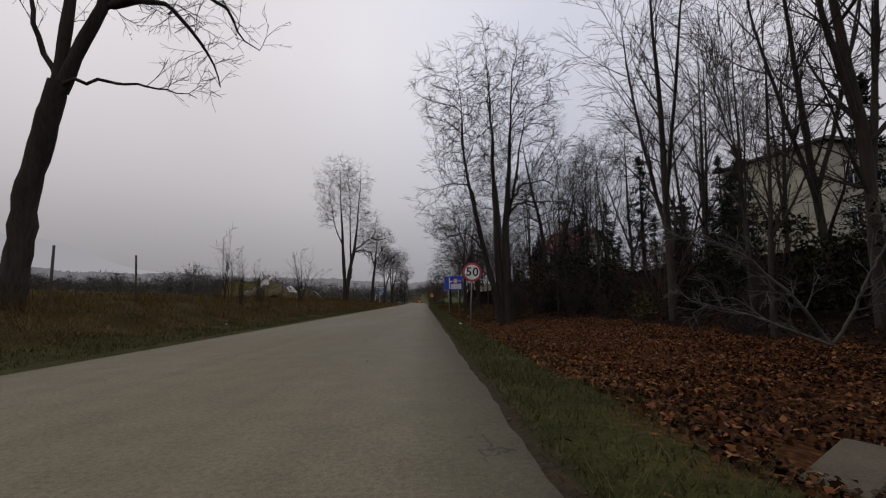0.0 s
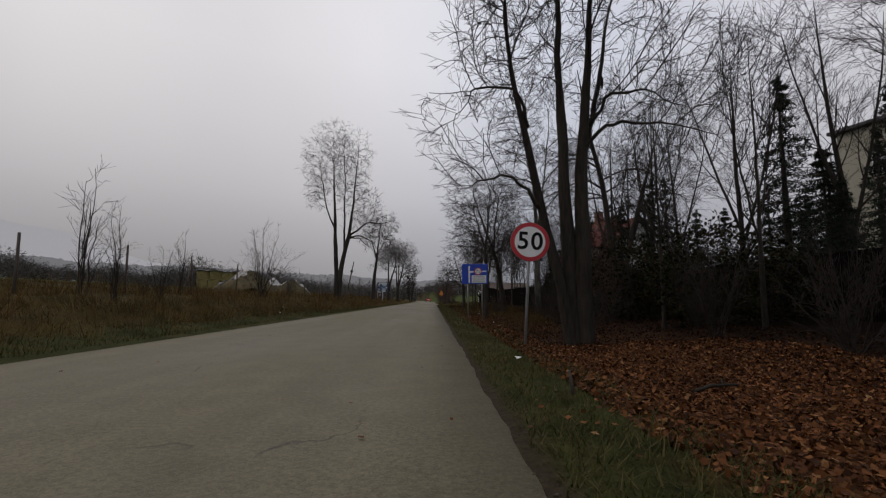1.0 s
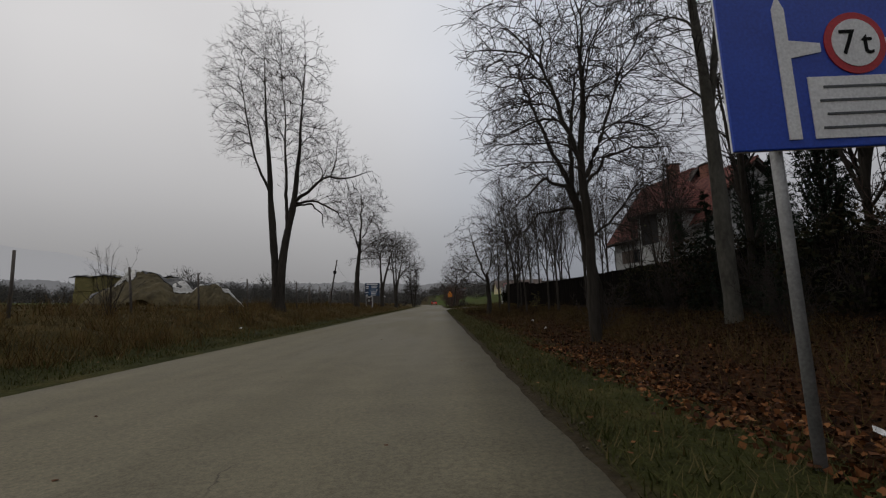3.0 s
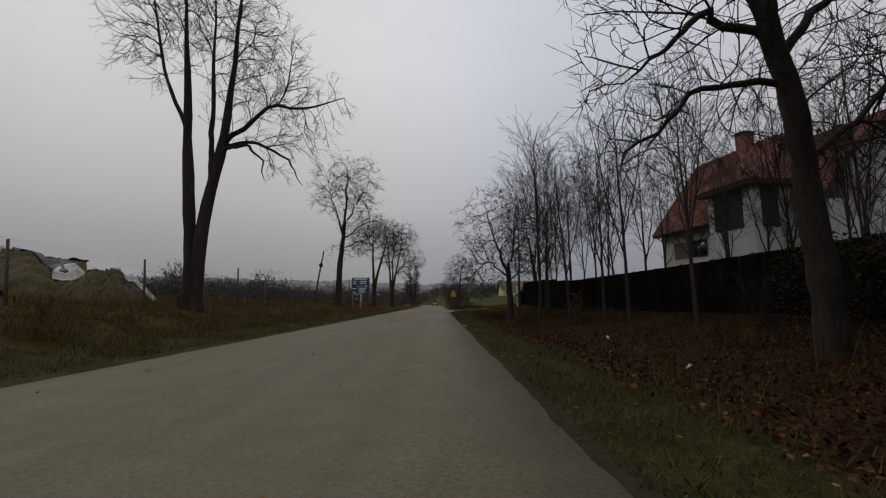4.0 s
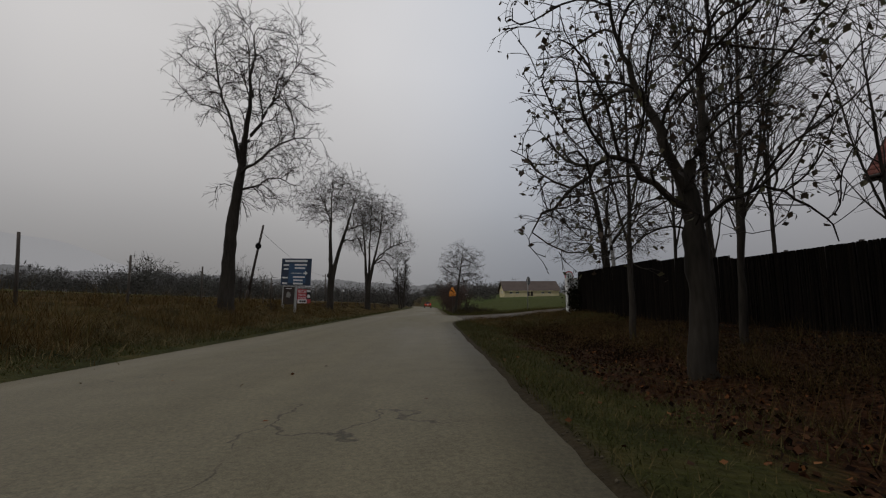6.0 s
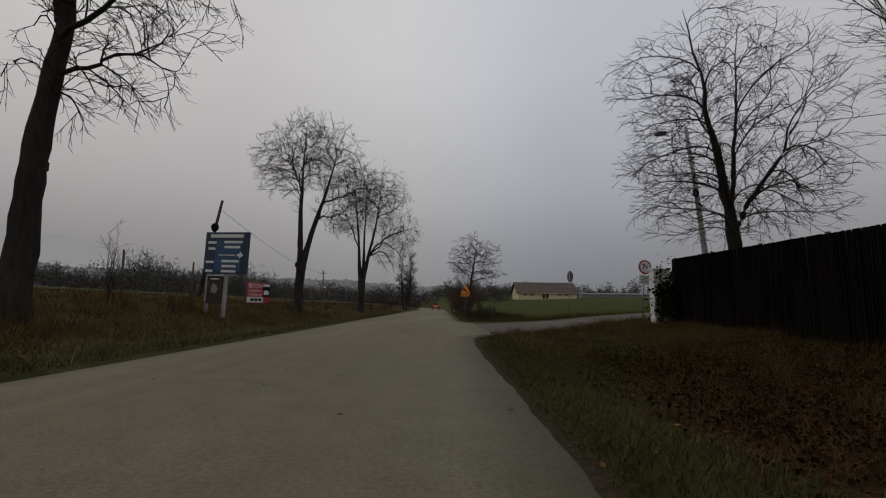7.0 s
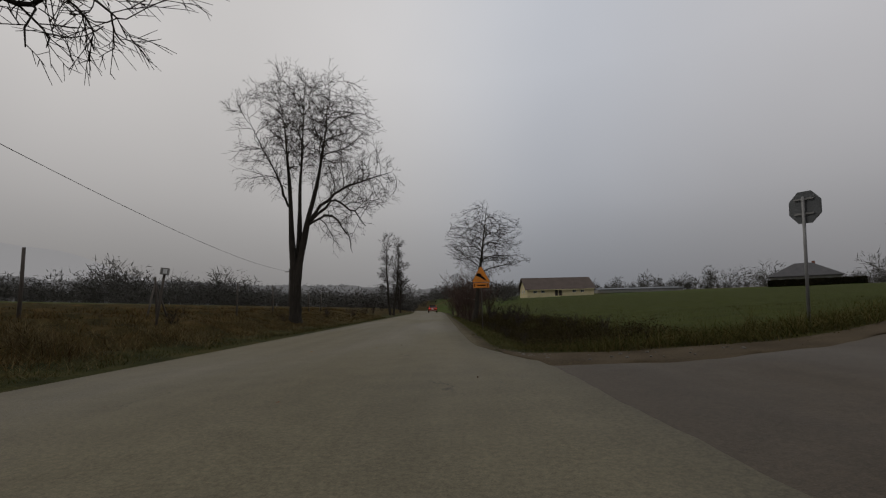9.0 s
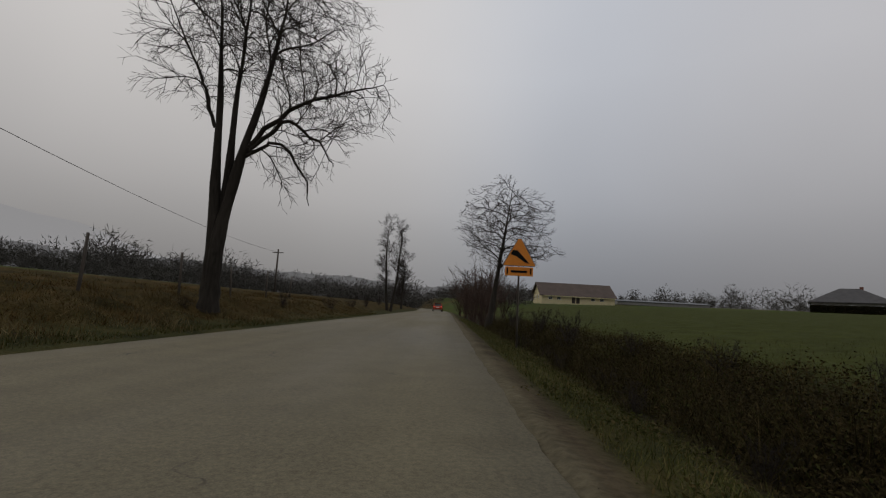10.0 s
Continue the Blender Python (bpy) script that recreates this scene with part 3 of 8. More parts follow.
def side_strip(name, mat, lo, hi, lift, label, wave=0.07, xs=xs):
    rows = []
    for f in np.linspace(0, 1, 9):
        edge = (wave * np.sin(3.1 * xs + 5 * f) + .6 * wave * np.sin(7.7 * xs + f)) * (f in (0, 1))
        y = lo * (1 - f) + hi * f + edge
        rows.append(np.stack([xs, y, side_top(xs, y) + lift - .05 * (f in (0, 1))], 1))
    grid = np.stack(rows, 1)
    n = grid.shape[1]
    i = (np.arange(len(xs) - 1)[:, None] * n + np.arange(n - 1)[None, :]).ravel()
    return tagged(link(name, mesh_of(name, grid, np.stack([i, i + 1, i + n + 1, i + n], 1), smooth=True), mat), label, "road", kind="structure")


xw = np.unique(np.concatenate([np.arange(0.62, 8, 0.06), np.arange(8, 40, 2.0)]))
fade = np.clip((14 - xw) / 8, 0, 1)
side_strip("side_road_shoulder", GRAVEL, side_near(xw) - np.interp(xw, [.6, 1.0, 2.0], [.1, .3, .3 + .2]) + np.where(xw > 2, .2 * (1 - fade), 0) + .05 * np.sin(19 * xw) + .04 * np.sin(41 * xw + 1), side_near(xw) + .6, -.004, "sandy gritty shoulder of the side road", .12, xw)
xd = xw[xw > .93]
side_strip("dirt_shoulder", DIRT, side_far(xd) - .4, side_far(xd) + np.interp(xd, [.5, 1.2, 2, 3.4, 6, 9, 14], [.3, .9, 1.5, 1.5, .8, .45, .2]), -.004, "trodden brown dirt beside the junction", .15, xd)
dip = .014 - .036 * np.clip((2.1 - xs) / .65, 0, 1)
side_strip("side_road", ASPHALT_DARK, side_near(xs), side_far(xs), dip, "dark asphalt side road joining at a junction")


# ---- growing things ----
def tubes(P, R, sides):
    """Places and quads of many tubes at once: P (count, points, 3), R (count, points)."""
    N, n, _ = P.shape
    T = np.gradient(P, axis=1)
    T /= np.linalg.norm(T, axis=-1, keepdims=True) + 1e-9
    ref = np.where(np.abs(T[..., 2:3]) > 0.9, np.array([1.0, 0, 0]), np.array([0, 0, 1.0]))
    U = np.cross(T, ref)
    U /= np.linalg.norm(U, axis=-1, keepdims=True) + 1e-9
    V = np.cross(T, U)
    a = 2 * np.pi * np.arange(sides) / sides
    ring = P[:, :, None] + R[:, :, None, None] * (np.cos(a)[:, None] * U[:, :, None] + np.sin(a)[:, None] * V[:, :, None])
    base = (np.arange(N)[:, None, None] * n + np.arange(n - 1)[None, :, None]) * sides
    k = np.arange(sides)[None, None, :]
    k2 = (k + 1) % sides
    q = np.stack([base + k, base + k2, base + sides + k2, base + sides + k], -1)
    return ring.reshape(-1, 3), q.reshape(-1, 4)


def gather(pieces):
    vs, qs, at = [], [], 0
    for v, q in pieces:
        vs.append(v)
        qs.append(q + at)
        at += len(v)
    return np.concatenate(vs), np.concatenate(qs)


def smooth_line(pts, n):
    """A stem's control points (x, y, z, r) drawn out to n points with an eased, slightly crooked run."""
    pts = np.asarray(pts, float)
    t = np.linspace(0, len(pts) - 1, n)
    out = np.stack([np.interp(t, np.arange(len(pts)), pts[:, k]) for k in range(4)], 1)
    for _ in range(2):
        out[1:-1] = 0.25 * out[:-2] + 0.5 * out[1:-1] + 0.25 * out[2:]
    return out


def sprout(rng, P, R, per, span, length, angle, rise, wander, n, ratio=0.55, rmin=0.006, tip=0.25, out_pull=0.0):
    """Children of the branches P: per of them each, set between the fractions span, leaving at angle degrees."""
    N, m, _ = P.shape
    idx = np.repeat(np.arange(N), per)
    t = (span[0] + (span[1] - span[0]) * (np.tile(np.arange(per), N) + rng.random(len(idx))) / per) * (m - 1)
    i = np.minimum(t.astype(int), m - 2)
    f = (t - i)[:, None]
    start = P[idx, i] * (1 - f) + P[idx, i + 1] * f
    r0 = (R[idx, i] * (1 - f[:, 0]) + R[idx, i + 1] * f[:, 0])
    d = P[idx, i + 1] - P[idx, i]
    d /= np.linalg.norm(d, axis=1, keepdims=True) + 1e-9
    side = rng.normal(size=d.shape)
    side -= (side * d).sum(1, keepdims=True) * d
    side /= np.linalg.norm(side, axis=1, keepdims=True) + 1e-9
    ang = np.radians(rng.normal(angle, angle * 0.22, len(idx)))[:, None]
    d = d * np.cos(ang) + side * np.sin(ang)
    if out_pull:
        away = start * np.array([1, 1, 0])
        d = d + out_pull * away / (np.linalg.norm(away, axis=1, keepdims=True) + .4)
        d /= np.linalg.norm(d, axis=1, keepdims=True)
    frac = t / (m - 1)
    L = length * rng.uniform(0.55, 1.15, len(idx)) * (1.1 - 0.55 * frac)
    out = np.zeros((len(idx), n, 3))
    out[:, 0] = start
    step = (L / (n - 1))[:, None]
    for k in range(1, n):
        lift = rise[0] + (rise[1] - rise[0]) * (k - 1) / max(1, n - 2)
        d = d + rng.normal(scale=wander, size=d.shape) + np.array([0, 0, lift])
        d /= np.linalg.norm(d, axis=1, keepdims=True)
        out[:, k] = out[:, k - 1] + d * step
    r0 = np.clip(np.minimum(r0 * ratio, 0.012 + 0.02 * L), rmin, None)
    rad = r0[:, None] * np.linspace(1, tip, n)[None, :]
    return out, np.maximum(rad, rmin * 0.6)


def cards(rng, centres, size, flat=0.0, aspect=0.7):
    """Small folded leaves at the centres: places and triangles."""
    N = len(centres)
    a = rng.normal(size=(N, 3))
    a[:, 2] *= 1 - flat
    a /= np.linalg.norm(a, axis=1, keepdims=True) + 1e-9
    b = rng.normal(size=(N, 3))
    b[:, 2] *= 1 - flat
    b -= (a * b).sum(1, keepdims=True) * a
    b /= np.linalg.norm(b, axis=1, keepdims=True) + 1e-9
    c = np.cross(a, b)
    s = (size * rng.uniform(0.55, 1.3, N))[:, None]
    fold = 0.22 * s * rng.uniform(-1, 1, (N, 1)) * c
    v = np.stack([centres - a * s, centres - b * s * aspect + fold, centres + a * s, centres + b * s * aspect + fold], 1)
    i = np.arange(N)[:, None] * 4
    return v.reshape(-1, 3), np.concatenate([i + [0, 1, 2], i + [0, 2, 3]], 0)


def grow(seed, stems, first=(12, 3.0, 50), second=(9, 1.75, 46), third=(6, 1.05, 42), fourth=(2, 0.6, 40), rise=(0.10, 0.05), span=(0.3, 1.0), limbs=(), twig_r=0.0075, wander=0.09, burrs=0, bare=1, thin=0.68, sides=12):
    """Meshes of a bare tree: stems and limbs as drawn, then four orders of ever finer branches."""
    rng = np.random.default_rng(seed)
    n = 22
    S = np.stack([smooth_line(s, n) for s in stems])
    S[:, 1:, :3] += np.cumsum(rng.normal(scale=0.012, size=(len(stems), n - 1, 3)), 1) * np.array([1, 1, 0.2])
    SP, SR = S[..., :3], thin * S[..., 3] * (1 + 0.06 * rng.normal(size=S.shape[:2]))
    trunk = [tubes(SP, SR, sides)]
    for _ in range(burrs):
        j, k = rng.integers(len(stems)), rng.integers(4, 12)
        p = SP[j, k] + rng.normal(scale=0.5, size=3) * SR[j, k] * np.array([1, 1, 0.3])
        line = p[None, None] + np.array([[0, 0, -0.22], [0, 0, -0.08], [0, 0, 0.08], [0, 0, 0.22]])[None]
        trunk.append(tubes(line, np.array([[0.02, 0.9, 0.9, 0.02]]) * SR[j, k] * 0.75, 8))
    A, AR = sprout(rng, SP[bare:], SR[bare:], first[0], span, first[1], first[2], rise, wander * 0.7, 9, 0.5, 0.014, 0.2)
    if limbs:
        Lm = np.stack([smooth_line(s, 9) for s in limbs])
        Lm[:, 1:, :3] += np.cumsum(rng.normal(scale=0.03, size=(len(limbs), 8, 3)), 1)
        A, AR = np.concatenate([A, Lm[..., :3]]), np.concatenate([AR, Lm[..., 3] * .85])
    E, ER = sprout(rng, SP[bare:], SR[bare:], first[0], (span[0], .9), second[1], 58, (0.08, 0.02), wander * .8, 6, 0.3, twig_r * 1.5, 0.3, .4)
    B, BR = sprout(rng, A, AR, second[0], (0.2, 1.0), second[1], second[2], (rise[0] * 0.6, rise[1] * 0.3 - 0.02), wander * .8, 6, 0.55, twig_r * 1.3, 0.3, .18)
    B, BR = np.concatenate([B, E]), np.concatenate([BR, ER])
    C, CR = sprout(rng, B, BR, third[0], (0.15, 1.0), third[1], third[2] * .85, (0.01, -0.10), wander * 1.1, 3, 0.6, twig_r, 0.5, .2)
    D, DR = sprout(rng, C, CR, fourth[0], (0.2, 1.0), fourth[1], fourth[2] * .85, (-0.04, -0.08), wander * 1.3, 2, 0.7, twig_r * 0.75, 0.5, .2)
    tv, tq = gather(trunk)
    bv, bq = gather([tubes(A, AR, 6), tubes(B, BR, 3)])
    cv, cq = gather([tubes(C, CR, 3), tubes(D, DR, 3)])
    return (mesh_of("trunk", tv, tq, smooth=True), mesh_of("branchwork", bv, bq, smooth=True), mesh_of("crown", cv, cq)), C, D


def grow_all(seed, stems, *orders, **more):
    """As grow(), with branches on every stem."""
    return grow(seed, stems, *orders, bare=0, **more)


def colonise(rng, start, along, clouds, count, step, reach, droop, momentum=.6, flat=.5):
    """Branches that grow step by step towards points scattered in the crown's clouds (centre and half-sizes).

    start holds the places from which they may spring, along the wood's run there. Gives places and parents (-1 for start)."""
    vol = np.array([c[3] * c[4] * c[5] for c in clouds])
    pick = rng.choice(len(clouds), count, p=vol / vol.sum())
    A = rng.normal(size=(count, 3))
    A *= (rng.random(count) ** .42 / np.linalg.norm(A, axis=1))[:, None]
    A *= 1 + .18 * np.sin(4 * np.arctan2(A[:, 1], A[:, 0]) + 3 * A[:, 2])[:, None]
    C = np.array(clouds, float)[pick]
    A = A * C[:, 3:6] + C[:, :3]
    P, par, D = np.array(start, float), -np.ones(len(start), int), np.array(along, float)
    off = A[:, None] - P[None]
    gap = np.linalg.norm(off, axis=2) + flat * np.clip(np.linalg.norm(off[..., :2], axis=2) - off[..., 2], 0, None)
    near = gap.argmin(1)
    best = np.linalg.norm(A - P[near], axis=1)
    for _ in range(90):
        live = best < reach
        if not live.any():
            break
        who = np.unique(near[live])
        pull = np.zeros((len(P), 3))
        np.add.at(pull, near[live], (A[live] - P[near[live]]) / (best[live][:, None] + 1e-6))
        d = pull[who] / (np.linalg.norm(pull[who], axis=1, keepdims=True) + 1e-6)
        d = d + momentum * D[who] + rng.normal(scale=.13, size=d.shape) + np.array([0, 0, droop])
        d /= np.linalg.norm(d, axis=1, keepdims=True) + 1e-6
        Q = P[who] + d * step
        ok = np.linalg.norm(Q[:, None] - P[None], axis=2).min(1) > .55 * step
        stuck = np.isin(near, who[~ok]) & live
        Q, d, who = Q[ok], d[ok], who[ok]
        A, near, best = A[~stuck], near[~stuck], best[~stuck]
        if not len(Q) or not len(A):
            break
        gap = np.linalg.norm(A[:, None] - Q[None], axis=2)
        closer = gap.min(1) < best
        near = np.where(closer, gap.argmin(1) + len(P), near)
        best = np.minimum(best, gap.min(1))
        P, D, par = np.concatenate([P, Q]), np.concatenate([D, d]), np.concatenate([par, who])
        keep = best > 1.1 * step
        A, near, best = A[keep], near[keep], best[keep]
    return P, par


def crown_tree(seed, stems, clouds, count=900, flat=.5, limbs=(), low=3.0, step=.36, reach=6.0, twigs=(5, .85), fine=(3, .45), droop=.02, hang=-.04, thin=.68, tip=.0085, burrs=0, sides=12, limb_r=.62, power=1.78):
    """Meshes of a bare tree: stems as drawn, boughs grown into the crown's clouds, two orders of twigs."""
    rng = np.random.default_rng(seed)
    n = 22
    S = np.stack([smooth_line(q, n) for q in stems])
    up = np.clip((S[..., 2] - low) / (S[..., 2].max() - low), 0, 1)
    S[:, 1:, :3] += np.cumsum(rng.normal(scale=1.0, size=(len(stems), n - 1, 3)) * (.012 + .05 * up[:, 1:, None]), 1) * np.array([1, 1, 0.2])
    SP, SR = S[..., :3], thin * S[..., 3] * (1 + 0.06 * rng.normal(size=S.shape[:2])) * (1 - .45 * up)
    trunk = [tubes(SP, SR, sides)]
    for _ in range(burrs):
        j, k = rng.integers(len(stems)), rng.integers(4, 13)
        p = SP[j, k] + rng.normal(scale=0.5, size=3) * SR[j, k] * np.array([1, 1, 0.3])
        line = p[None, None] + np.array([[0, 0, -0.22], [0, 0, -0.08], [0, 0, 0.08], [0, 0, 0.22]])[None]
        trunk.append(tubes(line, np.array([[0.02, 0.9, 0.9, 0.02]]) * SR[j, k] * 0.75, 8))
    base, bound, along = SP.reshape(-1, 3), SR.reshape(-1), np.gradient(SP, axis=1).reshape(-1, 3)
    if limbs:
        Lm = np.stack([smooth_line(q, 14) for q in limbs])
        Lm[:, 1:, :3] += np.cumsum(rng.normal(scale=0.065, size=(len(limbs), 13, 3)), 1)
        trunk.append(tubes(Lm[..., :3], Lm[..., 3] * limb_r, 7))
        base, bound = np.concatenate([base, Lm[..., :3].reshape(-1, 3)]), np.concatenate([bound, limb_r * Lm[..., 3].reshape(-1)])
        along = np.concatenate([along, np.gradient(Lm[..., :3], axis=1).reshape(-1, 3)])
    may = base[:, 2] > low
    base, bound, along = base[may], bound[may], along[may] / np.linalg.norm(along[may], axis=1, keepdims=True)
    P, par = colonise(rng, base, along, clouds, count, step, reach, droop, flat=flat)
    m, total = len(base), len(P)
    flow, heavy, weight = np.zeros(total), -np.ones(total, int), np.zeros(total)
    for i in range(total - 1, m - 1, -1):
        flow[i] = max(flow[i], tip ** power)
        j = par[i]
        flow[j] += flow[i]
        if flow[i] > weight[j]:
            weight[j], heavy[j] = flow[i], i
    R = flow ** (1 / power)
    root = np.arange(total)
    for i in range(m, total):
        root[i] = root[par[i]]
    R[m:] = np.minimum(R[m:], .6 * bound[root[m:]] + .004)
    runs = {5: [], 9: [], 15: []}
    for i in range(m, total):
        if par[i] >= m and heavy[par[i]] == i:
            continue
        chain = [par[i], i]
        while heavy[chain[-1]] >= 0:
            chain.append(heavy[chain[-1]])
        c = np.array(chain)
        r = R[c].copy()
        r[0] = r[1]
        k = 5 if len(c) <= 6 else 9 if len(c) <= 12 else 15
        t = np.linspace(0, len(c) - 1, k)
        line = np.stack([np.interp(t, np.arange(len(c)), P[c, a]) for a in range(3)], 1)
        line[1:-1] = .25 * line[:-2] + .5 * line[1:-1] + .25 * line[2:]
        runs[k].append((line, np.interp(t, np.arange(len(c)), r)))
    bough, spray = [], []
    ends = []
    for k, held in runs.items():
        if not held:
            continue
        B, BR = np.stack([h[0] for h in held]), np.stack([h[1] for h in held])
        big = BR[:, 0] > min(.016, float(np.quantile(BR[:, 0], .8)) - 1e-6)
        if big.any():
            bough.append(tubes(B[big], BR[big], 5))
        if (~big).any():
            spray.append(tubes(B[~big], BR[~big], 3))
        per = max(1, round(twigs[0] * (k - 1) / 6))
        ends.append(sprout(rng, B, BR, per, (.15, 1.0), twigs[1], 40, (.03, hang), .12, 3, .7, tip * .85, .6, .2))
    C, CR = np.concatenate([e[0] for e in ends]), np.concatenate([e[1] for e in ends])
    D, DR = sprout(rng, C, CR, fine[0], (.2, 1.0), fine[1], 38, (.0, hang), .12, 2, .8, tip * .7, .6, .15)
    tv, tq = gather(trunk)
    bv, bq = gather(bough)
    cv, cq = gather(spray + [tubes(C, CR, 3), tubes(D, DR, 3)])
    return (mesh_of("trunk", tv, tq, smooth=True), mesh_of("branchwork", bv, bq, smooth=True), mesh_of("crown", cv, cq)), C, D


def tree(name, at, label, grown, bark=None, twig=None, group="", yaw=0.0, category="tree", leaves=None, size=1.0):
    ob = thing(name, pose(*at, 0, 0, yaw) @ Matrix.Scale(size, 4), label, category, group)
    for nm, me, mat in zip(("trunk", "branchwork", "crown"), grown, (bark or BARK, bark or BARK, twig or TWIG)):
        o = link(nm, me, mat, ob)
        if nm != "trunk":
            o["kind"] = "stuff"
    if leaves is not None:
        link("foliage", leaves[0], leaves[1], ob, leaves[2])["kind"] = "stuff"
    return ob


def stand(x, y, sink=0.12):
    """A place on the ground, with the foot let in a little."""
    return (x, y, float(land(x, y)) - sink)


# ---- avenue trees along the far verge ----
AVENUE = "old avenue trees on the verge"
g, _, _ = crown_tree(11, [
    [(0, 0, 0, .56), (.1, 0, 1.2, .47), (.3, -.05, 3.0, .42), (.75, -.2, 4.6, .39), (1.0, -.25, 5.6, .36)],
    [(.9, -.2, 5.2, .27), (1.05, -.3, 7.0, .22), (1.15, -.2, 10, .17), (1.0, 0, 13, .1), (.9, .1, 15.5, .03)],
    [(1.0, -.25, 5.4, .3), (1.9, -.3, 7.6, .24), (2.7, -.3, 9.8, .18), (3.2, -.1, 12.5, .11), (3.4, 0, 15, .03)],
], [(1.6, 0, 12.0, 3.8, 3.6, 4.2), (4.3, 0, 7.3, 1.5, 1.2, 1.3), (-1.2, 0, 9.6, 1.4, 1.6, 2.0)], 2200, limbs=[
    [(1.9, -.3, 7.5, .15), (2.9, -.2, 8.4, .12), (4.0, -.1, 8.5, .09), (4.9, 0, 7.9, .06), (5.5, .1, 6.9, .02)],
    [(1.9, -.3, 7.6, .13), (3.0, 0, 8.1, .10), (3.7, .2, 7.2, .07), (4.1, .3, 6.0, .02)],
    [(1.0, -.2, 5.4, .09), (2.0, -.2, 5.6, .06), (3.2, -.1, 5.6, .04), (4.0, 0, 5.3, .012)],
    [(.9, -.2, 5.6, .12), (.2, -.1, 7.2, .09), (-.4, 0, 9, .06), (-.9, 0, 10.5, .02)]], low=5.3, burrs=3, hang=-.10, reach=4.0, thin=.63)
tree("roadside_tree", stand(-9.8, 11.6), "old leaning bare lime tree with a forked dark trunk", g, group=AVENUE)

g, _, _ = crown_tree(12, [
    [(-.13, 0, 0, .54), (-.14, 0, .7, .43), (-.2, 0, 2.4, .40), (-.34, 0, 4.9, .35), (-.5, .05, 7.5, .29), (-.75, .1, 11.0, .17), (-1.2, .1, 17.0, .03)],
    [(.13, 0, 0, .54), (.12, 0, .7, .43), (.16, 0, 2.4, .41), (.42, 0, 4.4, .38), (.95, .05, 6.6, .3), (1.25, .1, 10, .18), (1.6, .1, 16.4, .03)],
    [(.5, 0, 5.0, .2), (.4, .1, 6.5, .18), (.4, .2, 7.5, .16), (.3, .3, 11, .1), (.3, .2, 17.2, .03)],
    [(-.45, .0, 7.0, .16), (-1.0, 0, 8.2, .14), (-1.5, 0, 9.5, .12), (-2.0, .1, 12.5, .08), (-2.4, .1, 15.4, .02)],
], [(-.5, 0, 13.6, 3.2, 2.8, 4.4), (2.2, 0, 9.0, 2.0, 1.8, 2.6), (3.6, -.2, 7.0, 1.8, 1.2, 1.7), (-2.0, 0, 10.6, 1.7, 1.6, 1.6)], 4200, limbs=[
    [(1.0, 0, 6.5, .17), (2.4, -.1, 7.6, .12), (4.0, -.2, 8.0, .08), (5.3, -.2, 8.3, .02)],
    [(1.0, 0, 6.4, .13), (2.2, 0, 6.7, .1), (3.2, -.1, 5.8, .07), (3.9, -.2, 4.8, .02)],
    [(.9, 0, 6.2, .12), (1.8, -.3, 6.3, .09), (2.5, -.4, 5.6, .06), (2.8, -.4, 4.9, .02)]], low=6.2, droop=.05, hang=-.02, thin=.56, tip=.0085, reach=5.0)
tree("roadside_tree", stand(-9.27, 57.1), "tall bare lime tree with two dark trunks from one stump", g, group=AVENUE)

g, _, _ = crown_tree(14, [
    [(-.24, 0, 0, .46), (-.2, 0, 1.5, .36), (-.12, 0, 3.4, .33), (.06, 0, 5.2, .28), (.26, 0, 7.0, .23)],
    [(.2, 0, 6.6, .2), (.3, 0, 8.6, .15), (.4, 0, 10.6, .10), (.6, 0, 12.3, .02)],
    [(.05, 0, 6.2, .14), (-.4, 0.1, 8.2, .10), (-1.0, .1, 10.2, .06), (-1.3, .1, 11.4, .02)],
    [(.08, 0, 6.6, .14), (1.0, 0, 8.4, .10), (1.9, .1, 10, .06), (2.3, .1, 11.3, .02)],
], [(.45, 0, 10.0, 2.7, 2.4, 2.6), (1.6, 0, 6.6, 1.8, 1.5, 1.2), (-1.2, 0, 8.6, 1.2, 1.4, 1.1), (.7, .2, 5.0, 1.5, 1.2, .7)], 3200, limbs=[
    [(-.02, 0, 5.6, .11), (1.1, -.2, 6.3, .08), (2.4, -.3, 6.9, .05), (3.3, -.4, 7.0, .015)],
    [(-.05, 0, 5.0, .09), (.9, .1, 5.3, .06), (1.8, .2, 5.4, .04), (2.6, .2, 5.0, .012)]], low=4.4, burrs=9, thin=.70, tip=.010, step=.32, hang=-.06)
tree("roadside_tree", stand(-8.2, 78.2), "bare lime tree with a burred straight trunk and small crown", g, group=AVENUE)

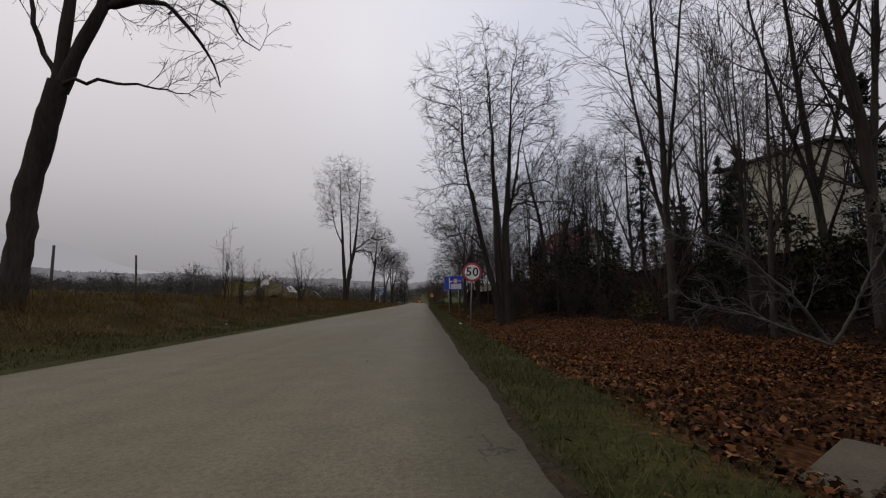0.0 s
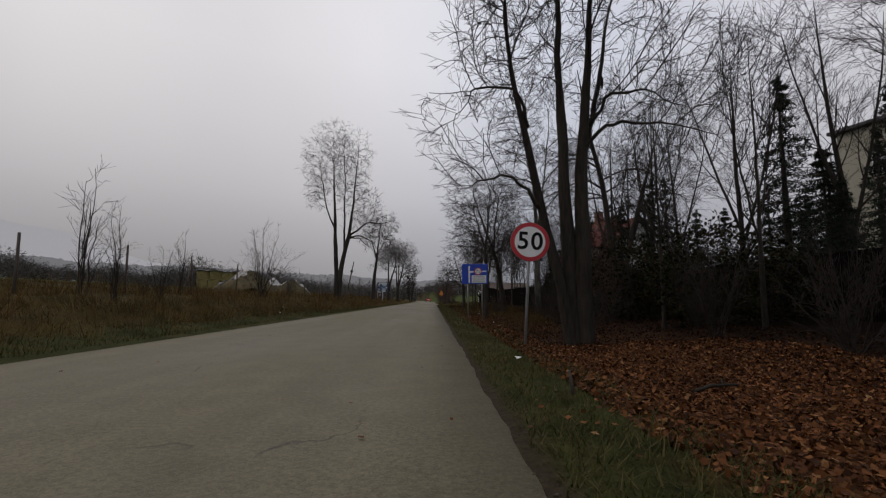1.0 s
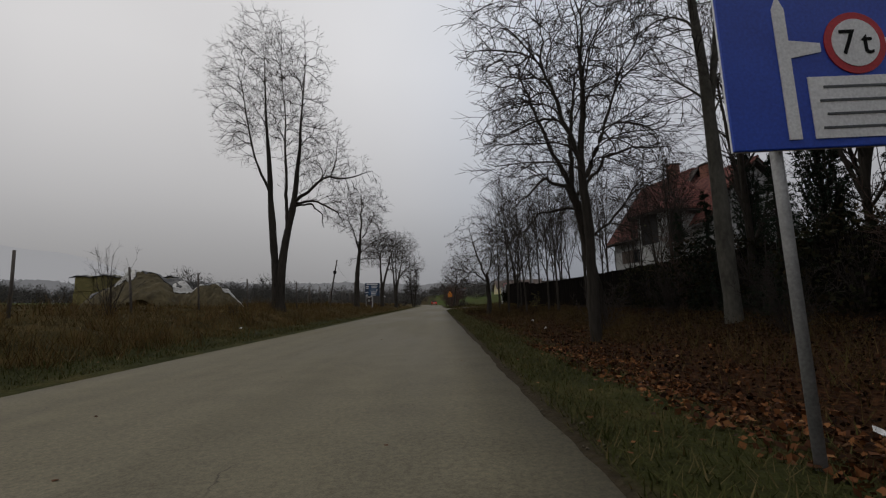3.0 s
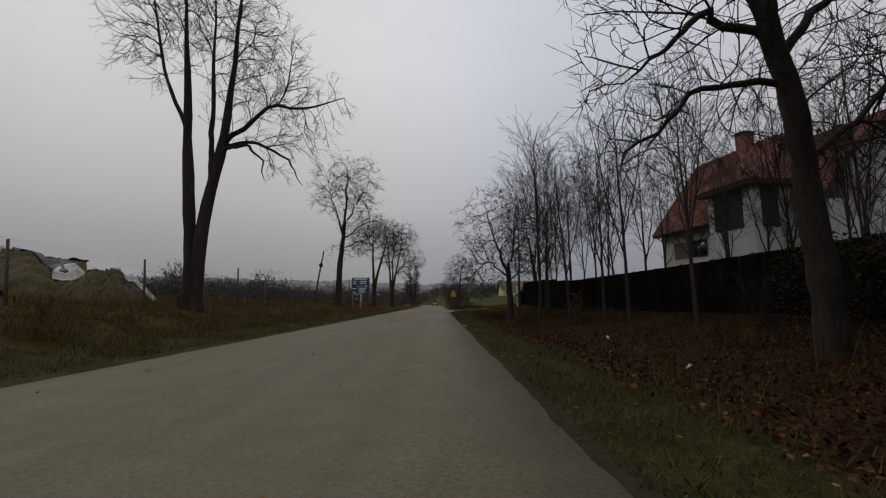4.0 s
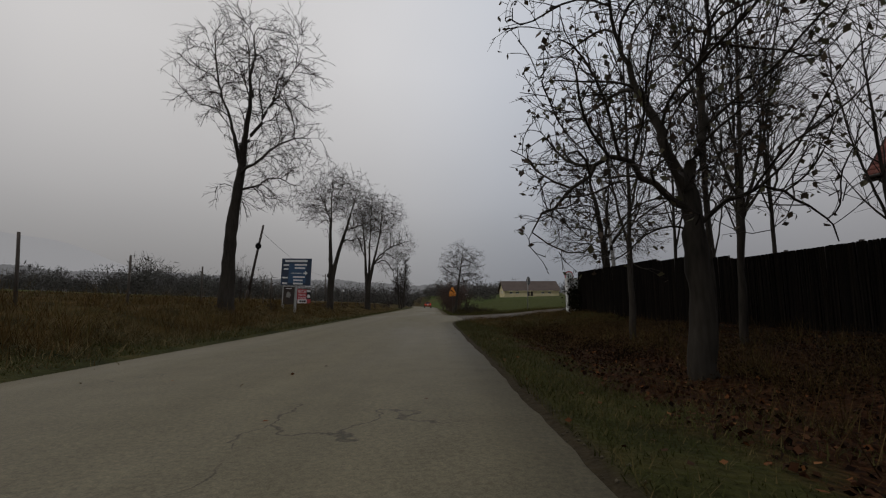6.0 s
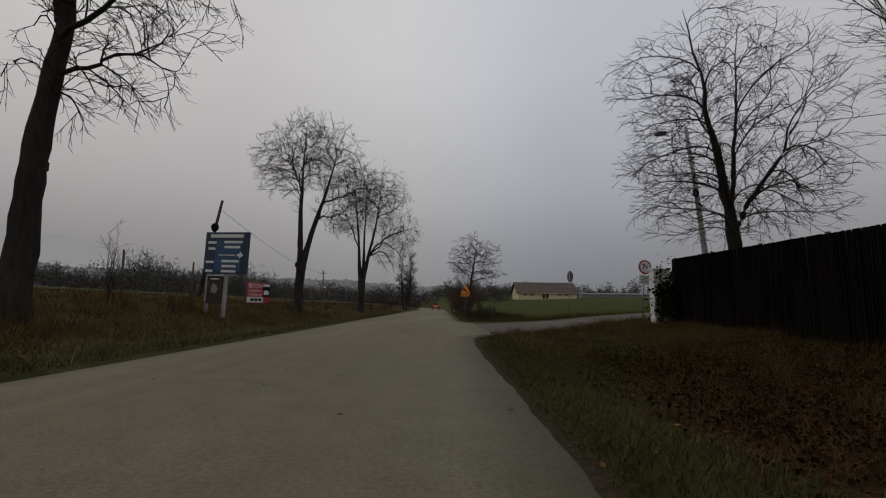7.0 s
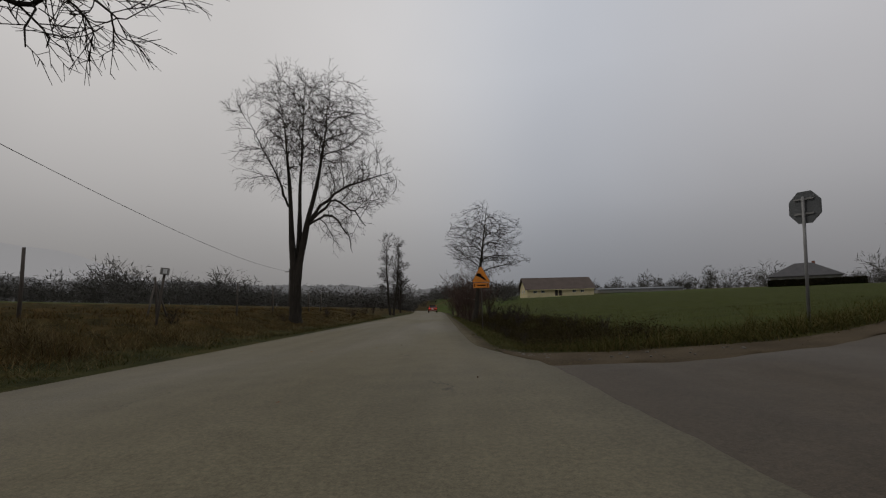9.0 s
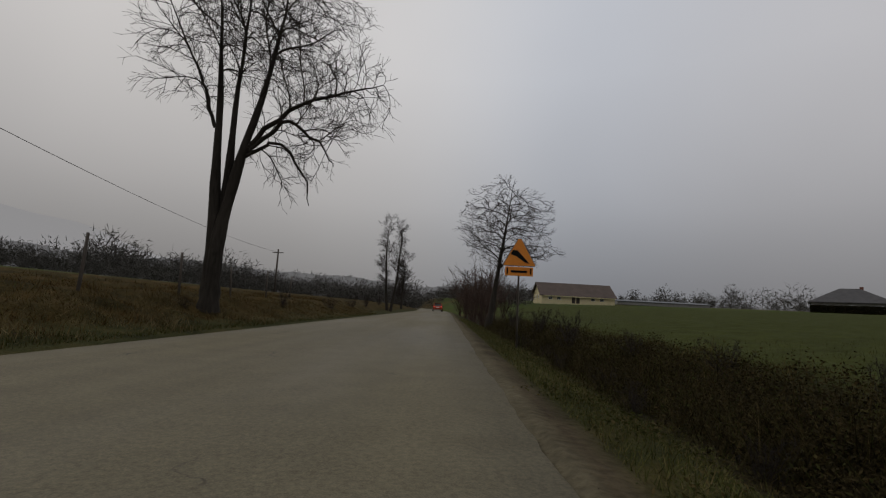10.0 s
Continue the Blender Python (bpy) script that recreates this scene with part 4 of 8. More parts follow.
g, _, _ = crown_tree(115, [
    [(-.05, 0, 0, .44), (-.06, 0, .8, .36), (-.06, 0, 1.8, .33), (.02, 0, 2.8, .32), (.0, 0, 3.9, .25), (-.08, 0, 5.0, .21), (-.1, .05, 6.6, .17), (.05, .1, 8.4, .11), (.2, .15, 11.0, .02)],
    [(-.03, .02, 0, .44), (-.04, .02, .8, .36), (-.03, .02, 1.8, .33), (.08, .02, 2.8, .32), (.32, .02, 3.9, .25), (.66, .02, 5.0, .22), (1.0, .05, 6.2, .18), (1.4, .1, 7.6, .12), (2.1, .15, 10.2, .02)],
    [(-.1, 0, 6.1, .13), (-.2, .05, 7.0, .11), (-.55, .1, 7.9, .09), (-1.1, .1, 9.2, .05), (-1.6, .1, 10.2, .02)],
], [(.3, 0, 8.8, 2.7, 2.3, 2.0), (2.3, 0, 6.9, 1.5, 1.5, 1.7), (-1.3, 0, 7.9, 1.2, 1.3, 1.2), (1.9, -.1, 5.3, 1.1, 1.0, .7)], 3200, limbs=[
    [(.7, 0, 5.2, .09), (1.4, -.1, 5.7, .06), (2.1, -.2, 5.6, .04), (2.8, -.3, 5.1, .015)],
    [(1.0, 0, 6.2, .1), (2.3, .1, 6.9, .07), (3.1, .1, 7.3, .05), (3.8, .1, 7.4, .015)]], low=4.7, burrs=4, thin=.60, tip=.010, step=.30, hang=-.05)
tree("roadside_tree", stand(-7.77, 94.2), "bare lime tree whose trunk forks into two rising stems", g, group=AVENUE)

g, _, _ = crown_tree(16, [
    [(-.04, 0, 0, .60), (-.04, 0, .7, .46), (-.06, 0, 2.4, .40), (-.22, 0, 4.4, .28), (-.4, .05, 7.0, .2), (-.8, .15, 10, .11), (-1.2, .2, 12.6, .02)],
    [(.0, .12, 0, .5), (.0, .12, .7, .36), (.0, .12, 2.4, .3), (.1, .15, 5.4, .2), (.15, .2, 9, .12), (.2, .2, 13.2, .02)],
    [(.08, 0, 0, .60), (.08, 0, .7, .46), (.1, 0, 2.4, .40), (.45, 0, 4.4, .29), (1.0, .05, 7.0, .2), (1.5, .1, 9.8, .12), (1.9, .1, 12.6, .02)],
    [(-.4, 0, 6.0, .13), (-.8, 0, 7.0, .11), (-1.3, 0, 8.0, .09), (-2.1, .1, 9.6, .06), (-2.6, .1, 11.0, .02)],
], [(.4, 0, 10.3, 3.4, 2.9, 2.9), (3.0, 0, 7.0, 2.2, 1.8, 1.5), (2.2, -.1, 5.2, 1.3, 1.1, 1.2), (-1.7, 0, 8.4, 1.6, 1.6, 1.4)], 5000, limbs=[
    [(.7, 0, 5.3, .15), (2.2, 0, 6.6, .11), (3.8, 0, 7.3, .07), (5.2, 0, 7.6, .02)],
    [(.7, 0, 5.2, .13), (2.0, .1, 6.2, .1), (3.3, .1, 5.8, .07), (4.0, 0, 4.6, .02)],
    [(.6, 0, 5.0, .11), (1.7, -.1, 5.7, .08), (2.6, -.1, 4.9, .06), (3.0, -.1, 3.7, .02)]], low=5.2, burrs=4, thin=.54, tip=.0092, step=.30, hang=-.09)
tree("roadside_tree", stand(-7.5, 111.8), "broad bare lime tree with a dense spreading crown", g, group=AVENUE)

g, _, _ = grow_all(17, [
    [(-.1, 0, 0, .3), (-.3, 0, 3, .22), (-.5, 0, 6, .15), (-.4, 0, 10, .02)],
    [(.3, 0, 0, .28), (.8, 0, 3.5, .2), (1.0, 0, 6.5, .13), (1.1, 0, 9.4, .02)],
], (16, 1.7, 52), (7, 1.0, 48), (5, .6, 42), (2, .35, 40), rise=(0.10, 0.04), twig_r=0.011, thin=.6)
tree("roadside_tree", stand(-6.6, 150), "slender pair of bare trees beside the road", g, group=AVENUE)
g18, _, _ = grow_all(18, [[(0, 0, 0, .3), (0, 0, 2, .24), (.2, 0, 5, .14), (.1, 0, 8, .02)]], (22, 2.4, 55), (6, 1.1, 45), (5, .6, 42), (2, .35, 40), span=(.2, 1), twig_r=0.014)
for x, y, yaw in ((-7.2, 172, 0), (-9.5, 196, 120), (-13, 222, 50), (4.5, 205, 200)):
    tree("roadside_tree", stand(x, y), "small round bare tree beside the road", g18, group="small trees far along the road", yaw=yaw)

# ---- trees on the garden side ----
g, _, _ = crown_tree(21, [
    [(-.25, 0, 0, .30), (-.5, 0, 1.6, .26), (-.75, 0, 2.6, .23), (-1.35, 0, 5.1, .18), (-1.9, 0, 8, .12), (-2.2, 0, 12.6, .02)],
    [(-.1, .1, 0, .40), (-.25, .1, 2.5, .34), (-.35, .1, 4.8, .29), (-.35, .1, 8.5, .18), (-.3, .1, 11.5, .1), (-.4, .1, 14.4, .02)],
    [(.12, 0, 0, .42), (.1, 0, 2.5, .36), (.1, .05, 4.8, .30), (.4, .1, 9, .16), (.8, .1, 13.6, .02)],
    [(.1, .2, 4.6, .18), (.6, .3, 6.3, .14), (1.2, .4, 8.5, .1), (2.0, .5, 11.4, .02)],
], [(-.4, 0, 10.6, 3.6, 3.0, 4.0), (-2.6, -.4, 5.6, 1.7, 1.5, 1.9), (2.6, 0, 7.2, 2.2, 2.0, 2.4), (-1.4, -.8, 8.0, 2.2, 1.8, 2.0)], 4200, limbs=[
    [(-1.0, 0, 3.6, .09), (-1.6, -.3, 4.1, .07), (-2.5, -.6, 4.1, .05), (-3.4, -.8, 3.7, .015)],
    [(-1.3, 0, 5.8, .08), (-1.9, -.2, 6.9, .06), (-2.8, -.3, 6.7, .04), (-3.3, -.4, 5.7, .015)],
    [(.1, 0, 5.0, .1), (.9, -.1, 6.2, .08), (2.2, -.1, 6.3, .05), (4.0, -.1, 5.7, .012)],
    [(.3, 0, 6.0, .09), (1.2, .2, 6.9, .07), (2.4, .3, 7.0, .04), (3.6, .3, 6.6, .015)]], low=3.4, burrs=2, thin=.57, tip=.0085, hang=-.07, reach=5)
tree("wood_edge_tree", stand(3.85, 22.6), "many-stemmed tall bare tree at the edge of the wood", g)

g, _, _ = crown_tree(22, [[(0, 0, 0, .22), (.05, 0, 2.5, .18), (0, 0, 5, .14), (.1, 0, 7.4, .08), (-.1, 0, 9.6, .02)],
                    [(0, 0, 4.4, .11), (-.7, 0, 6.4, .08), (-1.1, 0, 8.6, .02)], [(0, 0, 4.0, .10), (.8, 0, 5.8, .07), (1.3, 0, 7.8, .02)]],
               [(-.2, 0, 7.2, 2.5, 2.2, 2.7), (-1.4, 0, 5.0, 1.4, 1.4, 1.1), (1.2, 0, 5.0, 1.3, 1.3, 1.0)], 2400, low=3.2, step=.32, tip=.0085, hang=-.05)
tree("wood_edge_tree", stand(3.5, 41.3), "slender bare tree with an open round crown", g)

g, _, _ = crown_tree(23, [[(0, 0, 0, .3), (0, 0, 4, .24), (-.1, 0, 9, .15), (-.6, 0, 13, .08), (-.9, 0, 16.5, .02)],
                    [(0, 0, 5.2, .15), (.5, .2, 8.5, .10), (.8, .3, 12, .06), (1.1, .3, 15, .02)]],
               [(-.2, 0, 11.0, 2.9, 2.6, 5.4), (-.1, 0, 6.6, 2.0, 1.8, 2.0)], 2200, low=4.2, step=.36, droop=.14, hang=.02, tip=.0085)
tree("wood_edge_tree", stand(6.9, 41.4), "tall pale-barked bare tree with rising branches", g, bark=BARK_PALE)

g, gC, gD = crown_tree(24, [[(0, 0, 0, .36), (-.15, -.1, 1.2, .29), (-.5, -.35, 3.0, .26), (-.95, -.6, 5.0, .24)],
                    [(-.9, -.6, 4.7, .16), (-.75, -.5, 6.6, .13), (-.4, -.3, 9, .08), (-.2, 0, 11, .02)],
                    [(-.9, -.6, 4.8, .15), (-1.6, -.5, 6.6, .12), (-2.2, -.3, 8.6, .08), (-2.6, -.2, 10.6, .02)]],
               [(-2.3, -.3, 4.4, 1.5, 1.7, 1.7), (1.0, -.3, 4.8, 2.3, 1.8, 2.2), (-1.2, 0, 8.4, 2.8, 2.6, 2.6)], 3600, limbs=[
    [(-.95, -.6, 4.7, .12), (-1.8, -.6, 5.3, .1), (-2.4, -.5, 4.9, .07), (-3.1, -.5, 4.1, .02)],
    [(-.75, -.5, 4.1, .09), (-1.6, -.5, 3.9, .07), (-2.4, -.4, 3.2, .05), (-3.0, -.4, 2.6, .02)],
    [(-.8, -.55, 4.4, .12), (.3, -.6, 5.4, .1), (1.6, -.5, 6.0, .07), (2.8, -.4, 6.1, .02)],
    [(-.5, -.35, 3.0, .09), (.4, -.4, 3.7, .07), (1.2, -.5, 4.6, .05), (2.2, -.5, 5.0, .02)]], low=2.9, step=.27, twigs=(4, .6), fine=(1, .4), hang=-.05, tip=.0075, reach=4.0)
rng = np.random.default_rng(5)
ends = gD[:, -1][(gD[:, -1, 0] > -.2) & (rng.random(len(gD)) < 0.3)]
lv, lt = cards(rng, ends, 0.05)
tree("wood_edge_tree", stand(5.5, 46.7), "leaning bare tree reaching over the verge with few withered leaves", g, leaves=(mesh_of("leaves", lv, tris=lt), LEAF_OAK, "few withered leaves"))

g, gC, gD = crown_tree(25, [[(0, 0, 0, .25), (.02, 0, 1.6, .2), (-.05, 0, 3.1, .16)],
                    [(-.05, 0, 2.9, .12), (-.6, .1, 4.2, .09), (-1.0, .1, 5.6, .05), (-1.2, .1, 7.0, .015)],
                    [(-.05, 0, 3.0, .12), (.4, 0, 4.2, .09), (.6, 0, 5.6, .05), (.5, 0, 7.2, .015)]],
               [(-.3, 0, 5.1, 2.5, 2.4, 2.5), (-1.3, 0, 3.2, 1.4, 1.6, 1.4), (.9, 0, 3.5, 1.4, 1.6, 1.3)], 3400, limbs=[
    [(-.05, 0, 2.6, .09), (-1.0, 0, 3.2, .07), (-1.6, .1, 3.0, .05), (-2.2, .1, 2.3, .02)],
    [(0, 0, 2.3, .07), (.8, -.1, 2.9, .05), (1.5, -.1, 2.8, .03), (2.1, -.1, 2.2, .015)]], low=2.2, step=.25, twigs=(3, .5), fine=(1, .3), droop=-.03, hang=-.12, thin=.85, tip=.0075)
ends = np.concatenate([gD[:, -1], gC[:, -1]])
ends = ends[rng.random(len(ends)) < 0.65] - np.array([0, 0, 0.04])
lv, lt = cards(rng, ends, 0.055)
tree("oak_tree", stand(3.6, 66.2), "young oak still hung with withered brown leaves", g, leaves=(mesh_of("leaves", lv, tris=lt), LEAF_OAK, "withered brown leaves"))

g, _, _ = crown_tree(26, [[(0, 0, 0, .30), (0, 0, 1.6, .26), (-.05, 0, 3.0, .22), (-.2, 0, 4.3, .18), (-.5, 0, 5.8, .14), (-.85, 0, 7.6, .09), (-1.2, 0, 10.2, .015)],
                    [(-.12, 0, 3.3, .11), (.05, 0, 4.6, .09), (.2, .1, 6.2, .07), (.35, .1, 9.6, .015)],
                    [(-.05, 0, 2.9, .11), (.5, 0, 4.0, .09), (1.5, -.1, 5.4, .06), (2.4, -.1, 7.6, .015)]],
               [(-.1, -.3, 6.3, 3.4, 2.4, 3.2), (0, -.3, 4.3, 3.2, 2.0, 1.7)], 4200, low=2.7, step=.34, droop=-.02, hang=-.12, thin=.85, tip=.008, reach=7.0)
tree("garden_tree", stand(8.55, 83.2), "bare tree with a wide round crown behind the fence", g)

g, gC, gD = crown_tree(27, [[(-.5, 0, 0, .28), (-.1, 0, 1.8, .22), (.2, 0, 4, .17), (.5, 0, 7.0, .1), (.7, 0, 9.8, .02)]],
               [(.5, 0, 6.2, 2.8, 2.6, 3.2), (1.6, 0, 4.0, 3.0, 2.4, 1.4), (-1.6, 0, 5.0, 1.5, 1.6, 1.4)], 2600, low=1.9, step=.36, tip=.011, thin=.8, droop=.02, hang=.03)
ends = gD[:, -1][rng.random(len(gD)) < .12]
lv, lt = cards(rng, ends, .06)
tree("field_tree", stand(3.4, 131), "bare tree leaning slightly beside the field", g, size=1.14, leaves=(mesh_of("leaves", lv, tris=lt), LEAF_OAK, "last withered leaves"))

# young trees along the fence, of four shapes
YOUNG = []
for k, (h, lean) in enumerate(((9.6, -.4), (8.8, .3), (10.2, .1), (9.2, -.1))):
    YOUNG.append(grow_all(40 + k, [[(0, 0, 0, .11), (lean * .2, 0, 2, .09), (lean * .5, 0, h * .45, .06), (lean, 0, h * .7, .035), (lean * 1.1, 0, h * .97, .008)],
                              [(lean * .25, 0, h * .26, .05), (lean * .2 + .6, .1, h * .5, .035), (lean * .2 + 1.2, .2, h * .88, .008)],
                              [(lean * .3, 0, h * .33, .04), (lean * .2 - .6, -.1, h * .55, .03), (lean * .2 - 1.2, -.2, h * .9, .008)]],
                      (8, 2.8, 38), (4, 1.4, 36), (3, .85, 36), (1, .5, 36), rise=(.09, .06), span=(.3, .95), wander=.05, thin=.72, sides=7, twig_r=.0068)[0])
SPOTS = [(5.5, 60.8), (4.7, 63.4), (6.6, 57.0), (6.8, 60.2), (7.2, 53.5), (6.4, 69.5), (7.0, 71.6), (5.2, 72.4), (9.4, 67.0), (9.2, 73.6), (9.0, 77.2), (10.4, 64.0), (10.8, 60.5), (11.2, 70.6), (11.6, 75.4), (12.0, 79.6),
         (11.8, 55.5), (10.6, 51.5), (6.9, 24.4), (8.1, 21.8), (12.6, 66.4), (7.0, 9.4), (8.4, 12.0)]
for k, (x, y) in enumerate(SPOTS):
    tree("young_tree", stand(x, y), "thin young bare tree by the dark fence", YOUNG[k % 4], bark=BARK, group="young trees along the fence", yaw=67 * k, size=float(np.interp(y, [50, 60, 70, 80], [.84, .92, 1.04, 1.12])) * (.94 + .03 * (k * 7 % 5)) * (1.18 if k in (1, 5) else 1))

for k, (x, y) in enumerate(((11.0, 52.2), (12.2, 53.8), (10.9, 55.6), (12.8, 57.4), (11.9, 59.2), (12.9, 61.2))):
    tree("young_tree", stand(x, y), "thin bare sapling between the fence and the house", YOUNG[(k + 1) % 4], bark=BARK, group="saplings behind the fence", yaw=49 * k, size=.68 + .05 * (k % 3))

# drooping tree in the wood
g, _, _ = grow_all(28, [[(0, 0, 0, .30), (-.05, 0, 3, .26), (-.3, 0, 6, .21), (-.9, 0, 8.6, .15), (-1.4, 0, 12, .03)],
                    [(.1, .2, 0, .22), (.8, .3, 3, .19), (1.6, .3, 6, .14), (2.6, .3, 9.5, .03)]],
               (9, 2.6, 70), (8, 1.6, 50), (5, 1.0, 42), (1, .55, 38), rise=(-.02, -.12), span=(.35, .95), limbs=[
    [(-.3, 0, 6.0, .06), (-1.3, -.2, 6.6, .045), (-2.5, -.3, 6.0, .05), (-3.4, -.4, 5.0, .015)],
    [(-.6, 0, 7.1, .06), (-1.8, -.1, 7.8, .045), (-3.0, -.2, 7.1, .04), (-3.7, -.3, 5.8, .015)],
    [(-.2, 0, 5.6, .05), (-1.2, .2, 5.7, .04), (-2.2, .3, 4.9, .04), (-2.8, .3, 3.9, .015)],
    [(-.1, 0, 5.0, .05), (1.0, -.2, 5.4, .04), (2.1, -.3, 4.8, .05), (2.9, -.3, 3.6, .015)],
    [(-.4, 0, 6.5, .05), (.8, -.3, 7.2, .04), (2.0, -.4, 6.8, .05), (3.0, -.4, 5.6, .015)]], thin=.58)
tree("wood_tree", stand(8.45, 32.3), "dark bare tree with drooping arched branches", g)

# the wood before the gardens
WOOD = []
for k, h in enumerate((13.0, 12.0, 14.0)):
    WOOD.append(grow_all(60 + k, [[(0, 0, 0, .24), (.1, 0, 3, .2), (.3 * (k - 1), 0, 6.5, .14), (.5 * (k - 1), .1, 10, .08), (.6 * (k - 1), .1, h, .015)],
                             [(.1, 0, 3.0, .13), (.9, .3, 6, .1), (1.5, .5, 9, .06), (1.8, .6, h - 1, .015)],
                             [(.1, 0, 3.6, .12), (-.8, -.2, 6.5, .09), (-1.5, -.4, 9.5, .05), (-1.8, -.5, h - 1.5, .015)]],
                    (9, 3.3, 46), (6, 1.9, 42), (4, 1.15, 40), (1, .6, 38), rise=(.07, .02), span=(.15, .97), wander=.07, thin=.58, sides=8, twig_r=.0072)[0])
SPOTS = [(8.9, 9.0), (7.7, 14.6), (11.5, 13.0), (13.5, 22.0), (14.0, 31.5), (13.8, 40.0), (12.6, 43.5), (15.0, 46.0), (12.0, 5.0),
         (16.0, 28.0), (10.2, 45.5), (15.5, 39.5), (17.5, 22.0)]
for k, (x, y) in enumerate(SPOTS):
    tree("wood_tree", stand(x, y), "tall bare tree in the roadside wood", WOOD[k % 3], bark=BARK_PALE if k in (6, 9) else BARK, group="bare trees of the wood", yaw=77 * k)


def conifer(seed, h, w, whorls, narrow=False):
    """Trunk and boughs hung with needles, as two meshes."""
    rng = np.random.default_rng(seed)
    tv, tq = tubes(np.array([[[0, 0, 0], [0, 0, h * .5], [0, 0, h]]]), np.array([[h * .018, h * .011, .01]]), 8)
    t = rng.uniform(.06, .99, whorls)
    az = rng.uniform(0, 2 * np.pi, whorls)
    L = w * (1 - t) ** (.8 if not narrow else .35) * rng.uniform(.65, 1.1, whorls) + .1
    pts = []
    for f in (0, .33, .66, 1):
        pts.append(np.stack([np.cos(az) * L * f, np.sin(az) * L * f, t * h + (h * .35 * f if narrow else L * (-.35 * f + .18 * f * f))], 1))
    P = np.stack(pts, 1)
    bv, bq = tubes(P, np.linspace(.02, .006, 4)[None].repeat(whorls, 0), 3)
    per = 32
    f = rng.uniform(.1, 1, (whorls, per)) * 3
    i = np.minimum(f.astype(int), 2)
    k = np.arange(whorls)[:, None]
    c = P[k, i] * (1 - (f - i))[..., None] + P[k, i + 1] * (f - i)[..., None]
    c = c + rng.normal(scale=.07, size=c.shape) * (.4 + L[:, None, None] * .5) - np.array([0, 0, .05])
    nv, nt = cards(rng, c.reshape(-1, 3), .098, aspect=.24)
    v, q = gather([(tv, tq), (bv, bq)])
    return mesh_of("trunk", v, q, smooth=True), mesh_of("needles", nv, tris=nt)


SPRUCE, SPRUCE2, THUJA = conifer(71, 9.5, 2.2, 190), conifer(72, 8.0, 2.3, 170), conifer(73, 5.2, .75, 150, True)
for (x, y), kind, label, name, s in (((19.2, 48.5), SPRUCE, "dark green spruce with a pointed top", "spruce", 1.1), ((13.2, 38.5), SPRUCE2, "dark broad spruce in the garden", "spruce", 1.0),
                               ((12.8, 27.0), SPRUCE, "dark green spruce with a pointed top", "spruce", .95), ((13.6, 19.5), SPRUCE2, "dark broad spruce in the wood", "spruce", .9),
                               ((10.8, 43.0), THUJA, "dark columnar thuja in the garden", "thuja", 1.0), ((14.4, 49.5), SPRUCE2, "dark broad spruce in the garden", "spruce", .8),
                               ((14.0, 14.0), SPRUCE, "dark green spruce in the wood", "spruce", .8), ((12.2, 40.5), SPRUCE2, "dark broad spruce in the garden", "spruce", .86), ((13.5, 45.6), SPRUCE, "dark green spruce in the garden", "spruce", .6), ((12.4, 48.0), SPRUCE2, "dark broad spruce in the garden", "spruce", .6), ((8.7, 45.2), SPRUCE2, "dark low spruce in the wood", "spruce", .52), ((9.6, 48.8), SPRUCE2, "dark low spruce in the wood", "spruce", .5), ((8.4, 41.6), SPRUCE, "dark slim spruce in the wood", "spruce", .45), ((14.6, 36.0), SPRUCE2, "dark broad spruce in the wood", "spruce", .7), ((11.2, 46.8), THUJA, "dark columnar thuja in the garden", "thuja", .9), ((13.0, 31.0), SPRUCE2, "dark broad spruce in the wood", "spruce", .6),
                               ((16.5, 33.0), SPRUCE, "dark green spruce behind the wood", "spruce", .66), ((10.6, 16.0), SPRUCE2, "dark low spruce in the wood", "spruce", .55),
                               ((16.2, 30.6), SPRUCE2, "dark broad spruce behind the wood", "spruce", .66), ((18.6, 33.2), SPRUCE2, "dark broad spruce behind the wood", "spruce", .78), ((21.2, 34.4), SPRUCE2, "dark broad spruce behind the wood", "spruce", .84), ((22.6, 33.4), SPRUCE, "tall dark spruce behind the wood", "spruce", .98), ((20.0, 36.6), SPRUCE2, "dark broad spruce behind the wood", "spruce", .7), ((18.7, 28.6), SPRUCE, "tall dark spruce behind the wood", "spruce", .98), ((15.8, 28.8), SPRUCE2, "dark broad spruce behind the wood", "spruce", .86), ((17.2, 30.2), SPRUCE2, "dark broad spruce behind the wood", "spruce", .9), ((14.6, 26.6), SPRUCE2, "dark low spruce behind the wood", "spruce", .62), ((16.8, 26.6), SPRUCE2, "dark broad spruce behind the wood", "spruce", .74)):
    ob = thing(name, pose(*stand(x, y), 0, 0, 40 * x) @ Matrix.Scale(s, 4), label, "conifer", "dark conifers")
    link("trunk", kind[0], BARK, ob)
    link("foliage", kind[1], NEEDLE, ob, "dark green needles")["kind"] = "stuff"


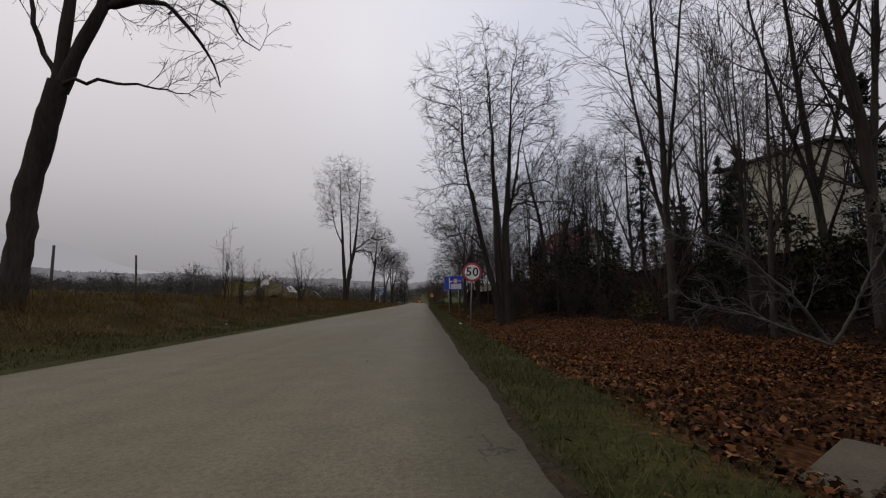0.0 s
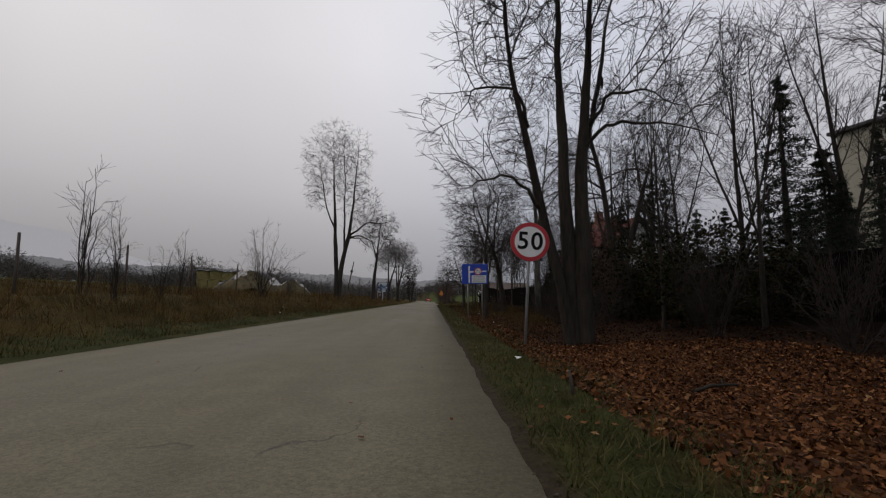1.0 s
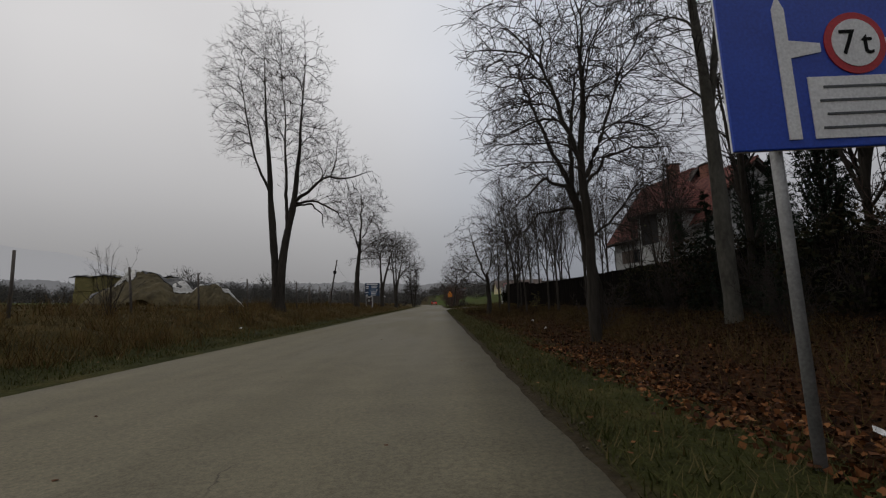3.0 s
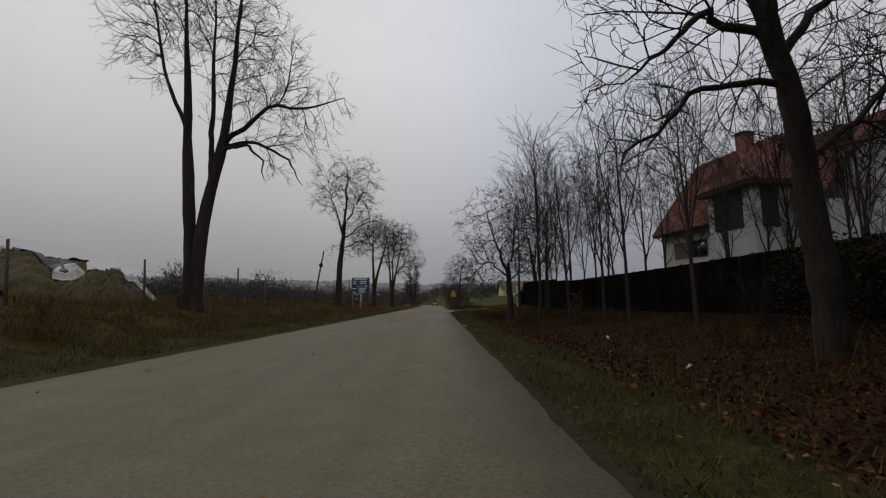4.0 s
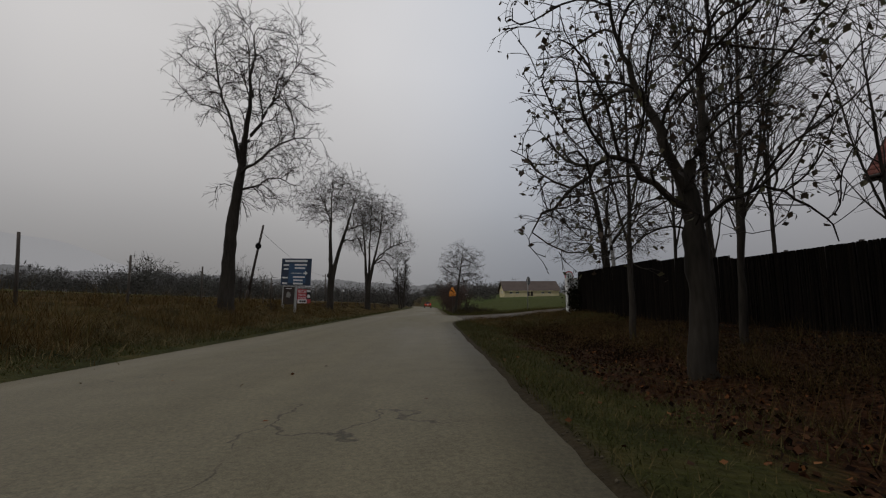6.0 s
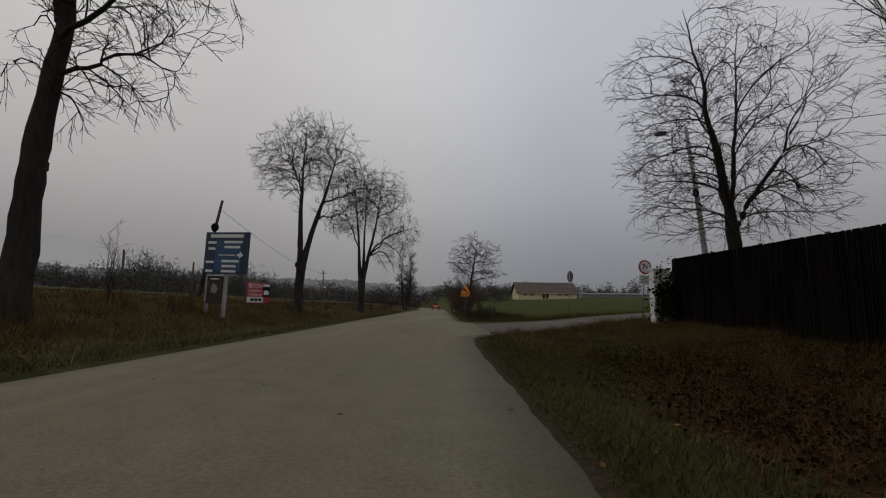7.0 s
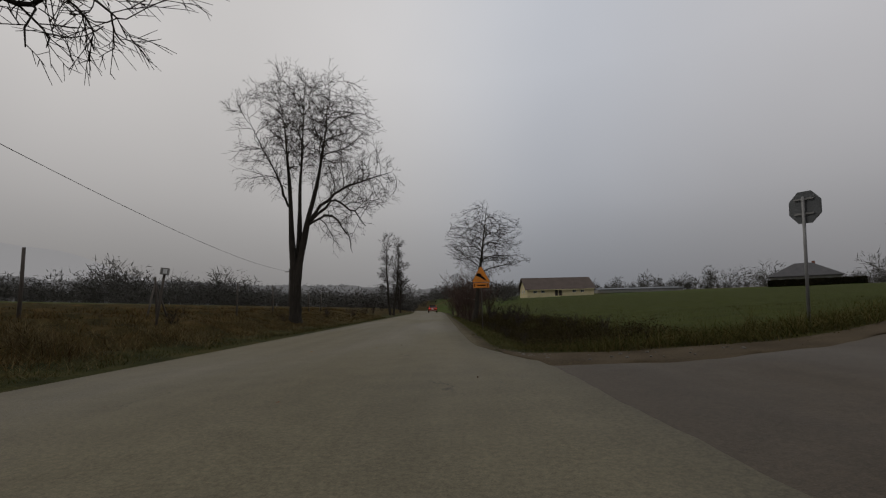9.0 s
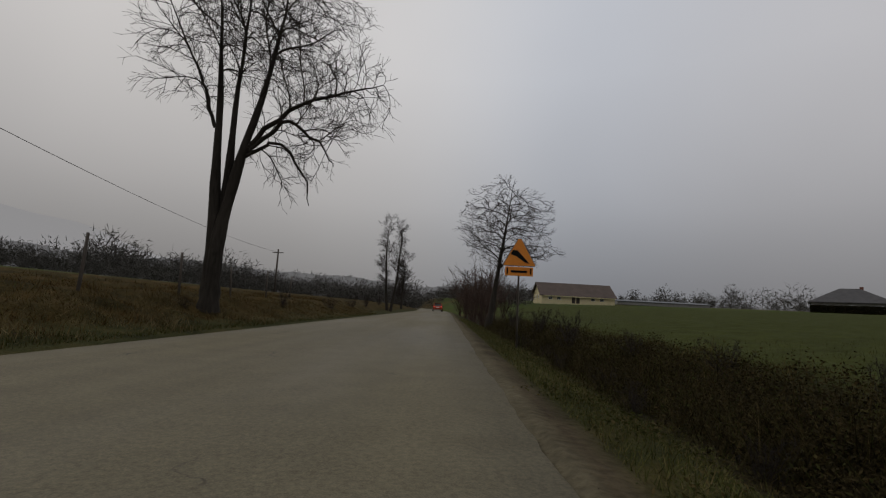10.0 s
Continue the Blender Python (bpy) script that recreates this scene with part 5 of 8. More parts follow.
# ---- shrubs ----
def shrub(seed, h, w, stems, fine=4, twig_r=.006, rise=.08):
    rng = np.random.default_rng(seed)
    n = 8
    az, lean = rng.uniform(0, 2 * np.pi, stems), rng.uniform(.05, 1, stems) * w
    hh = h * rng.uniform(.6, 1.05, stems)
    t = np.linspace(0, 1, n)
    P = np.stack([np.cos(az)[:, None] * lean[:, None] * t ** 1.2 + rng.normal(scale=.05, size=(stems, 1)), np.sin(az)[:, None] * lean[:, None] * t ** 1.2 + rng.normal(scale=.05, size=(stems, 1)), hh[:, None] * t], -1)
    P[:, 1:] += np.cumsum(rng.normal(scale=.02 * h, size=(stems, n - 1, 3)), 1) * .5
    R = np.linspace(.02, .005, n)[None].repeat(stems, 0) * (h / 3) ** .5
    A, AR = sprout(rng, P, R, 7, (.15, 1), h * .32, 38, (rise, rise * .5), .12, 5, .6, twig_r)
    B, BR = sprout(rng, A, AR, fine, (.2, 1), h * .15, 38, (.03, 0), .14, 3, .7, twig_r * .8, .6)
    sv, sq = tubes(P, R, 5)
    v, q = gather([tubes(A, AR, 3), tubes(B, BR, 3)])
    return mesh_of("stems", sv, sq, smooth=True), mesh_of("twigs", v, q), B


def put_shrub(at, kind, label, mat=None, yaw=0.0, s=1.0, group="", leaves=None, name="bare_shrub"):
    ob = thing(name, pose(*at, 0, 0, yaw) @ Matrix.Scale(s, 4), label, "shrub", group)
    link("stemwork", kind[0], mat or TWIG, ob)["kind"] = "stuff"
    link("crown", kind[1], mat or TWIG, ob)["kind"] = "stuff"
    if leaves is not None:
        link("foliage", *leaves, ob)["kind"] = "stuff"
    return ob


big = shrub(81, 3.9, 1.9, 14, 4)
put_shrub(stand(-9.4, 36.6), big, "large bare shrub of many thin stems on the bank", s=1.0)
slim = shrub(82, 3.4, .5, 6, 3)
put_shrub(stand(-9.75, 23.8), slim, "slim upright bare sapling on the grass bank", s=1.12)
put_shrub(stand(-9.2, 24.4), slim, "slim upright bare sapling on the grass bank", yaw=100, s=.85)
put_shrub(stand(-10.5, 30.5), slim, "slim bare sapling by the fence", yaw=40, s=.8)
put_shrub(stand(-10.2, 44.5), big, "bare shrub on the bank", yaw=80, s=.55)
put_shrub(stand(-8.6, 25.6), big, "low bare shrub on the bank", TWIG_RED, 200, .42)
put_shrub(stand(-9.6, 82.5), slim, "slim bare sapling behind the board", yaw=10, s=.7)
dense = [shrub(83, 2.2, 1.5, 13, 4, .008), shrub(84, 1.5, 1.2, 13, 4, .008), shrub(85, 3.0, 1.6, 14, 4, .009)]
rng = np.random.default_rng(9)
thick = [(8.2, 6.0, 2), (7.2, 10.5, 1), (9.2, 12.5, 0), (8.4, 16.5, 2), (6.9, 18.0, 1), (9.0, 20.5, 0), (7.4, 23.5, 1), (8.8, 26.5, 1), (6.4, 27.5, 1), (7.9, 31.5, 2), (6.8, 35.0, 0), (8.3, 38.0, 2), (6.5, 39.0, 1),
         (8.9, 43.0, 0), (7.6, 46.0, 1), (9.4, 48.5, 2), (8.6, 53.0, 1), (4.9, 25.0, 1), (5.2, 30.0, 1), (5.6, 33.8, 0), (4.6, 44.0, 1), (8.4, 2.0, 2), (6.6, 4.0, 1), (9.8, 4.5, 2), (6.6, 21.4, 0), (7.0, 29.6, 2)]
for k, (x, y, i) in enumerate(thick):
    put_shrub(stand(x, y), dense[i], "dense dark bare undergrowth in the wood", TWIG_RED if k % 3 == 0 else TWIG, 50 * k, .9 + .3 * rng.random(), "undergrowth of the wood", name="undergrowth_shrub")
ev, et = [], []
evergreen = []
for s, (h, w, n_leaf) in enumerate(((2.6, 1.5, 2600), (2.0, 1.3, 2000))):
    r = np.random.default_rng(90 + s)
    c = r.normal(size=(n_leaf, 3))
    c /= np.linalg.norm(c, axis=1, keepdims=True)
    c *= (r.uniform(.55, 1.0, n_leaf) ** .5 * (1 + .25 * np.sin(5 * np.arctan2(c[:, 1], c[:, 0]) + s) * np.sin(4 * c[:, 2])))[:, None]
    c = c * np.array([w, w, h * .52]) + np.array([0, 0, h * .5])
    lv, lt = cards(r, c, .055)
    evergreen.append((shrub(95 + s, h * .95, w * .8, 10, 3)[:2], mesh_of("leaves", lv, tris=lt)))
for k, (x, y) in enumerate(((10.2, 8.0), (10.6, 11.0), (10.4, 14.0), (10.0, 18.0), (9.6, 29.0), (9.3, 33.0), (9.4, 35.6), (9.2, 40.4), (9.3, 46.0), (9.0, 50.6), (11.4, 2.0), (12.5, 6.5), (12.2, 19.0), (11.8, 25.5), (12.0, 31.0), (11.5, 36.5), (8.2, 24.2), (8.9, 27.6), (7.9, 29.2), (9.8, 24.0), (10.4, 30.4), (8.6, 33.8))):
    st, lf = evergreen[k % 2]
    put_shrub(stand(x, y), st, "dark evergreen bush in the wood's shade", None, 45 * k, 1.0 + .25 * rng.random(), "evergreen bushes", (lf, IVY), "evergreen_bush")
yel = shrub(88, 1.5, .8, 8, 4)
ends = yel[2][:, -1]
lv, lt = cards(rng, ends, .034)
yl = mesh_of("leaves", lv, tris=lt)
for x, y, s in ((7.0, 15.3, .7), (8.0, 16.6, .6), (6.9, 64.6, .8)):
    put_shrub(stand(x, y), yel, "small shrub with last yellow leaves", None, 60 * x, s, "", (yl, LEAF_YELLOW), "yellowing_shrub")
# thicket beyond the field tree and brush along the ditch
for k, (x, y, s) in enumerate(((2.9, 137, 1.7), (4.2, 141, 1.8), (2.8, 145, 1.9), (4.4, 149, 1.7), (2.8, 153, 1.8), (4.2, 158, 1.9), (2.6, 163, 1.7), (3.6, 169, 1.8), (2.2, 176, 1.7), (5.6, 145, 1.4))):
    put_shrub(stand(x, y), dense[2], "tall dense reddish bare thicket beside the road", TWIG_RED, 70 * k, s, "roadside thicket", name="thicket_shrub")
for k, (x, y, s) in enumerate(((3.9, 112.5, .62), (4.6, 115, .7), (4.0, 118, .75), (4.9, 121, .7), (3.9, 124.5, .8), (4.4, 108.5, .45), (4.7, 105.2, .4), (5.0, 102.6, .36), (4.4, 128.5, .8), (2.9, 101.5, .3), (2.7, 104, .34), (3.1, 106.4, .32), (2.8, 109, .36), (3.0, 111.5, .34), (2.7, 114.2, .38), (3.1, 117, .36), (2.9, 120, .4))):
    put_shrub(stand(x, y), dense[1], "low twiggy brush along the ditch bank", TWIG_RED if k % 2 else TWIG, 70 * k, s * 1.1, "ditch brush", name="ditch_brush")
for k, (x, y, s) in enumerate(((-7.6, 119, .6), (-7.4, 127, .7), (-7.8, 136, .8), (-8.2, 145, .8), (-9, 160, .9), (-8.2, 102, .4), (-9.0, 66, .35), (-8.8, 50, .45), (-8.6, 84, .4), (-8.1, 93.6, .42), (-8.5, 77.6, .34), (-9.6, 56.8, .36), (-7.9, 111.2, .34), (-8.5, 95.4, .3), (-10.3, 40, .4), (-10.6, 28, .42), (-11.2, 70, .36))):
    put_shrub(stand(x, y), dense[1], "low twiggy brush on the grass bank", TWIG_RED if k % 2 else TWIG, 50 * k, s, "bank brush", name="bank_brush")
# pale dead branches lying at the wood's edge
g, _, _ = grow_all(99, [[(0, 0, .1, .05), (.5, .3, .9, .04), (1.2, .5, 1.6, .03), (2.0, .6, 2.0, .012)], [(0, 0, .1, .045), (-.4, .2, 1.0, .035), (-.7, .5, 1.9, .012)], [(0, .2, .1, .04), (.9, -.2, .6, .03), (1.9, -.3, .9, .012)]],
               (6, .9, 45), (4, .5, 42), (3, .3, 40), (1, .2, 40), span=(.2, 1.0), rise=(.05, -.02))
tree("dead_bush", stand(6.6, 7.6), "pale leafless dead bush at the wood's edge", g, bark=BARK_PALE, twig=BARK_PALE, category="shrub", yaw=160)


# ---- road signs ----
def post(name, h, r, parent, mat=None, lean=(0, 0)):
    return part(name, bm_tube([(0, 0, -.3), (lean[0] * .5, lean[1] * .5, h / 2), (lean[0], lean[1], h)], r, 12), mat or GALV, parent)


def round_sign(name, at, z, yaw, label, text, text_size, r=.3, plate=False, tilt=0.0):
    ob = thing(name, pose(*at, 0, tilt, yaw), label, "road sign")
    h = z - at[2]
    post("post", h + r * .8, .03, ob)
    part("backing", bm_prism(disc_outline(r, 48, h), .02, (0, -.035, 0)), SIGN_BACK, ob)
    part("rim", bm_prism(disc_outline(r * .985, 48, h), .006, (0, -.049, 0)), RED, ob, "red rim")
    part("face", bm_prism(disc_outline(r * .78, 48, h), .006, (0, -.0535, 0)), WHITE, ob, "white face")
    for ch, dx in zip(text, (-.28, .28)):
        lettering("numeral", ch, text_size if ch.isdigit() else text_size * .8, (dx * text_size, -.06, h), BLACK, ob, bold=.008)
    for dz in (-r * .5, r * .5):
        part("bracket", bm_box(.09, .05, .03, (0, -.015, h + dz), .004), GALV, ob)
    if plate:
        part("plate", bm_box(.52, .015, .4, (0, -.04, h - r - .43), .004), WHITE, ob, "white supplementary plate")
        for k in range(5):
            part("text_line", bm_box(.4 - .05 * (k % 2), .004, .025, (0, -.05, h - r - .12 - .065 * k)), BLACK, ob)
    return ob


x, y, z = stand(1.88, 19.89, 0)
s50 = round_sign("speed_limit_sign", (x, y, z), 2.02, 0, "round speed limit sign with red rim on a grey steel post", "50", .50, r=.4, tilt=3)
x, y, z = stand(8.02, 88.8, 0)
round_sign("weight_limit_sign", (x, y, z), 2.59, 12, "round weight limit sign with white plate below, leaning post", "7t", .27, plate=True, tilt=5)

# blue direction board on two posts
x, y, z = stand(2.0, 32.35, 0)
ob = thing("direction_board", pose(x, y, z, 0, -1, 2), "blue road direction board with white arrow on two posts", "road sign")
for dx, dy in ((-.33, 0), (.33, 0)):
    part("post", bm_tube([(dx, .03, -.35), (dx, .03, 2.4 - z)], .03, 12), GALV, ob)
b0 = 1.58 - z
part("board", bm_box(1.2, .02, .92, (0, -.02, b0), .008), BLUE, ob)
part("border", bm_prism([(-.6, b0), (.6, b0), (.6, b0 + .92), (-.6, b0 + .92)], .012, (0, -.008, 0)), WHITE, ob, "white edge")
part("arrow", bm_prism([(-.295, b0 + .05), (-.225, b0 + .05), (-.225, b0 + .5), (-.05, b0 + .53), (-.05, b0 + .58), (-.225, b0 + .6), (-.225, b0 + .78), (-.26, b0 + .86), (-.295, b0 + .78)], .006, (0, -.034, 0)), WHITE, ob, "white arrow")
part("branch_bar", bm_box(.22, .006, .05, (.43, -.034, b0 + .55)), WHITE, ob)
part("text_plate", bm_box(.68, .006, .34, (.19, -.034, b0 + .05)), WHITE, ob, "white text plate")
for k in range(4):
    part("text_line", bm_box(.58 - .06 * (k % 2), .004, .013, (.19, -.039, b0 + .1 + .075 * k)), SIGN_BACK, ob)
part("limit_ring", bm_prism(disc_outline(.175, 40, b0 + .575), .006, (.15, -.034, 0)), RED, ob, "small red ring")
part("limit_face", bm_prism(disc_outline(.135, 40, b0 + .575), .006, (.15, -.038, 0)), WHITE, ob)
for ch, dx in (("7", -.05), ("t", .06)):
    lettering("numeral", ch, .2, (.15 + dx, -.043, b0 + .57), BLACK, ob)

# orange warning triangle with a plate
x, y, z = stand(1.72, 109.0, 0)
ob = thing("warning_sign", pose(x, y, z, 0, 0, -3) @ Matrix.Scale(1.13, 4), "orange warning triangle with a plate below on a thin post", "road sign")
h = (2.66 - z) / 1.13
post("post", h - .05, .022, ob, POST_WOOD)
part("backing", bm_prism([(-.36, h - .62), (.36, h - .62), (.36, h - .58), (.04, h), (-.04, h), (-.36, h - .58)], .015, (0, -.035, 0)), SIGN_BACK, ob)
part("face", bm_prism([(-.345, h - .61), (.345, h - .61), (.345, h - .585), (.035, h - .01), (-.035, h - .01), (-.345, h - .585)], .006, (0, -.046, 0)), ORANGE, ob, "orange face")
part("symbol", bm_prism([(-.2, h - .36), (-.07, h - .40), (.13, h - .54), (.22, h - .55), (.1, h - .42), (-.04, h - .27), (-.15, h - .26)], .005, (0, -.052, 0)), BLACK, ob, "dark slanted mark")
part("plate", bm_box(.62, .015, .2, (0, -.04, h - .84), .004), ORANGE, ob, "orange plate")
for dx in (-.26, .26):
    part("text_line", bm_box(.03, .004, .13, (dx, -.05, h - .8)), BLACK, ob)
part("text_line", bm_box(.36, .004, .05, (0, -.05, h - .77)), BLACK, ob)

# back of an octagonal sign
x, y, z = stand(7.2, 97.1, 0)
ob = thing("octagonal_sign", pose(x, y, z, 0, -4, 105), "grey back of an octagonal stop sign on a leaning post", "road sign")
h = 2.68 - z
post("post", h + .22, .03, ob)
o8 = [(.325 / math.cos(math.pi / 8) * math.cos(math.pi / 8 + k * math.pi / 4), h + .325 / math.cos(math.pi / 8) * math.sin(math.pi / 8 + k * math.pi / 4)) for k in range(8)]
part("backing", bm_prism(o8, .02, (0, -.04, 0)), SIGN_BACK, ob)
part("face", bm_prism([(a * .97, h + (b - h) * .97) for a, b in o8], .006, (0, -.054, 0)), RED, ob, "red face")
for dz in (-.15, .15):
    part("bracket", bm_box(.4, .03, .035, (0, -.018, h + dz)), GALV, ob)

# small signs seen from behind beyond the shelter
for x, y, w, hz in ((20.6, 105.2, .5, 2.2), (21.6, 105.6, .35, 1.3)):
    a = stand(x, y, 0)
    ob = thing("small_sign", pose(*a, 0, 0, 200), "small grey sign seen from behind", "road sign")
    post("post", hz, .03, ob)
    part("board", bm_box(w, .02, .5 if w > .4 else .3, (0, -.04, hz - .5), .006), SIGN_BACK, ob)

# ---- advertising boards on the far verge ----
c = (-8.03, 85.95, 0)
z0 = float(land(-8.03, 85.95))
ob = thing("advert_board", pose(c[0], c[1], z0, 0, 2.2, -17), "dark blue advertising board with pale lines over a brown panel", "billboard")
for dx in (-.78, .0):
    part("post", bm_box(.11, .11, 2.95, (dx, .09, -.3), .012), PLASTER_OLD, ob, "pale square post")
bb = 1.98 - z0
part("board", bm_box(1.86, .09, 1.5, (0, 0, bb), .01), NAVY, ob)
part("panel", bm_box(1.1, .006, 1.1, (.1, -.047, bb + .12)), NAVY_LIT, ob, "mid blue field")
part("heading", bm_box(1.42, .006, .12, (0, -.053, bb + 1.3)), WHITE, ob, "pale unreadable heading")
for dx, w, dz in ((-.62, .36, 1.08), (.3, .78, 1.1), (-.62, .3, .86), (.26, .66, .92), (-.66, .34, .38), (.22, .74, .42), (.18, .6, .24), (.18, .62, .06), (-.66, .3, .06), (.05, .7, .66)):
    part("text_line", bm_box(w, .006, .085 if dz != .66 else .03, (dx, -.053, bb + dz)), WHITE, ob)
part("arrow", bm_prism([(.5, bb + .64), (.6, bb + .64), (.6, bb + .56), (.76, bb + .68), (.6, bb + .8), (.6, bb + .72), (.5, bb + .72)], .006, (0, -.053, 0)), WHITE, ob, "white arrow")
low = part("lower_panel", bm_box(.66, .05, 1.0, (-.4, .02, bb - 1.06), .006), WOOD_DARK, ob, "dark brown lower panel")
part("panel_edge", bm_box(.7, .02, .03, (-.4, .0, bb - .07)), WHITE, low)
part("pale_patch", bm_prism([(-.53, bb - .66), (-.33, bb - .7), (-.22, bb - .54), (-.3, bb - .42), (-.44, bb - .34), (-.53, bb - .46)], .006, (0, -.01, 0)), CONCRETE, low)
part("text_line", bm_box(.36, .006, .04, (-.4, -.01, bb - .2)), WHITE, low)

z0 = float(land(-9.2, 92.35))
ob = thing("advert_banner", pose(-9.2, 92.35, z0, 0, 0, 78), "red and white concrete advertising banner between two posts", "billboard")
for dx in (-.98, .98):
    part("post", bm_tube([(dx, .03, -.3), (dx, .03, 2.05 - z0)], .03, 8), POST_WOOD, ob)
b0 = 1.0 - z0
part("banner", bm_box(1.9, .02, .97, (0, 0, b0), .004), RED, ob)
part("white_strip", bm_box(1.3, .006, .27, (-.3, -.012, b0 + .01)), WHITE, ob, "white lower strip")
part("dark_picture", bm_box(.62, .006, .66, (.63, -.012, b0 + .29)), BLACK, ob, "dark picture of machinery")
part("pale_shape", bm_prism([(.38, b0 + .4), (.8, b0 + .4), (.88, b0 + .5), (.72, b0 + .62), (.42, b0 + .6)], .005, (0, -.018, 0)), WHITE, ob)
part("caption", bm_box(.56, .005, .12, (.62, -.018, b0 + .8)), WHITE, ob)
lettering("lettering", "BETON", .3, (-.3, -.016, b0 + .8), WHITE, ob, width=1.1)
lettering("lettering", "TOWAROWY", .17, (-.3, -.016, b0 + .56), WHITE, ob, width=1.12)
lettering("lettering", "STABILIZACJE", .15, (-.3, -.016, b0 + .38), WHITE, ob, width=1.12)
for k in range(3):
    part("number_bar", bm_box(.26, .005, .13, (-.55 + .32 * k, -.017, b0 + .08)), BLACK, ob)

# ---- leaning timber poles, wires, lamp ----
z0 = float(land(-16.3, 100.4))
ob = thing("wooden_pole", pose(-16.3, 100.4, z0), "leaning dark timber utility pole with a coil of cable", "utility pole")
part("shaft", bm_tube([(0, 0, -.4), (.62, 0, 3.3), (1.25, 0, 6.6)], [.125, .105, .085], 12), WOOD_DARK, ob)
part("foot", bm_tube([(-.05, -.12, -.3), (.16, -.12, .95)], .13, 10), WOOD_DARK, ob, "short dark timber foot")
coil = [(.92 + .16 * math.cos(a), -.13, 4.75 + .2 * math.sin(a)) for a in np.linspace(0, 2 * math.pi, 22)]
part("cable_coil", bm_tube(coil, .1, 8, False), BLACK, ob, "coil of black cable")
TOP1, TOP2 = Vector((-15.15, 100.4, z0 + 6.0)), Vector((-23.0, 160.0, float(land(-23, 160)) + 5.4))
z2 = float(land(-23, 160))
ob = thing("wooden_pole", pose(-23, 160, z2), "timber utility pole with a crossbar in the meadow", "utility pole")
part("shaft", bm_tube([(0, 0, -.4), (0, 0, 5.8)], [.13, .1], 10), POST_WOOD, ob)
part("crossbar", bm_box(1.4, .1, .1, (0, 0, 5.3)), POST_WOOD, ob)


def wire(a, b, sag, r=.014):
    pts = [a.lerp(b, t) - Vector((0, 0, sag * 4 * t * (1 - t))) for t in np.linspace(0, 1, 20)]
    return tagged(part("overhead_wire", bm_tube(pts, r, 5), WIRE), "thin sagging overhead wire between poles", "wire")


wire(TOP1, TOP2, .9)
z0 = float(land(11.75, 90.6))
ob = thing("street_lamp", pose(11.35, 90.65, z0), "concrete street lamp pole with a lamp on a short arm", "street lamp")
part("pole", bm_tube([(.68, 0, -.3), (.43, 0, 3.0), (.18, 0, 6.0), (-.13, 0, 8.8)], [.14, .125, .105, .085], 12), CONCRETE, ob)
part("arm", bm_tube([(-.1, 0, 8.5), (-.6, -.05, 8.65), (-1.1, -.1, 8.5)], .03, 8), GALV, ob)
part("lamp_head", bm_tube([(-1.05, -.1, 8.52), (-1.2, -.11, 8.48), (-1.55, -.14, 8.4), (-1.7, -.15, 8.38)], [.05, .13, .12, .04], 10), LAMP_GREY, ob, "grey lamp head")
coil = [(.1 + .09 * math.cos(a), -.16, 5.6 + .13 * math.sin(a)) for a in np.linspace(0, 2 * math.pi, 20)]
part("cable_coil", bm_tube(coil, .06, 8, False), BLACK, ob, "coil of black cable")
part("crossbar", bm_tube([(-.3, 0, 7.2), (.35, 0, 7.25)], .03, 6), GALV, ob)
for dz in (8.5, 7.8):
    part("insulator", bm_tube([(-.1, -.05, dz), (.12, -.08, dz + .03)], .045, 8), CONCRETE, ob)
wire(Vector((11.45, 90.55, z0 + 8.5)), Vector((30, 78, 8.5)), .5)

# lone box on a post, short markers
for x, y in ((-8.45, 101.6),):
    a = stand(x, y, 0)
    ob = thing("nest_box", pose(*a, 0, 6, 20), "small pale box on a leaning post on the bank", "box")
    post("post", 1.65, .035, ob, POST_WOOD)
    part("box", bm_box(.22, .17, .2, (0, 0, 1.5), .01), CONCRETE, ob)
    part("box_front", bm_box(.11, .012, .13, (.02, -.09, 1.53)), WHITE, ob)

# ---- fence posts along the meadow ----
rng = np.random.default_rng(31)
line = [(-11.0, y) for y in (14.4, 18.6, 23.1, 27.6, 32.3, 37.2, 42.0, 46.8, 51.5, 57.0)] + [(-9.7, 61.9), (-10.05, 66.7), (-10.3, 70.9), (-10.5, 75.4), (-10.4, 80.2), (-10.9, 84.9), (-11.0, 89.5), (-12.1, 94.2), (-10.0, 98.8), (-9.6, 103.6), (-9.05, 108.5), (-8.9, 112.6), (-9.2, 117), (-9.6, 122), (-10, 127)]
for k, (x, y) in enumerate(line):
    a = stand(x, y, 0)
    h = 1.75 if y < 100 else 1.45
    ob = thing("fence_post", pose(*a, rng.normal(0, 1.5), rng.normal(0, 2.0)), "thin dark weathered fence post in the meadow grass", "fence post", "meadow fence posts")
    part("stake", bm_tube([(0, 0, -.3), (.005, .004, h * .5), (0, 0, h)], [.045, .04, .036], 8), POST_WOOD, ob)
    if k in (4, 11, 17, 19):
        for sg in (-1, 1):
            part("brace", bm_tube([(.05 * sg, .62 * sg, -.2), (.01 * sg, .03 * sg, h * .82)], .03, 7), POST_WOOD, ob)

# ---- straw stack, heaps of old straw and their sheets ----
def bale():
    bm = bm_box(1.36, 1.1, 1.14, (0, 0, -.57), .09)
    bmesh.ops.subdivide_edges(bm, edges=bm.edges[:], cuts=1)
    for v in bm.verts:
        v.co += Vector(rng.normal(0, .025, 3))
    return bm


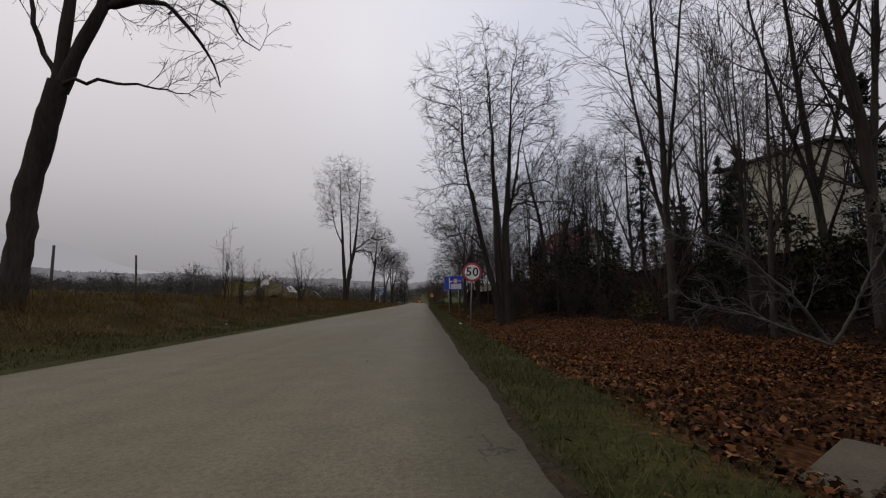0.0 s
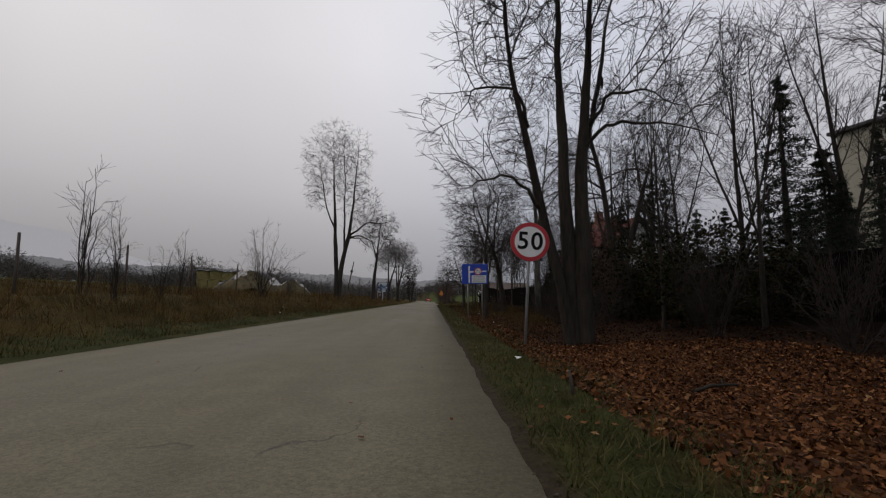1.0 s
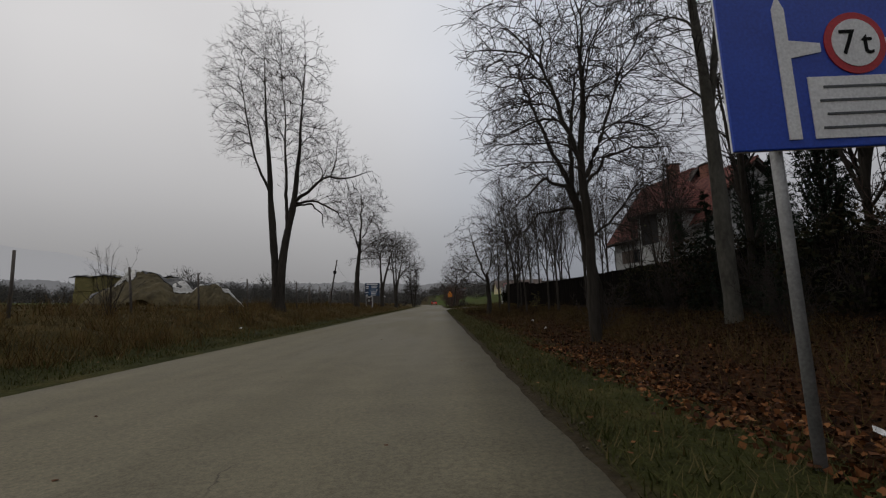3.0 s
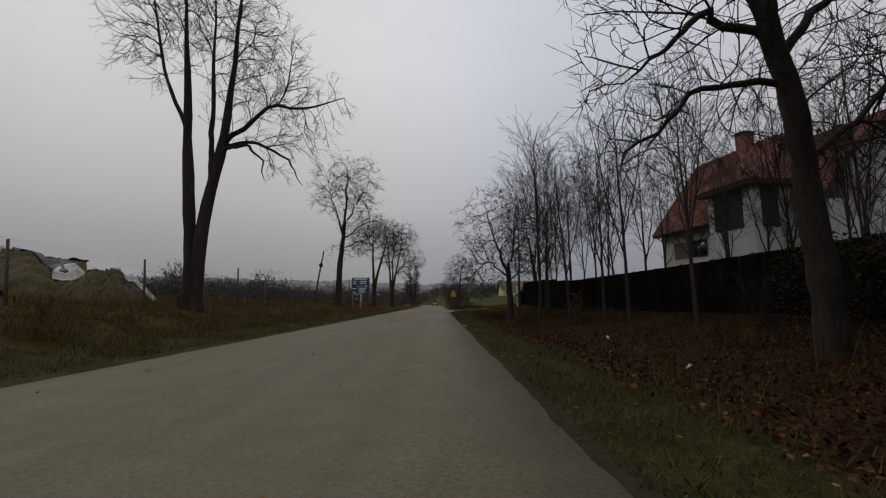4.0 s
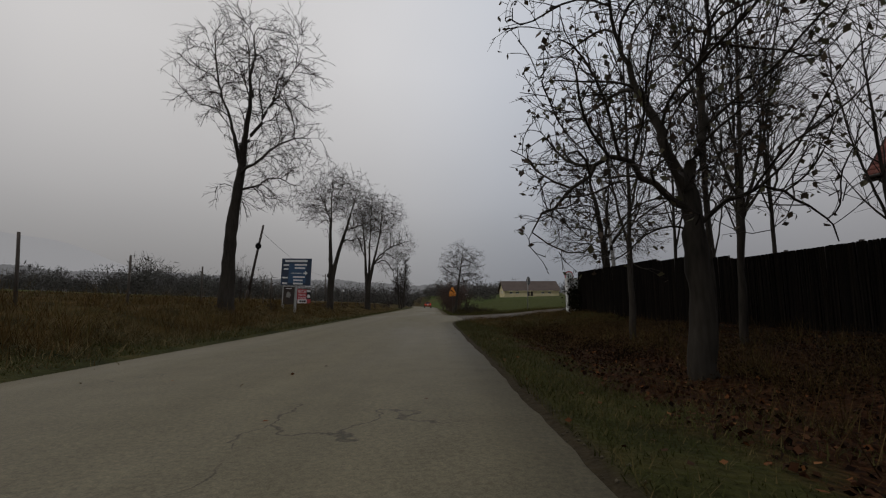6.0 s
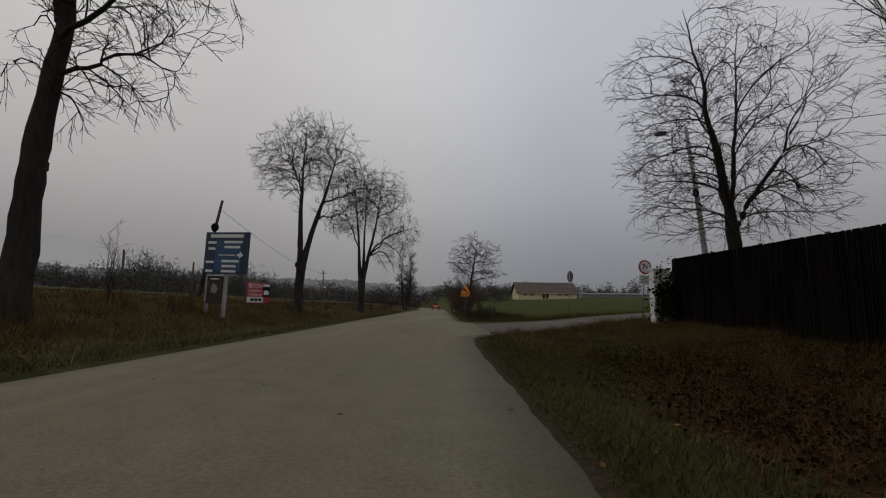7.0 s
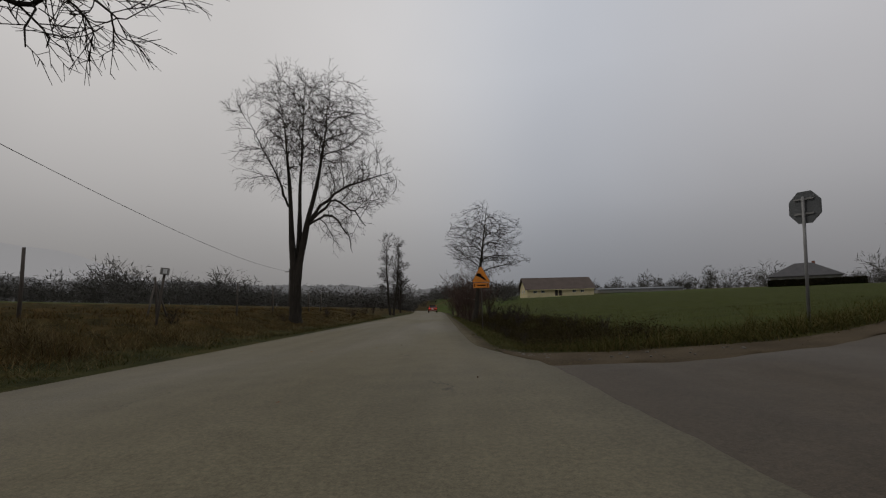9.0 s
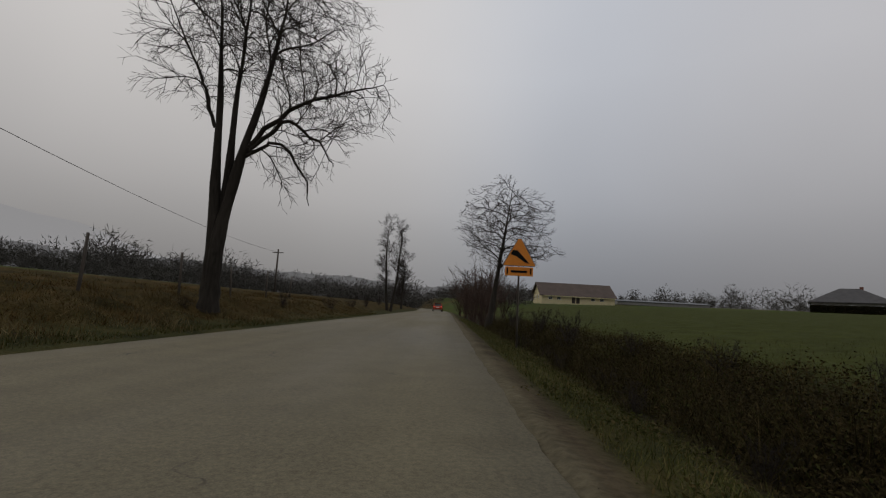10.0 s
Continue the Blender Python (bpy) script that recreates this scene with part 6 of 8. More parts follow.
bm0 = bale()
first_bale = bpy.data.meshes.new("straw_bale")
bm0.to_mesh(first_bale)
bm0.free()
first_bale.materials.append(HAY_YELLOW)
for lev in range(2):
    for k in range(5):
        x, y = -26.6 + 1.42 * k + .1 * lev, 66.0
        z = float(land(x, y)) + .5 + 1.13 * lev
        tagged(link("straw_bale", first_bale, None, m=pose(x, y, z, 0, rng.normal(0, 1.5), rng.normal(0, 3))), "square yellow straw bale in a stack", "straw bale", "stacked straw bales")


def heap_height(u, v, high, seed):
    """Height of a heap at u, v, which run from -1 to 1 across it."""
    d = np.sqrt(u ** 2 + v ** 2) * (1 + .10 * np.sin(3 * np.arctan2(v, u) + seed))
    lumps = 1 + .10 * np.sin(5.1 * u + seed) * np.cos(3.3 * v) + .06 * np.sin(13 * u + 7 * v) + .03 * np.sin(29 * u - 17 * v + seed)
    return high * np.clip(1 - d ** 1.7, 0, 1) ** .8 * lumps


def straw_heap(x0, y0, rx, ry, high, seed, sheets):
    u, v, q = lay(np.linspace(-1, 1, 110), np.linspace(-1, 1, 70))
    gx, gy = x0 + rx * u, y0 + ry * v
    wild = np.random.default_rng(int(10 * seed))
    body = heap_height(u, v, high, seed)
    gz = land(gx, gy) - .06 + body + np.clip(body, 0, .3) * wild.normal(0, .13, u.shape)
    gx, gy = gx + wild.normal(0, .02, u.shape), gy + wild.normal(0, .02, u.shape)
    tagged(link("straw_mound", mesh_of("straw_mound", np.stack([gx, gy, gz], -1), q), HAY), "brown mound of old straw under plastic sheets", "mound", "straw mounds on the bank")
    for ua, ub, va, vb, mat, label in sheets:
        a, b, q2 = lay(np.linspace(0, 1, 26), np.linspace(0, 1, 18))
        su = ua + (ub - ua) * a + .05 * np.sin(7 * b + 5 * a + seed) * (ub - ua) * 2
        sv = va + (vb - va) * b + .05 * np.sin(9 * a + seed)
        px_, py_ = x0 + rx * su, y0 + ry * sv
        pz_ = land(px_, py_) - .02 + heap_height(su, sv, high, seed) + .05 + .05 * np.sin(9 * a + 4 * b) * np.sin(6 * b) + .03 * np.sin(23 * a)
        ob = link("plastic_sheet", mesh_of("plastic_sheet", np.stack([px_, py_, pz_], -1), q2, smooth=True), mat)
        md = ob.modifiers.new("thickness", "SOLIDIFY")
        md.thickness = .02
        tagged(ob, label, "tarpaulin")


PALE, DARK = "creased white plastic sheet draped over the straw", "creased dark plastic sheet draped over the straw"
straw_heap(-14.6, 60.3, 2.2, 1.6, 1.3, 1.0, [(-.75, -.15, -.25, .5, TARP, PALE), (.05, .85, .0, .5, TARP, PALE)])
straw_heap(-19.0, 61.0, 4.1, 2.2, 2.1, 2.4, [(.45, .85, -.35, .3, TARP, PALE), (-.1, .5, -.12, .4, TARP_DARK, DARK), (-.42, -.12, -.42, .35, TARP, PALE), (-.85, -.45, -.3, .4, TARP_DARK, DARK)])
gx, gy, q = lay(np.linspace(-27.5, -20.2, 30), np.linspace(65.3, 66.7, 10))
gz = land(gx, np.full_like(gy, 66.0)) + 2.26 + .05 * np.sin(3 * gx) + .04 * np.sin(9 * gx + 5 * gy) - .25 * np.clip(np.abs(gy - 66) - .5, 0, 1)
ob = link("plastic_sheet", mesh_of("plastic_sheet", np.stack([gx, gy, gz], -1), q, smooth=True), TARP_DARK)
md = ob.modifiers.new("thickness", "SOLIDIFY")
md.thickness = .06
tagged(ob, "dark plastic sheet on top of the stacked bales", "tarpaulin")

# ---- litter, stones, slab ----
a = stand(2.45, 2.75, 0)
bm = bm_box(1.25, .34, .12, (0, 0, -.07), .03)
for v in bm.verts:
    v.co += Vector((noise.noise(v.co * 3) * .05, noise.noise(v.co * 3 + Vector((5, 0, 0))) * .05, 0))
tagged(part("concrete_slab", bm, GRAVEL, m=pose(a[0], a[1], a[2] + .05, 3, 2, 38)), "broken pale concrete slab in the leaf litter", "slab")
rng = np.random.default_rng(51)
for k in range(52):
    x, y = (rng.uniform(1.0, 4.5), 0) if k < 26 else (rng.normal(1.5, .25), 0) if k > 39 else (rng.uniform(1.0, 3.6), -1)
    y = float(side_far(x)) + rng.uniform(.05, .9) if y == 0 else float(side_near(x)) + rng.uniform(-.5, .3)
    bm = bmesh.new()
    bmesh.ops.create_icosphere(bm, subdivisions=1, radius=rng.uniform(.012, .034))
    for v in bm.verts:
        v.co = Vector((v.co.x * 1.3, v.co.y, v.co.z * .6)) * (1 + .25 * noise.noise(v.co * 30 + Vector((k, 0, 0))))
    tagged(part("stone", bm, STONE, m=pose(x, y, max(float(land(x, y)), float(side_top(x, y)) - .06) + .015, 0, 0, 40 * k)), "small pale stone on the gritty shoulder", "stone", "stones at the junction")
for k, (x, y) in enumerate(((-6.9, 32.2), (-7.2, 33.6), (-7.0, 46.4), (2.7, 29.5), (3.6, 47.2), (-6.6, 16.2), (4.2, 52.5), (3.0, 33.5), (1.25, 17.2))):
    bm = bm_box(.09, .06, .02, (0, 0, 0), .004)
    for v in bm.verts:
        v.co.z += .05 * noise.noise(v.co * 14 + Vector((k, 0, 0)))
    tagged(part("litter_scrap", bm, WHITE, m=pose(x, y, float(land(x, y)) + .04, 20, 10, 50 * k)), "crumpled white scrap of litter in the grass", "litter", "litter on the verges")

# peeled forked stick at the road's edge, a stub and a fallen branch in the leaves
ob = thing("peeled_stick", pose(.56, 56.62, .02, 0, 0, -72) @ Matrix.Scale(.42, 4), "pale peeled forked stick lying on the verge", "stick")
part("stem", bm_tube([(-.3, 0, 0), (-.1, .02, .03), (.12, -.01, .02), (.3, .03, .0)], [.012, .014, .011, .006], 7), WHITE, ob)
part("fork", bm_tube([(-.08, .02, .03), (.05, .1, .05), (.16, .16, .02)], [.01, .008, .004], 6), WHITE, ob)
a = stand(1.35, 14.85, .1)
ob = thing("short_stake", pose(*a, 4, -6, 0), "short dark broken stake at the edge of the leaves", "stake")
part("stake", bm_tube([(0, 0, 0), (.01, 0, .15), (0, .01, .32)], [.022, .02, .012], 8), WOOD_DARK, ob)
a = stand(3.6, 16.2, -.03)
ob = thing("fallen_branch", pose(*a, 0, 0, 24) @ Matrix.Scale(.6, 4), "dark fallen branch lying in the leaves", "branch")
part("stem", bm_tube([(-.9, 0, .02), (-.3, .06, .08), (.3, -.02, .07), (.9, .08, .02)], [.035, .035, .028, .012], 8), BARK, ob)
part("side_branch", bm_tube([(.0, .02, .08), (.3, .25, .14), (.55, .5, .05)], [.018, .014, .006], 6), BARK, ob)


# ---- dark brushwood fence and white gate wall ----
def fence_x(y):
    return float(np.interp(y, [-10, 20, 50, 85.7], [12.4, 11.6, 10.2, 7.8]))


rng = np.random.default_rng(61)


def brush_panel(w, h):
    """A mat of upright sticks on two rails."""
    n_st = 60
    x = np.linspace(-w / 2, w / 2, n_st) + rng.normal(0, .008, n_st)
    lean = rng.normal(0, .012, n_st)
    top = h + rng.normal(0, .004, n_st)
    P = np.stack([np.stack([x, rng.normal(0, .012, n_st), np.zeros(n_st)], -1), np.stack([x + lean, rng.normal(0, .012, n_st), top], -1)], 1)
    v, q = tubes(P, np.full((n_st, 2), .021), 5)
    return mesh_of("brush_panel", v, q)


FENCE_TOP = ([50, 60, 73, 77.5, 86], [2.25, 2.15, 2.15, 2.55, 2.6])
PANELS = [brush_panel(2.06, 2.15) for _ in range(3)]
for me in PANELS:
    me.materials.append(BRUSH)
fence = thing("brushwood_fence", pose(0, 0, 0), "tall dark brushwood fence along the garden", "fence")
edges = np.arange(85.6, -8, -2.04)
for k, (ya, yb) in enumerate(zip(edges, edges[1:])):
    xa, xb = fence_x(ya), fence_x(yb)
    ym, xm = (ya + yb) / 2, (xa + xb) / 2
    zb = float(land(xm, ym)) - .05
    ang = math.degrees(math.atan2(ya - yb, xa - xb))
    tall = Matrix.Diagonal((1, 1, (float(np.interp(ym, *FENCE_TOP)) - zb) / 2.15, 1))
    link("panel", PANELS[k % 3], None, fence, m=pose(xm, ym, zb, 0, 0, ang) @ tall)["kind"] = "stuff"
    link("backing", mesh_of("backing", [(-1.03, .05, 0), (1.03, .05, 0), (1.03, .05, 2.14), (-1.03, .05, 2.14), (-1.03, .03, 0), (1.03, .03, 0), (1.03, .03, 2.14), (-1.03, .03, 2.14)],
                             [(0, 1, 2, 3), (7, 6, 5, 4), (3, 2, 6, 7), (0, 4, 5, 1), (0, 3, 7, 4), (1, 5, 6, 2)]), WOOD_DARK, fence, m=pose(xm, ym, zb, 0, 0, ang + 180) @ tall)
    part("post", bm_tube([(0, 0, -.2), (0, 0, 2.2)], .05, 8), WOOD_DARK, fence, m=pose(xa + .1, ya, zb) @ tall)
z0 = float(land(7.6, 86.2))
ob = thing("gate_wall", pose(7.6, 86.2, z0, 0, 0, 12), "white plastered end wall beside the garden gate", "wall")
part("wall", bm_box(.66, .28, 2.05, (0, 0, -.15), .015), PLASTER, ob)
part("coping", bm_box(.72, .34, .06, (0, 0, 1.9), .01), PLASTER, ob)
rr = np.random.default_rng(62)
lv, lt = cards(rr, rr.normal(size=(1800, 3)) * np.array([.24, .2, .5]) + np.array([0, 0, .8]), .06)
ob = thing("climbing_plant", pose(7.62, 85.6, z0), "dark climbing plant at the end of the fence", "plant")
link("foliage", mesh_of("foliage", lv, tris=lt), IVY, ob)["kind"] = "stuff"
part("stem", bm_tube([(0, 0, -.1), (.05, 0, .7), (0, .03, 1.4)], [.02, .015, .008], 6), TWIG, ob)


# ---- houses ----
def tiled(corner, along, up, n_a, n_u, name, parent, mat=None, clip=None, hip=0.0):
    """A roof slope of single overlapping tiles from its eave corner."""
    c, a, u = Vector(corner), Vector(along), Vector(up)
    nrm = a.cross(u).normalized()
    if nrm.z < 0:
        nrm = -nrm
    vs, qs = [], []
    da, du = a / n_a, u / n_u
    for j in range(n_u):
        for i in range(n_a):
            mid = (i + .5) / n_a
            if hip and mid < hip * (j + .5) / n_u:
                continue
            if clip and clip(mid, (j + .5) / n_u):
                continue
            o = c + da * i + du * j
            base = len(vs)
            for f, lift in ((0, .012), (.3, .05), (.62, .05), (.98, .012)):
                vs.append(o + da * f + nrm * (lift + .035))
                vs.append(o + da * f + du * 1.12 + nrm * (lift + .004))
            for f, lift in ((0, .012), (.3, .05), (.62, .05), (.98, .012)):
                vs.append(o + da * f + nrm * lift)
            qs += [(base + 2 * k, base + 2 * k + 2, base + 2 * k + 3, base + 2 * k + 1) for k in range(3)]
            qs += [(base + 8 + k, base + 9 + k, base + 2 * k + 2, base + 2 * k) for k in range(3)]
    ob = link(name, mesh_of(name, [tuple(v) for v in vs], qs), mat or TILES, parent)
    ob["kind"] = "stuff"
    return ob


def slab(pts, thick, mat, name, parent, label=""):
    """A flat plate from four or more corners, thickened downward."""
    bm = bmesh.new()
    top = [bm.verts.new(p) for p in pts]
    bot = [bm.verts.new((p[0], p[1], p[2] - thick)) for p in pts]
    bm.faces.new(top)
    bm.faces.new(bot[::-1])
    for i in range(len(pts)):
        j = (i + 1) % len(pts)
        bm.faces.new((top[i], bot[i], bot[j], top[j]))
    bmesh.ops.recalc_face_normals(bm, faces=bm.faces)
    return part(name, bm, mat, parent, label)


def window(parent, at, w, h, yaw, mat=None, sash=2, frame_mat=None):
    """A window set in a wall whose face looks along -y after yaw."""
    ob = link("window", mesh_of("window", [(-w / 2, .0, 0), (w / 2, .0, 0), (w / 2, .0, h), (-w / 2, .0, h), (-w / 2, .03, 0), (w / 2, .03, 0), (w / 2, .03, h), (-w / 2, .03, h)],
                                [(0, 1, 2, 3), (7, 6, 5, 4), (3, 2, 6, 7), (0, 4, 5, 1), (0, 3, 7, 4), (1, 5, 6, 2)]), mat or HOUSE_GLASS, parent, m=pose(*at, 0, 0, yaw))
    for k in range(sash + 1):
        part("frame_bar", bm_box(.06, .06, h, (-w / 2 + w * k / sash, -.01, 0)), frame_mat or WHITE, ob)
    for dz in (-.03, h - .03):
        part("frame_bar", bm_box(w + .06, .06, .06, (0, -.01, dz)), frame_mat or WHITE, ob)
    return ob


house = thing("red_roofed_house", pose(17.06, 77.38, 0, 0, 0, 9.6), "unfinished white house with a steep red tiled roof", "house")
zg = .3
part("wall", bm_box(7.8, 13.7, 5.5, (4.5, -7.2, zg), .02), PLASTER_OLD, house, "white plaster walls")
part("gable_wall", bm_prism([(.6, 5.7), (8.4, 5.7), (4.5, 11.0)], .3, (0, -.5, 0)), PLASTER_OLD, house)
part("roof_timber", bm_prism([(0, 5.74), (.2, 5.74), (4.5, 11.3), (8.8, 5.74), (9.0, 5.74), (4.5, 11.5)], 8.4, (0, -4.1, 0)), WOOD_DARK, house)
tiled((0, .1, 5.80), (0, -8.6, 0), (4.5, 0, 5.76), 28, 25, "roof_tiles", house, clip=lambda a, b: a > 1 - .1 * b)
tiled((0, -8.5, 5.80), (0, -5.7, 0), (2.0, 0, 2.56), 19, 11, "roof_tiles", house)
tiled((9.0, -8.5, 5.80), (0, 8.6, 0), (-4.5, 0, 5.76), 28, 25, "roof_tiles", house)
slab([(1.9, -8.55, 8.2), (7.1, -8.55, 8.2), (4.5, -7.7, 11.5)], .1, TILES, "hip_roof", house)
part("ridge", bm_tube([(4.5, .1, 11.62), (4.5, -7.7, 11.62)], .1, 8), TILES, house)
for dx in (0, 9.0):
    part("barge_board", bm_tube([(dx, .13, 5.76), (4.5, .13, 11.56)], .09, 4), WOOD_DARK, house)
part("gutter", bm_tube([(-.08, .05, 5.76), (-.08, -8.3, 5.76)], .06, 8), WOOD_DARK, house)
part("downpipe", bm_tube([(-.05, -.3, 5.72), (.5, -.45, 5.2), (.53, -.45, .4)], .045, 8), WOOD_DARK, house)
part("eave_board", bm_box(.03, 8.4, .2, (.03, -4.1, 5.56)), WOOD_DARK, house)
part("upper_wall", bm_box(4.2, 5.7, 2.7, (4.4, -11.2, 5.6), .02), PLASTER_OLD, house, "white upper storey wall")
part("upper_gable", bm_prism([(2.3, 8.2), (6.5, 8.2), (4.3, 10.1)], .3, (0, -13.9, 0)), PLASTER_OLD, house)
part("roof_timber", bm_prism([(1.9, 8.22), (2.1, 8.22), (4.3, 10.2), (6.5, 8.22), (6.7, 8.22), (4.3, 10.4)], 6.2, (0, -11.5, 0)), WOOD_DARK, house)
tiled((1.9, -8.4, 8.28), (0, -6.25, 0), (2.4, 0, 2.18), 20, 11, "roof_tiles", house)
tiled((6.7, -14.65, 8.28), (0, 6.25, 0), (-2.4, 0, 2.18), 20, 11, "roof_tiles", house)
part("ridge", bm_tube([(4.3, -8.2, 10.52), (4.3, -14.65, 10.52)], .1, 8), TILES, house)
bay = part("bay", bm_box(3.9, 3.4, 6.75, (-.15, -10.4, zg), .02), PLASTER_OLD, house, "projecting white bay")
# flat near-black panels stand for the unshown dark depth of the openings
part("opening", bm_box(.06, 2.15, 2.3, (-2.115, -10.3, 4.7)), DARK_IN, bay, "opening with a dark panel for its unlit inside")
part("opening", bm_box(1.05, .06, 2.4, (-1.05, -12.115, 4.6)), DARK_IN, bay, "opening with a dark panel for its unlit inside")
part("bare_wall", bm_box(2.2, .05, 2.4, (.68, -12.11, 4.6)), CONCRETE, bay, "grey unplastered wall")
west, near_, east, apex = (-2.6, -8.2, 7.1), (-2.6, -12.6, 7.1), (2.2, -12.6, 7.1), (2.4, -9.6, 10.0)
slab([west, near_, east, (2.2, -8.2, 7.1)], .16, WOOD_DARK, "soffit", bay, "dark overhanging eaves")
for tri_ in ((west, near_, apex), (near_, east, apex), (west, apex, (2.3, -8.2, 8.9))):
    slab([(p[0], p[1], p[2] + .03) for p in tri_], .08, TILES, "bay_roof", bay)
tiled((-2.65, -8.2, 7.14), (0, -4.4, 0), (5.05, 0, 2.9), 15, 18, "roof_tiles", bay, clip=lambda a, b: a < .32 * b or a > 1 - .68 * b)
tiled((-2.6, -12.65, 7.14), (4.8, 0, 0), (0, 3.05, 2.9), 16, 13, "roof_tiles", bay, clip=lambda a, b: a < 1.02 * b)
window(house, (.57, -4.4, 3.75), 1.4, 1.15, -90, HOUSE_GLASS, 2, WOOD_DARK)
part("board_panel", bm_box(.04, 2.0, 1.2, (.575, -2.65, 3.75)), ROOF_BROWN, house, "brown boarded panel")
for x, y, zt, w in ((4.5, -5.0, 12.75, .85), (4.4, -9.4, 11.5, .8)):
    ch = part("chimney", bm_box(w, w, zt - 9.4, (x, y, 9.4), .02), BRICK, house, "red brick chimney")
    part("chimney_cap", bm_box(w + .18, w + .18, .14, (x, y, zt - .12), .02), WOOD_DARK, ch)

# pale house behind the wood
big_house = thing("beige_house", pose(28.1, 31.0, .9, 0, 0, 13.7), "tall pale beige flat-roofed house behind the trees", "house")
part("wall", bm_box(12.0, 8.8, 11.0, (6.0, 4.4, -.3), .03), PLASTER_BEIGE, big_house)
part("roof", bm_box(12.7, 9.5, .22, (6.0, 4.4, 10.72), .03), ROOF_DARK, big_house, "flat dark roof edge")
part("gutter", bm_tube([(-.4, -.42, 10.68), (12.4, -.42, 10.68)], .07, 8), GALV, big_house)
ch = part("chimney", bm_box(.7, .9, 1.1, (1.6, 5.2, 10.9), .02), CONCRETE, big_house)
part("chimney_cap", bm_box(.86, 1.06, .1, (1.6, 5.2, 11.95), .02), ROOF_DARK, ch)
for zz in (1.6, 4.6, 7.6):
    for dx in (2.2, 5.6, 9.0):
        window(big_house, (dx, -.03, zz), 1.2, 1.4, 0)
    window(big_house, (-.03, 6.4, zz), .9, 1.3, -90)

# long barn beyond the field
barn = thing("farm_building", pose(22.3, 212, 3.35, 0, 0, 4), "long low cream farm building with a brown roof", "building")
part("wall", bm_box(18.0, 8.0, 2.4, (9.4, 4.0, -.4), .03), CREAM, barn)
part("gable_wall", bm_prism([(-4.0, 2.0), (4.0, 2.0), (0, 5.0)], .3, (0, 0, 0)), CREAM, barn, m=pose(.55, 4.0, 0, 0, 0, 90))
slab([(-.2, -.6, 1.75), (18.8, -.6, 1.75), (18.8, 4.0, 5.0), (-.2, 4.0, 5.0)], .18, ROOF_BROWN, "roof", barn)
slab([(18.8, 8.6, 1.75), (-.2, 8.6, 1.75), (-.2, 4.0, 5.0), (18.8, 4.0, 5.0)], .18, ROOF_BROWN, "roof", barn)
part("fascia", bm_box(17.6, .1, .22, (9.6, -.55, 1.45)), CREAM, barn)
for dx in (8.2, 9.3):
    part("door", bm_box(.8, .06, 1.6, (dx, -.03, 0)), WOOD_DARK, barn)
for dx in (2.5, 4.6, 13.0, 15.2):
    window(barn, (dx, -.02, .8), .9, .6, 0)
for dx in (-1.2, 1.2):
    window(barn, (.36, 4 + dx, .9), .6, .9, -90)
z0 = float(land(60, 232))
ob = thing("long_shed", pose(48, 232, z0 + .4), "long low pale greenhouse roof far across the field", "shed")
part("wall", bm_box(26, 4, 1.0, (13, 2, -.3)), CONCRETE, ob)
slab([(-.3, -.3, .7), (26.3, -.3, .7), (26.3, 4.3, 1.2), (-.3, 4.3, 1.2)], .12, SIGN_BACK, "roof", ob)


def hip_house(at, yaw, w, d, h, rh, label, wall, roof):
    ob = thing("house", pose(*at, 0, 0, yaw), label, "house")
    part("wall", bm_box(w, d, h, (0, 0, -.4), .03), wall, ob)
    e, r = .6, (w - d) / 2 + .3
    z = h - .45
    A, B, C, D = (-w / 2 - e, -d / 2 - e, z), (w / 2 + e, -d / 2 - e, z), (w / 2 + e, d / 2 + e, z), (-w / 2 - e, d / 2 + e, z)
    R1, R2 = (-max(r, .3), 0, z + rh), (max(r, .3), 0, z + rh)
    for pts in ((A, B, R2, R1), (C, D, R1, R2), (D, A, R1), (B, C, R2)):
        slab(pts, .15, roof, "roof", ob)
    part("chimney", bm_box(.7, .7, 1.3, (w * .15, .4, z + rh - .9)), BRICK, ob)
    for dx in np.linspace(-w * .33, w * .33, 3):
        window(ob, (dx, -d / 2 - .03, .7), 1.2, 1.2, 0)
    return ob


hip_house((92.2, 207, float(land(92, 207)) - .3), -38, 14, 11, 3.0, 3.4, "single-storey house with a dark hipped roof", CONCRETE, ROOF_DARK)
hip_house((52, 128, float(land(52, 128)) + .1), -40, 9.5, 8, 2.9, 3.2, "house with a steep dark roof and dormers", PLASTER_OLD, ROOF_DARK)
hip_house((60, 330, float(land(60, 330))), -10, 12, 9, 3.2, 3, "far house with a pale gable", PLASTER, ROOF_BROWN)
hip_house((12, 262, float(land(12, 262))), 0, 6, 5, 2.4, 1.6, "small white outbuilding beyond the field", PLASTER, ROOF_DARK)
hedge_v, hedge_t = cards(np.random.default_rng(63), np.random.default_rng(64).uniform([-9, -.6, 0], [9, .6, 1.7], (15000, 3)), .13)
ob = thing("garden_hedge", pose(86, 196, float(land(86, 196)), 0, 0, -38), "dark clipped hedge before the house", "hedge")
link("foliage", mesh_of("foliage", hedge_v, tris=hedge_t), IVY, ob)
ob = thing("garden_hedge", pose(44, 120, float(land(44, 120)), 0, 0, -40), "dark clipped hedge before the house", "hedge")
link("foliage", mesh_of("foliage_low", hedge_v * np.array([1, 1, .7]), tris=hedge_t), IVY, ob)

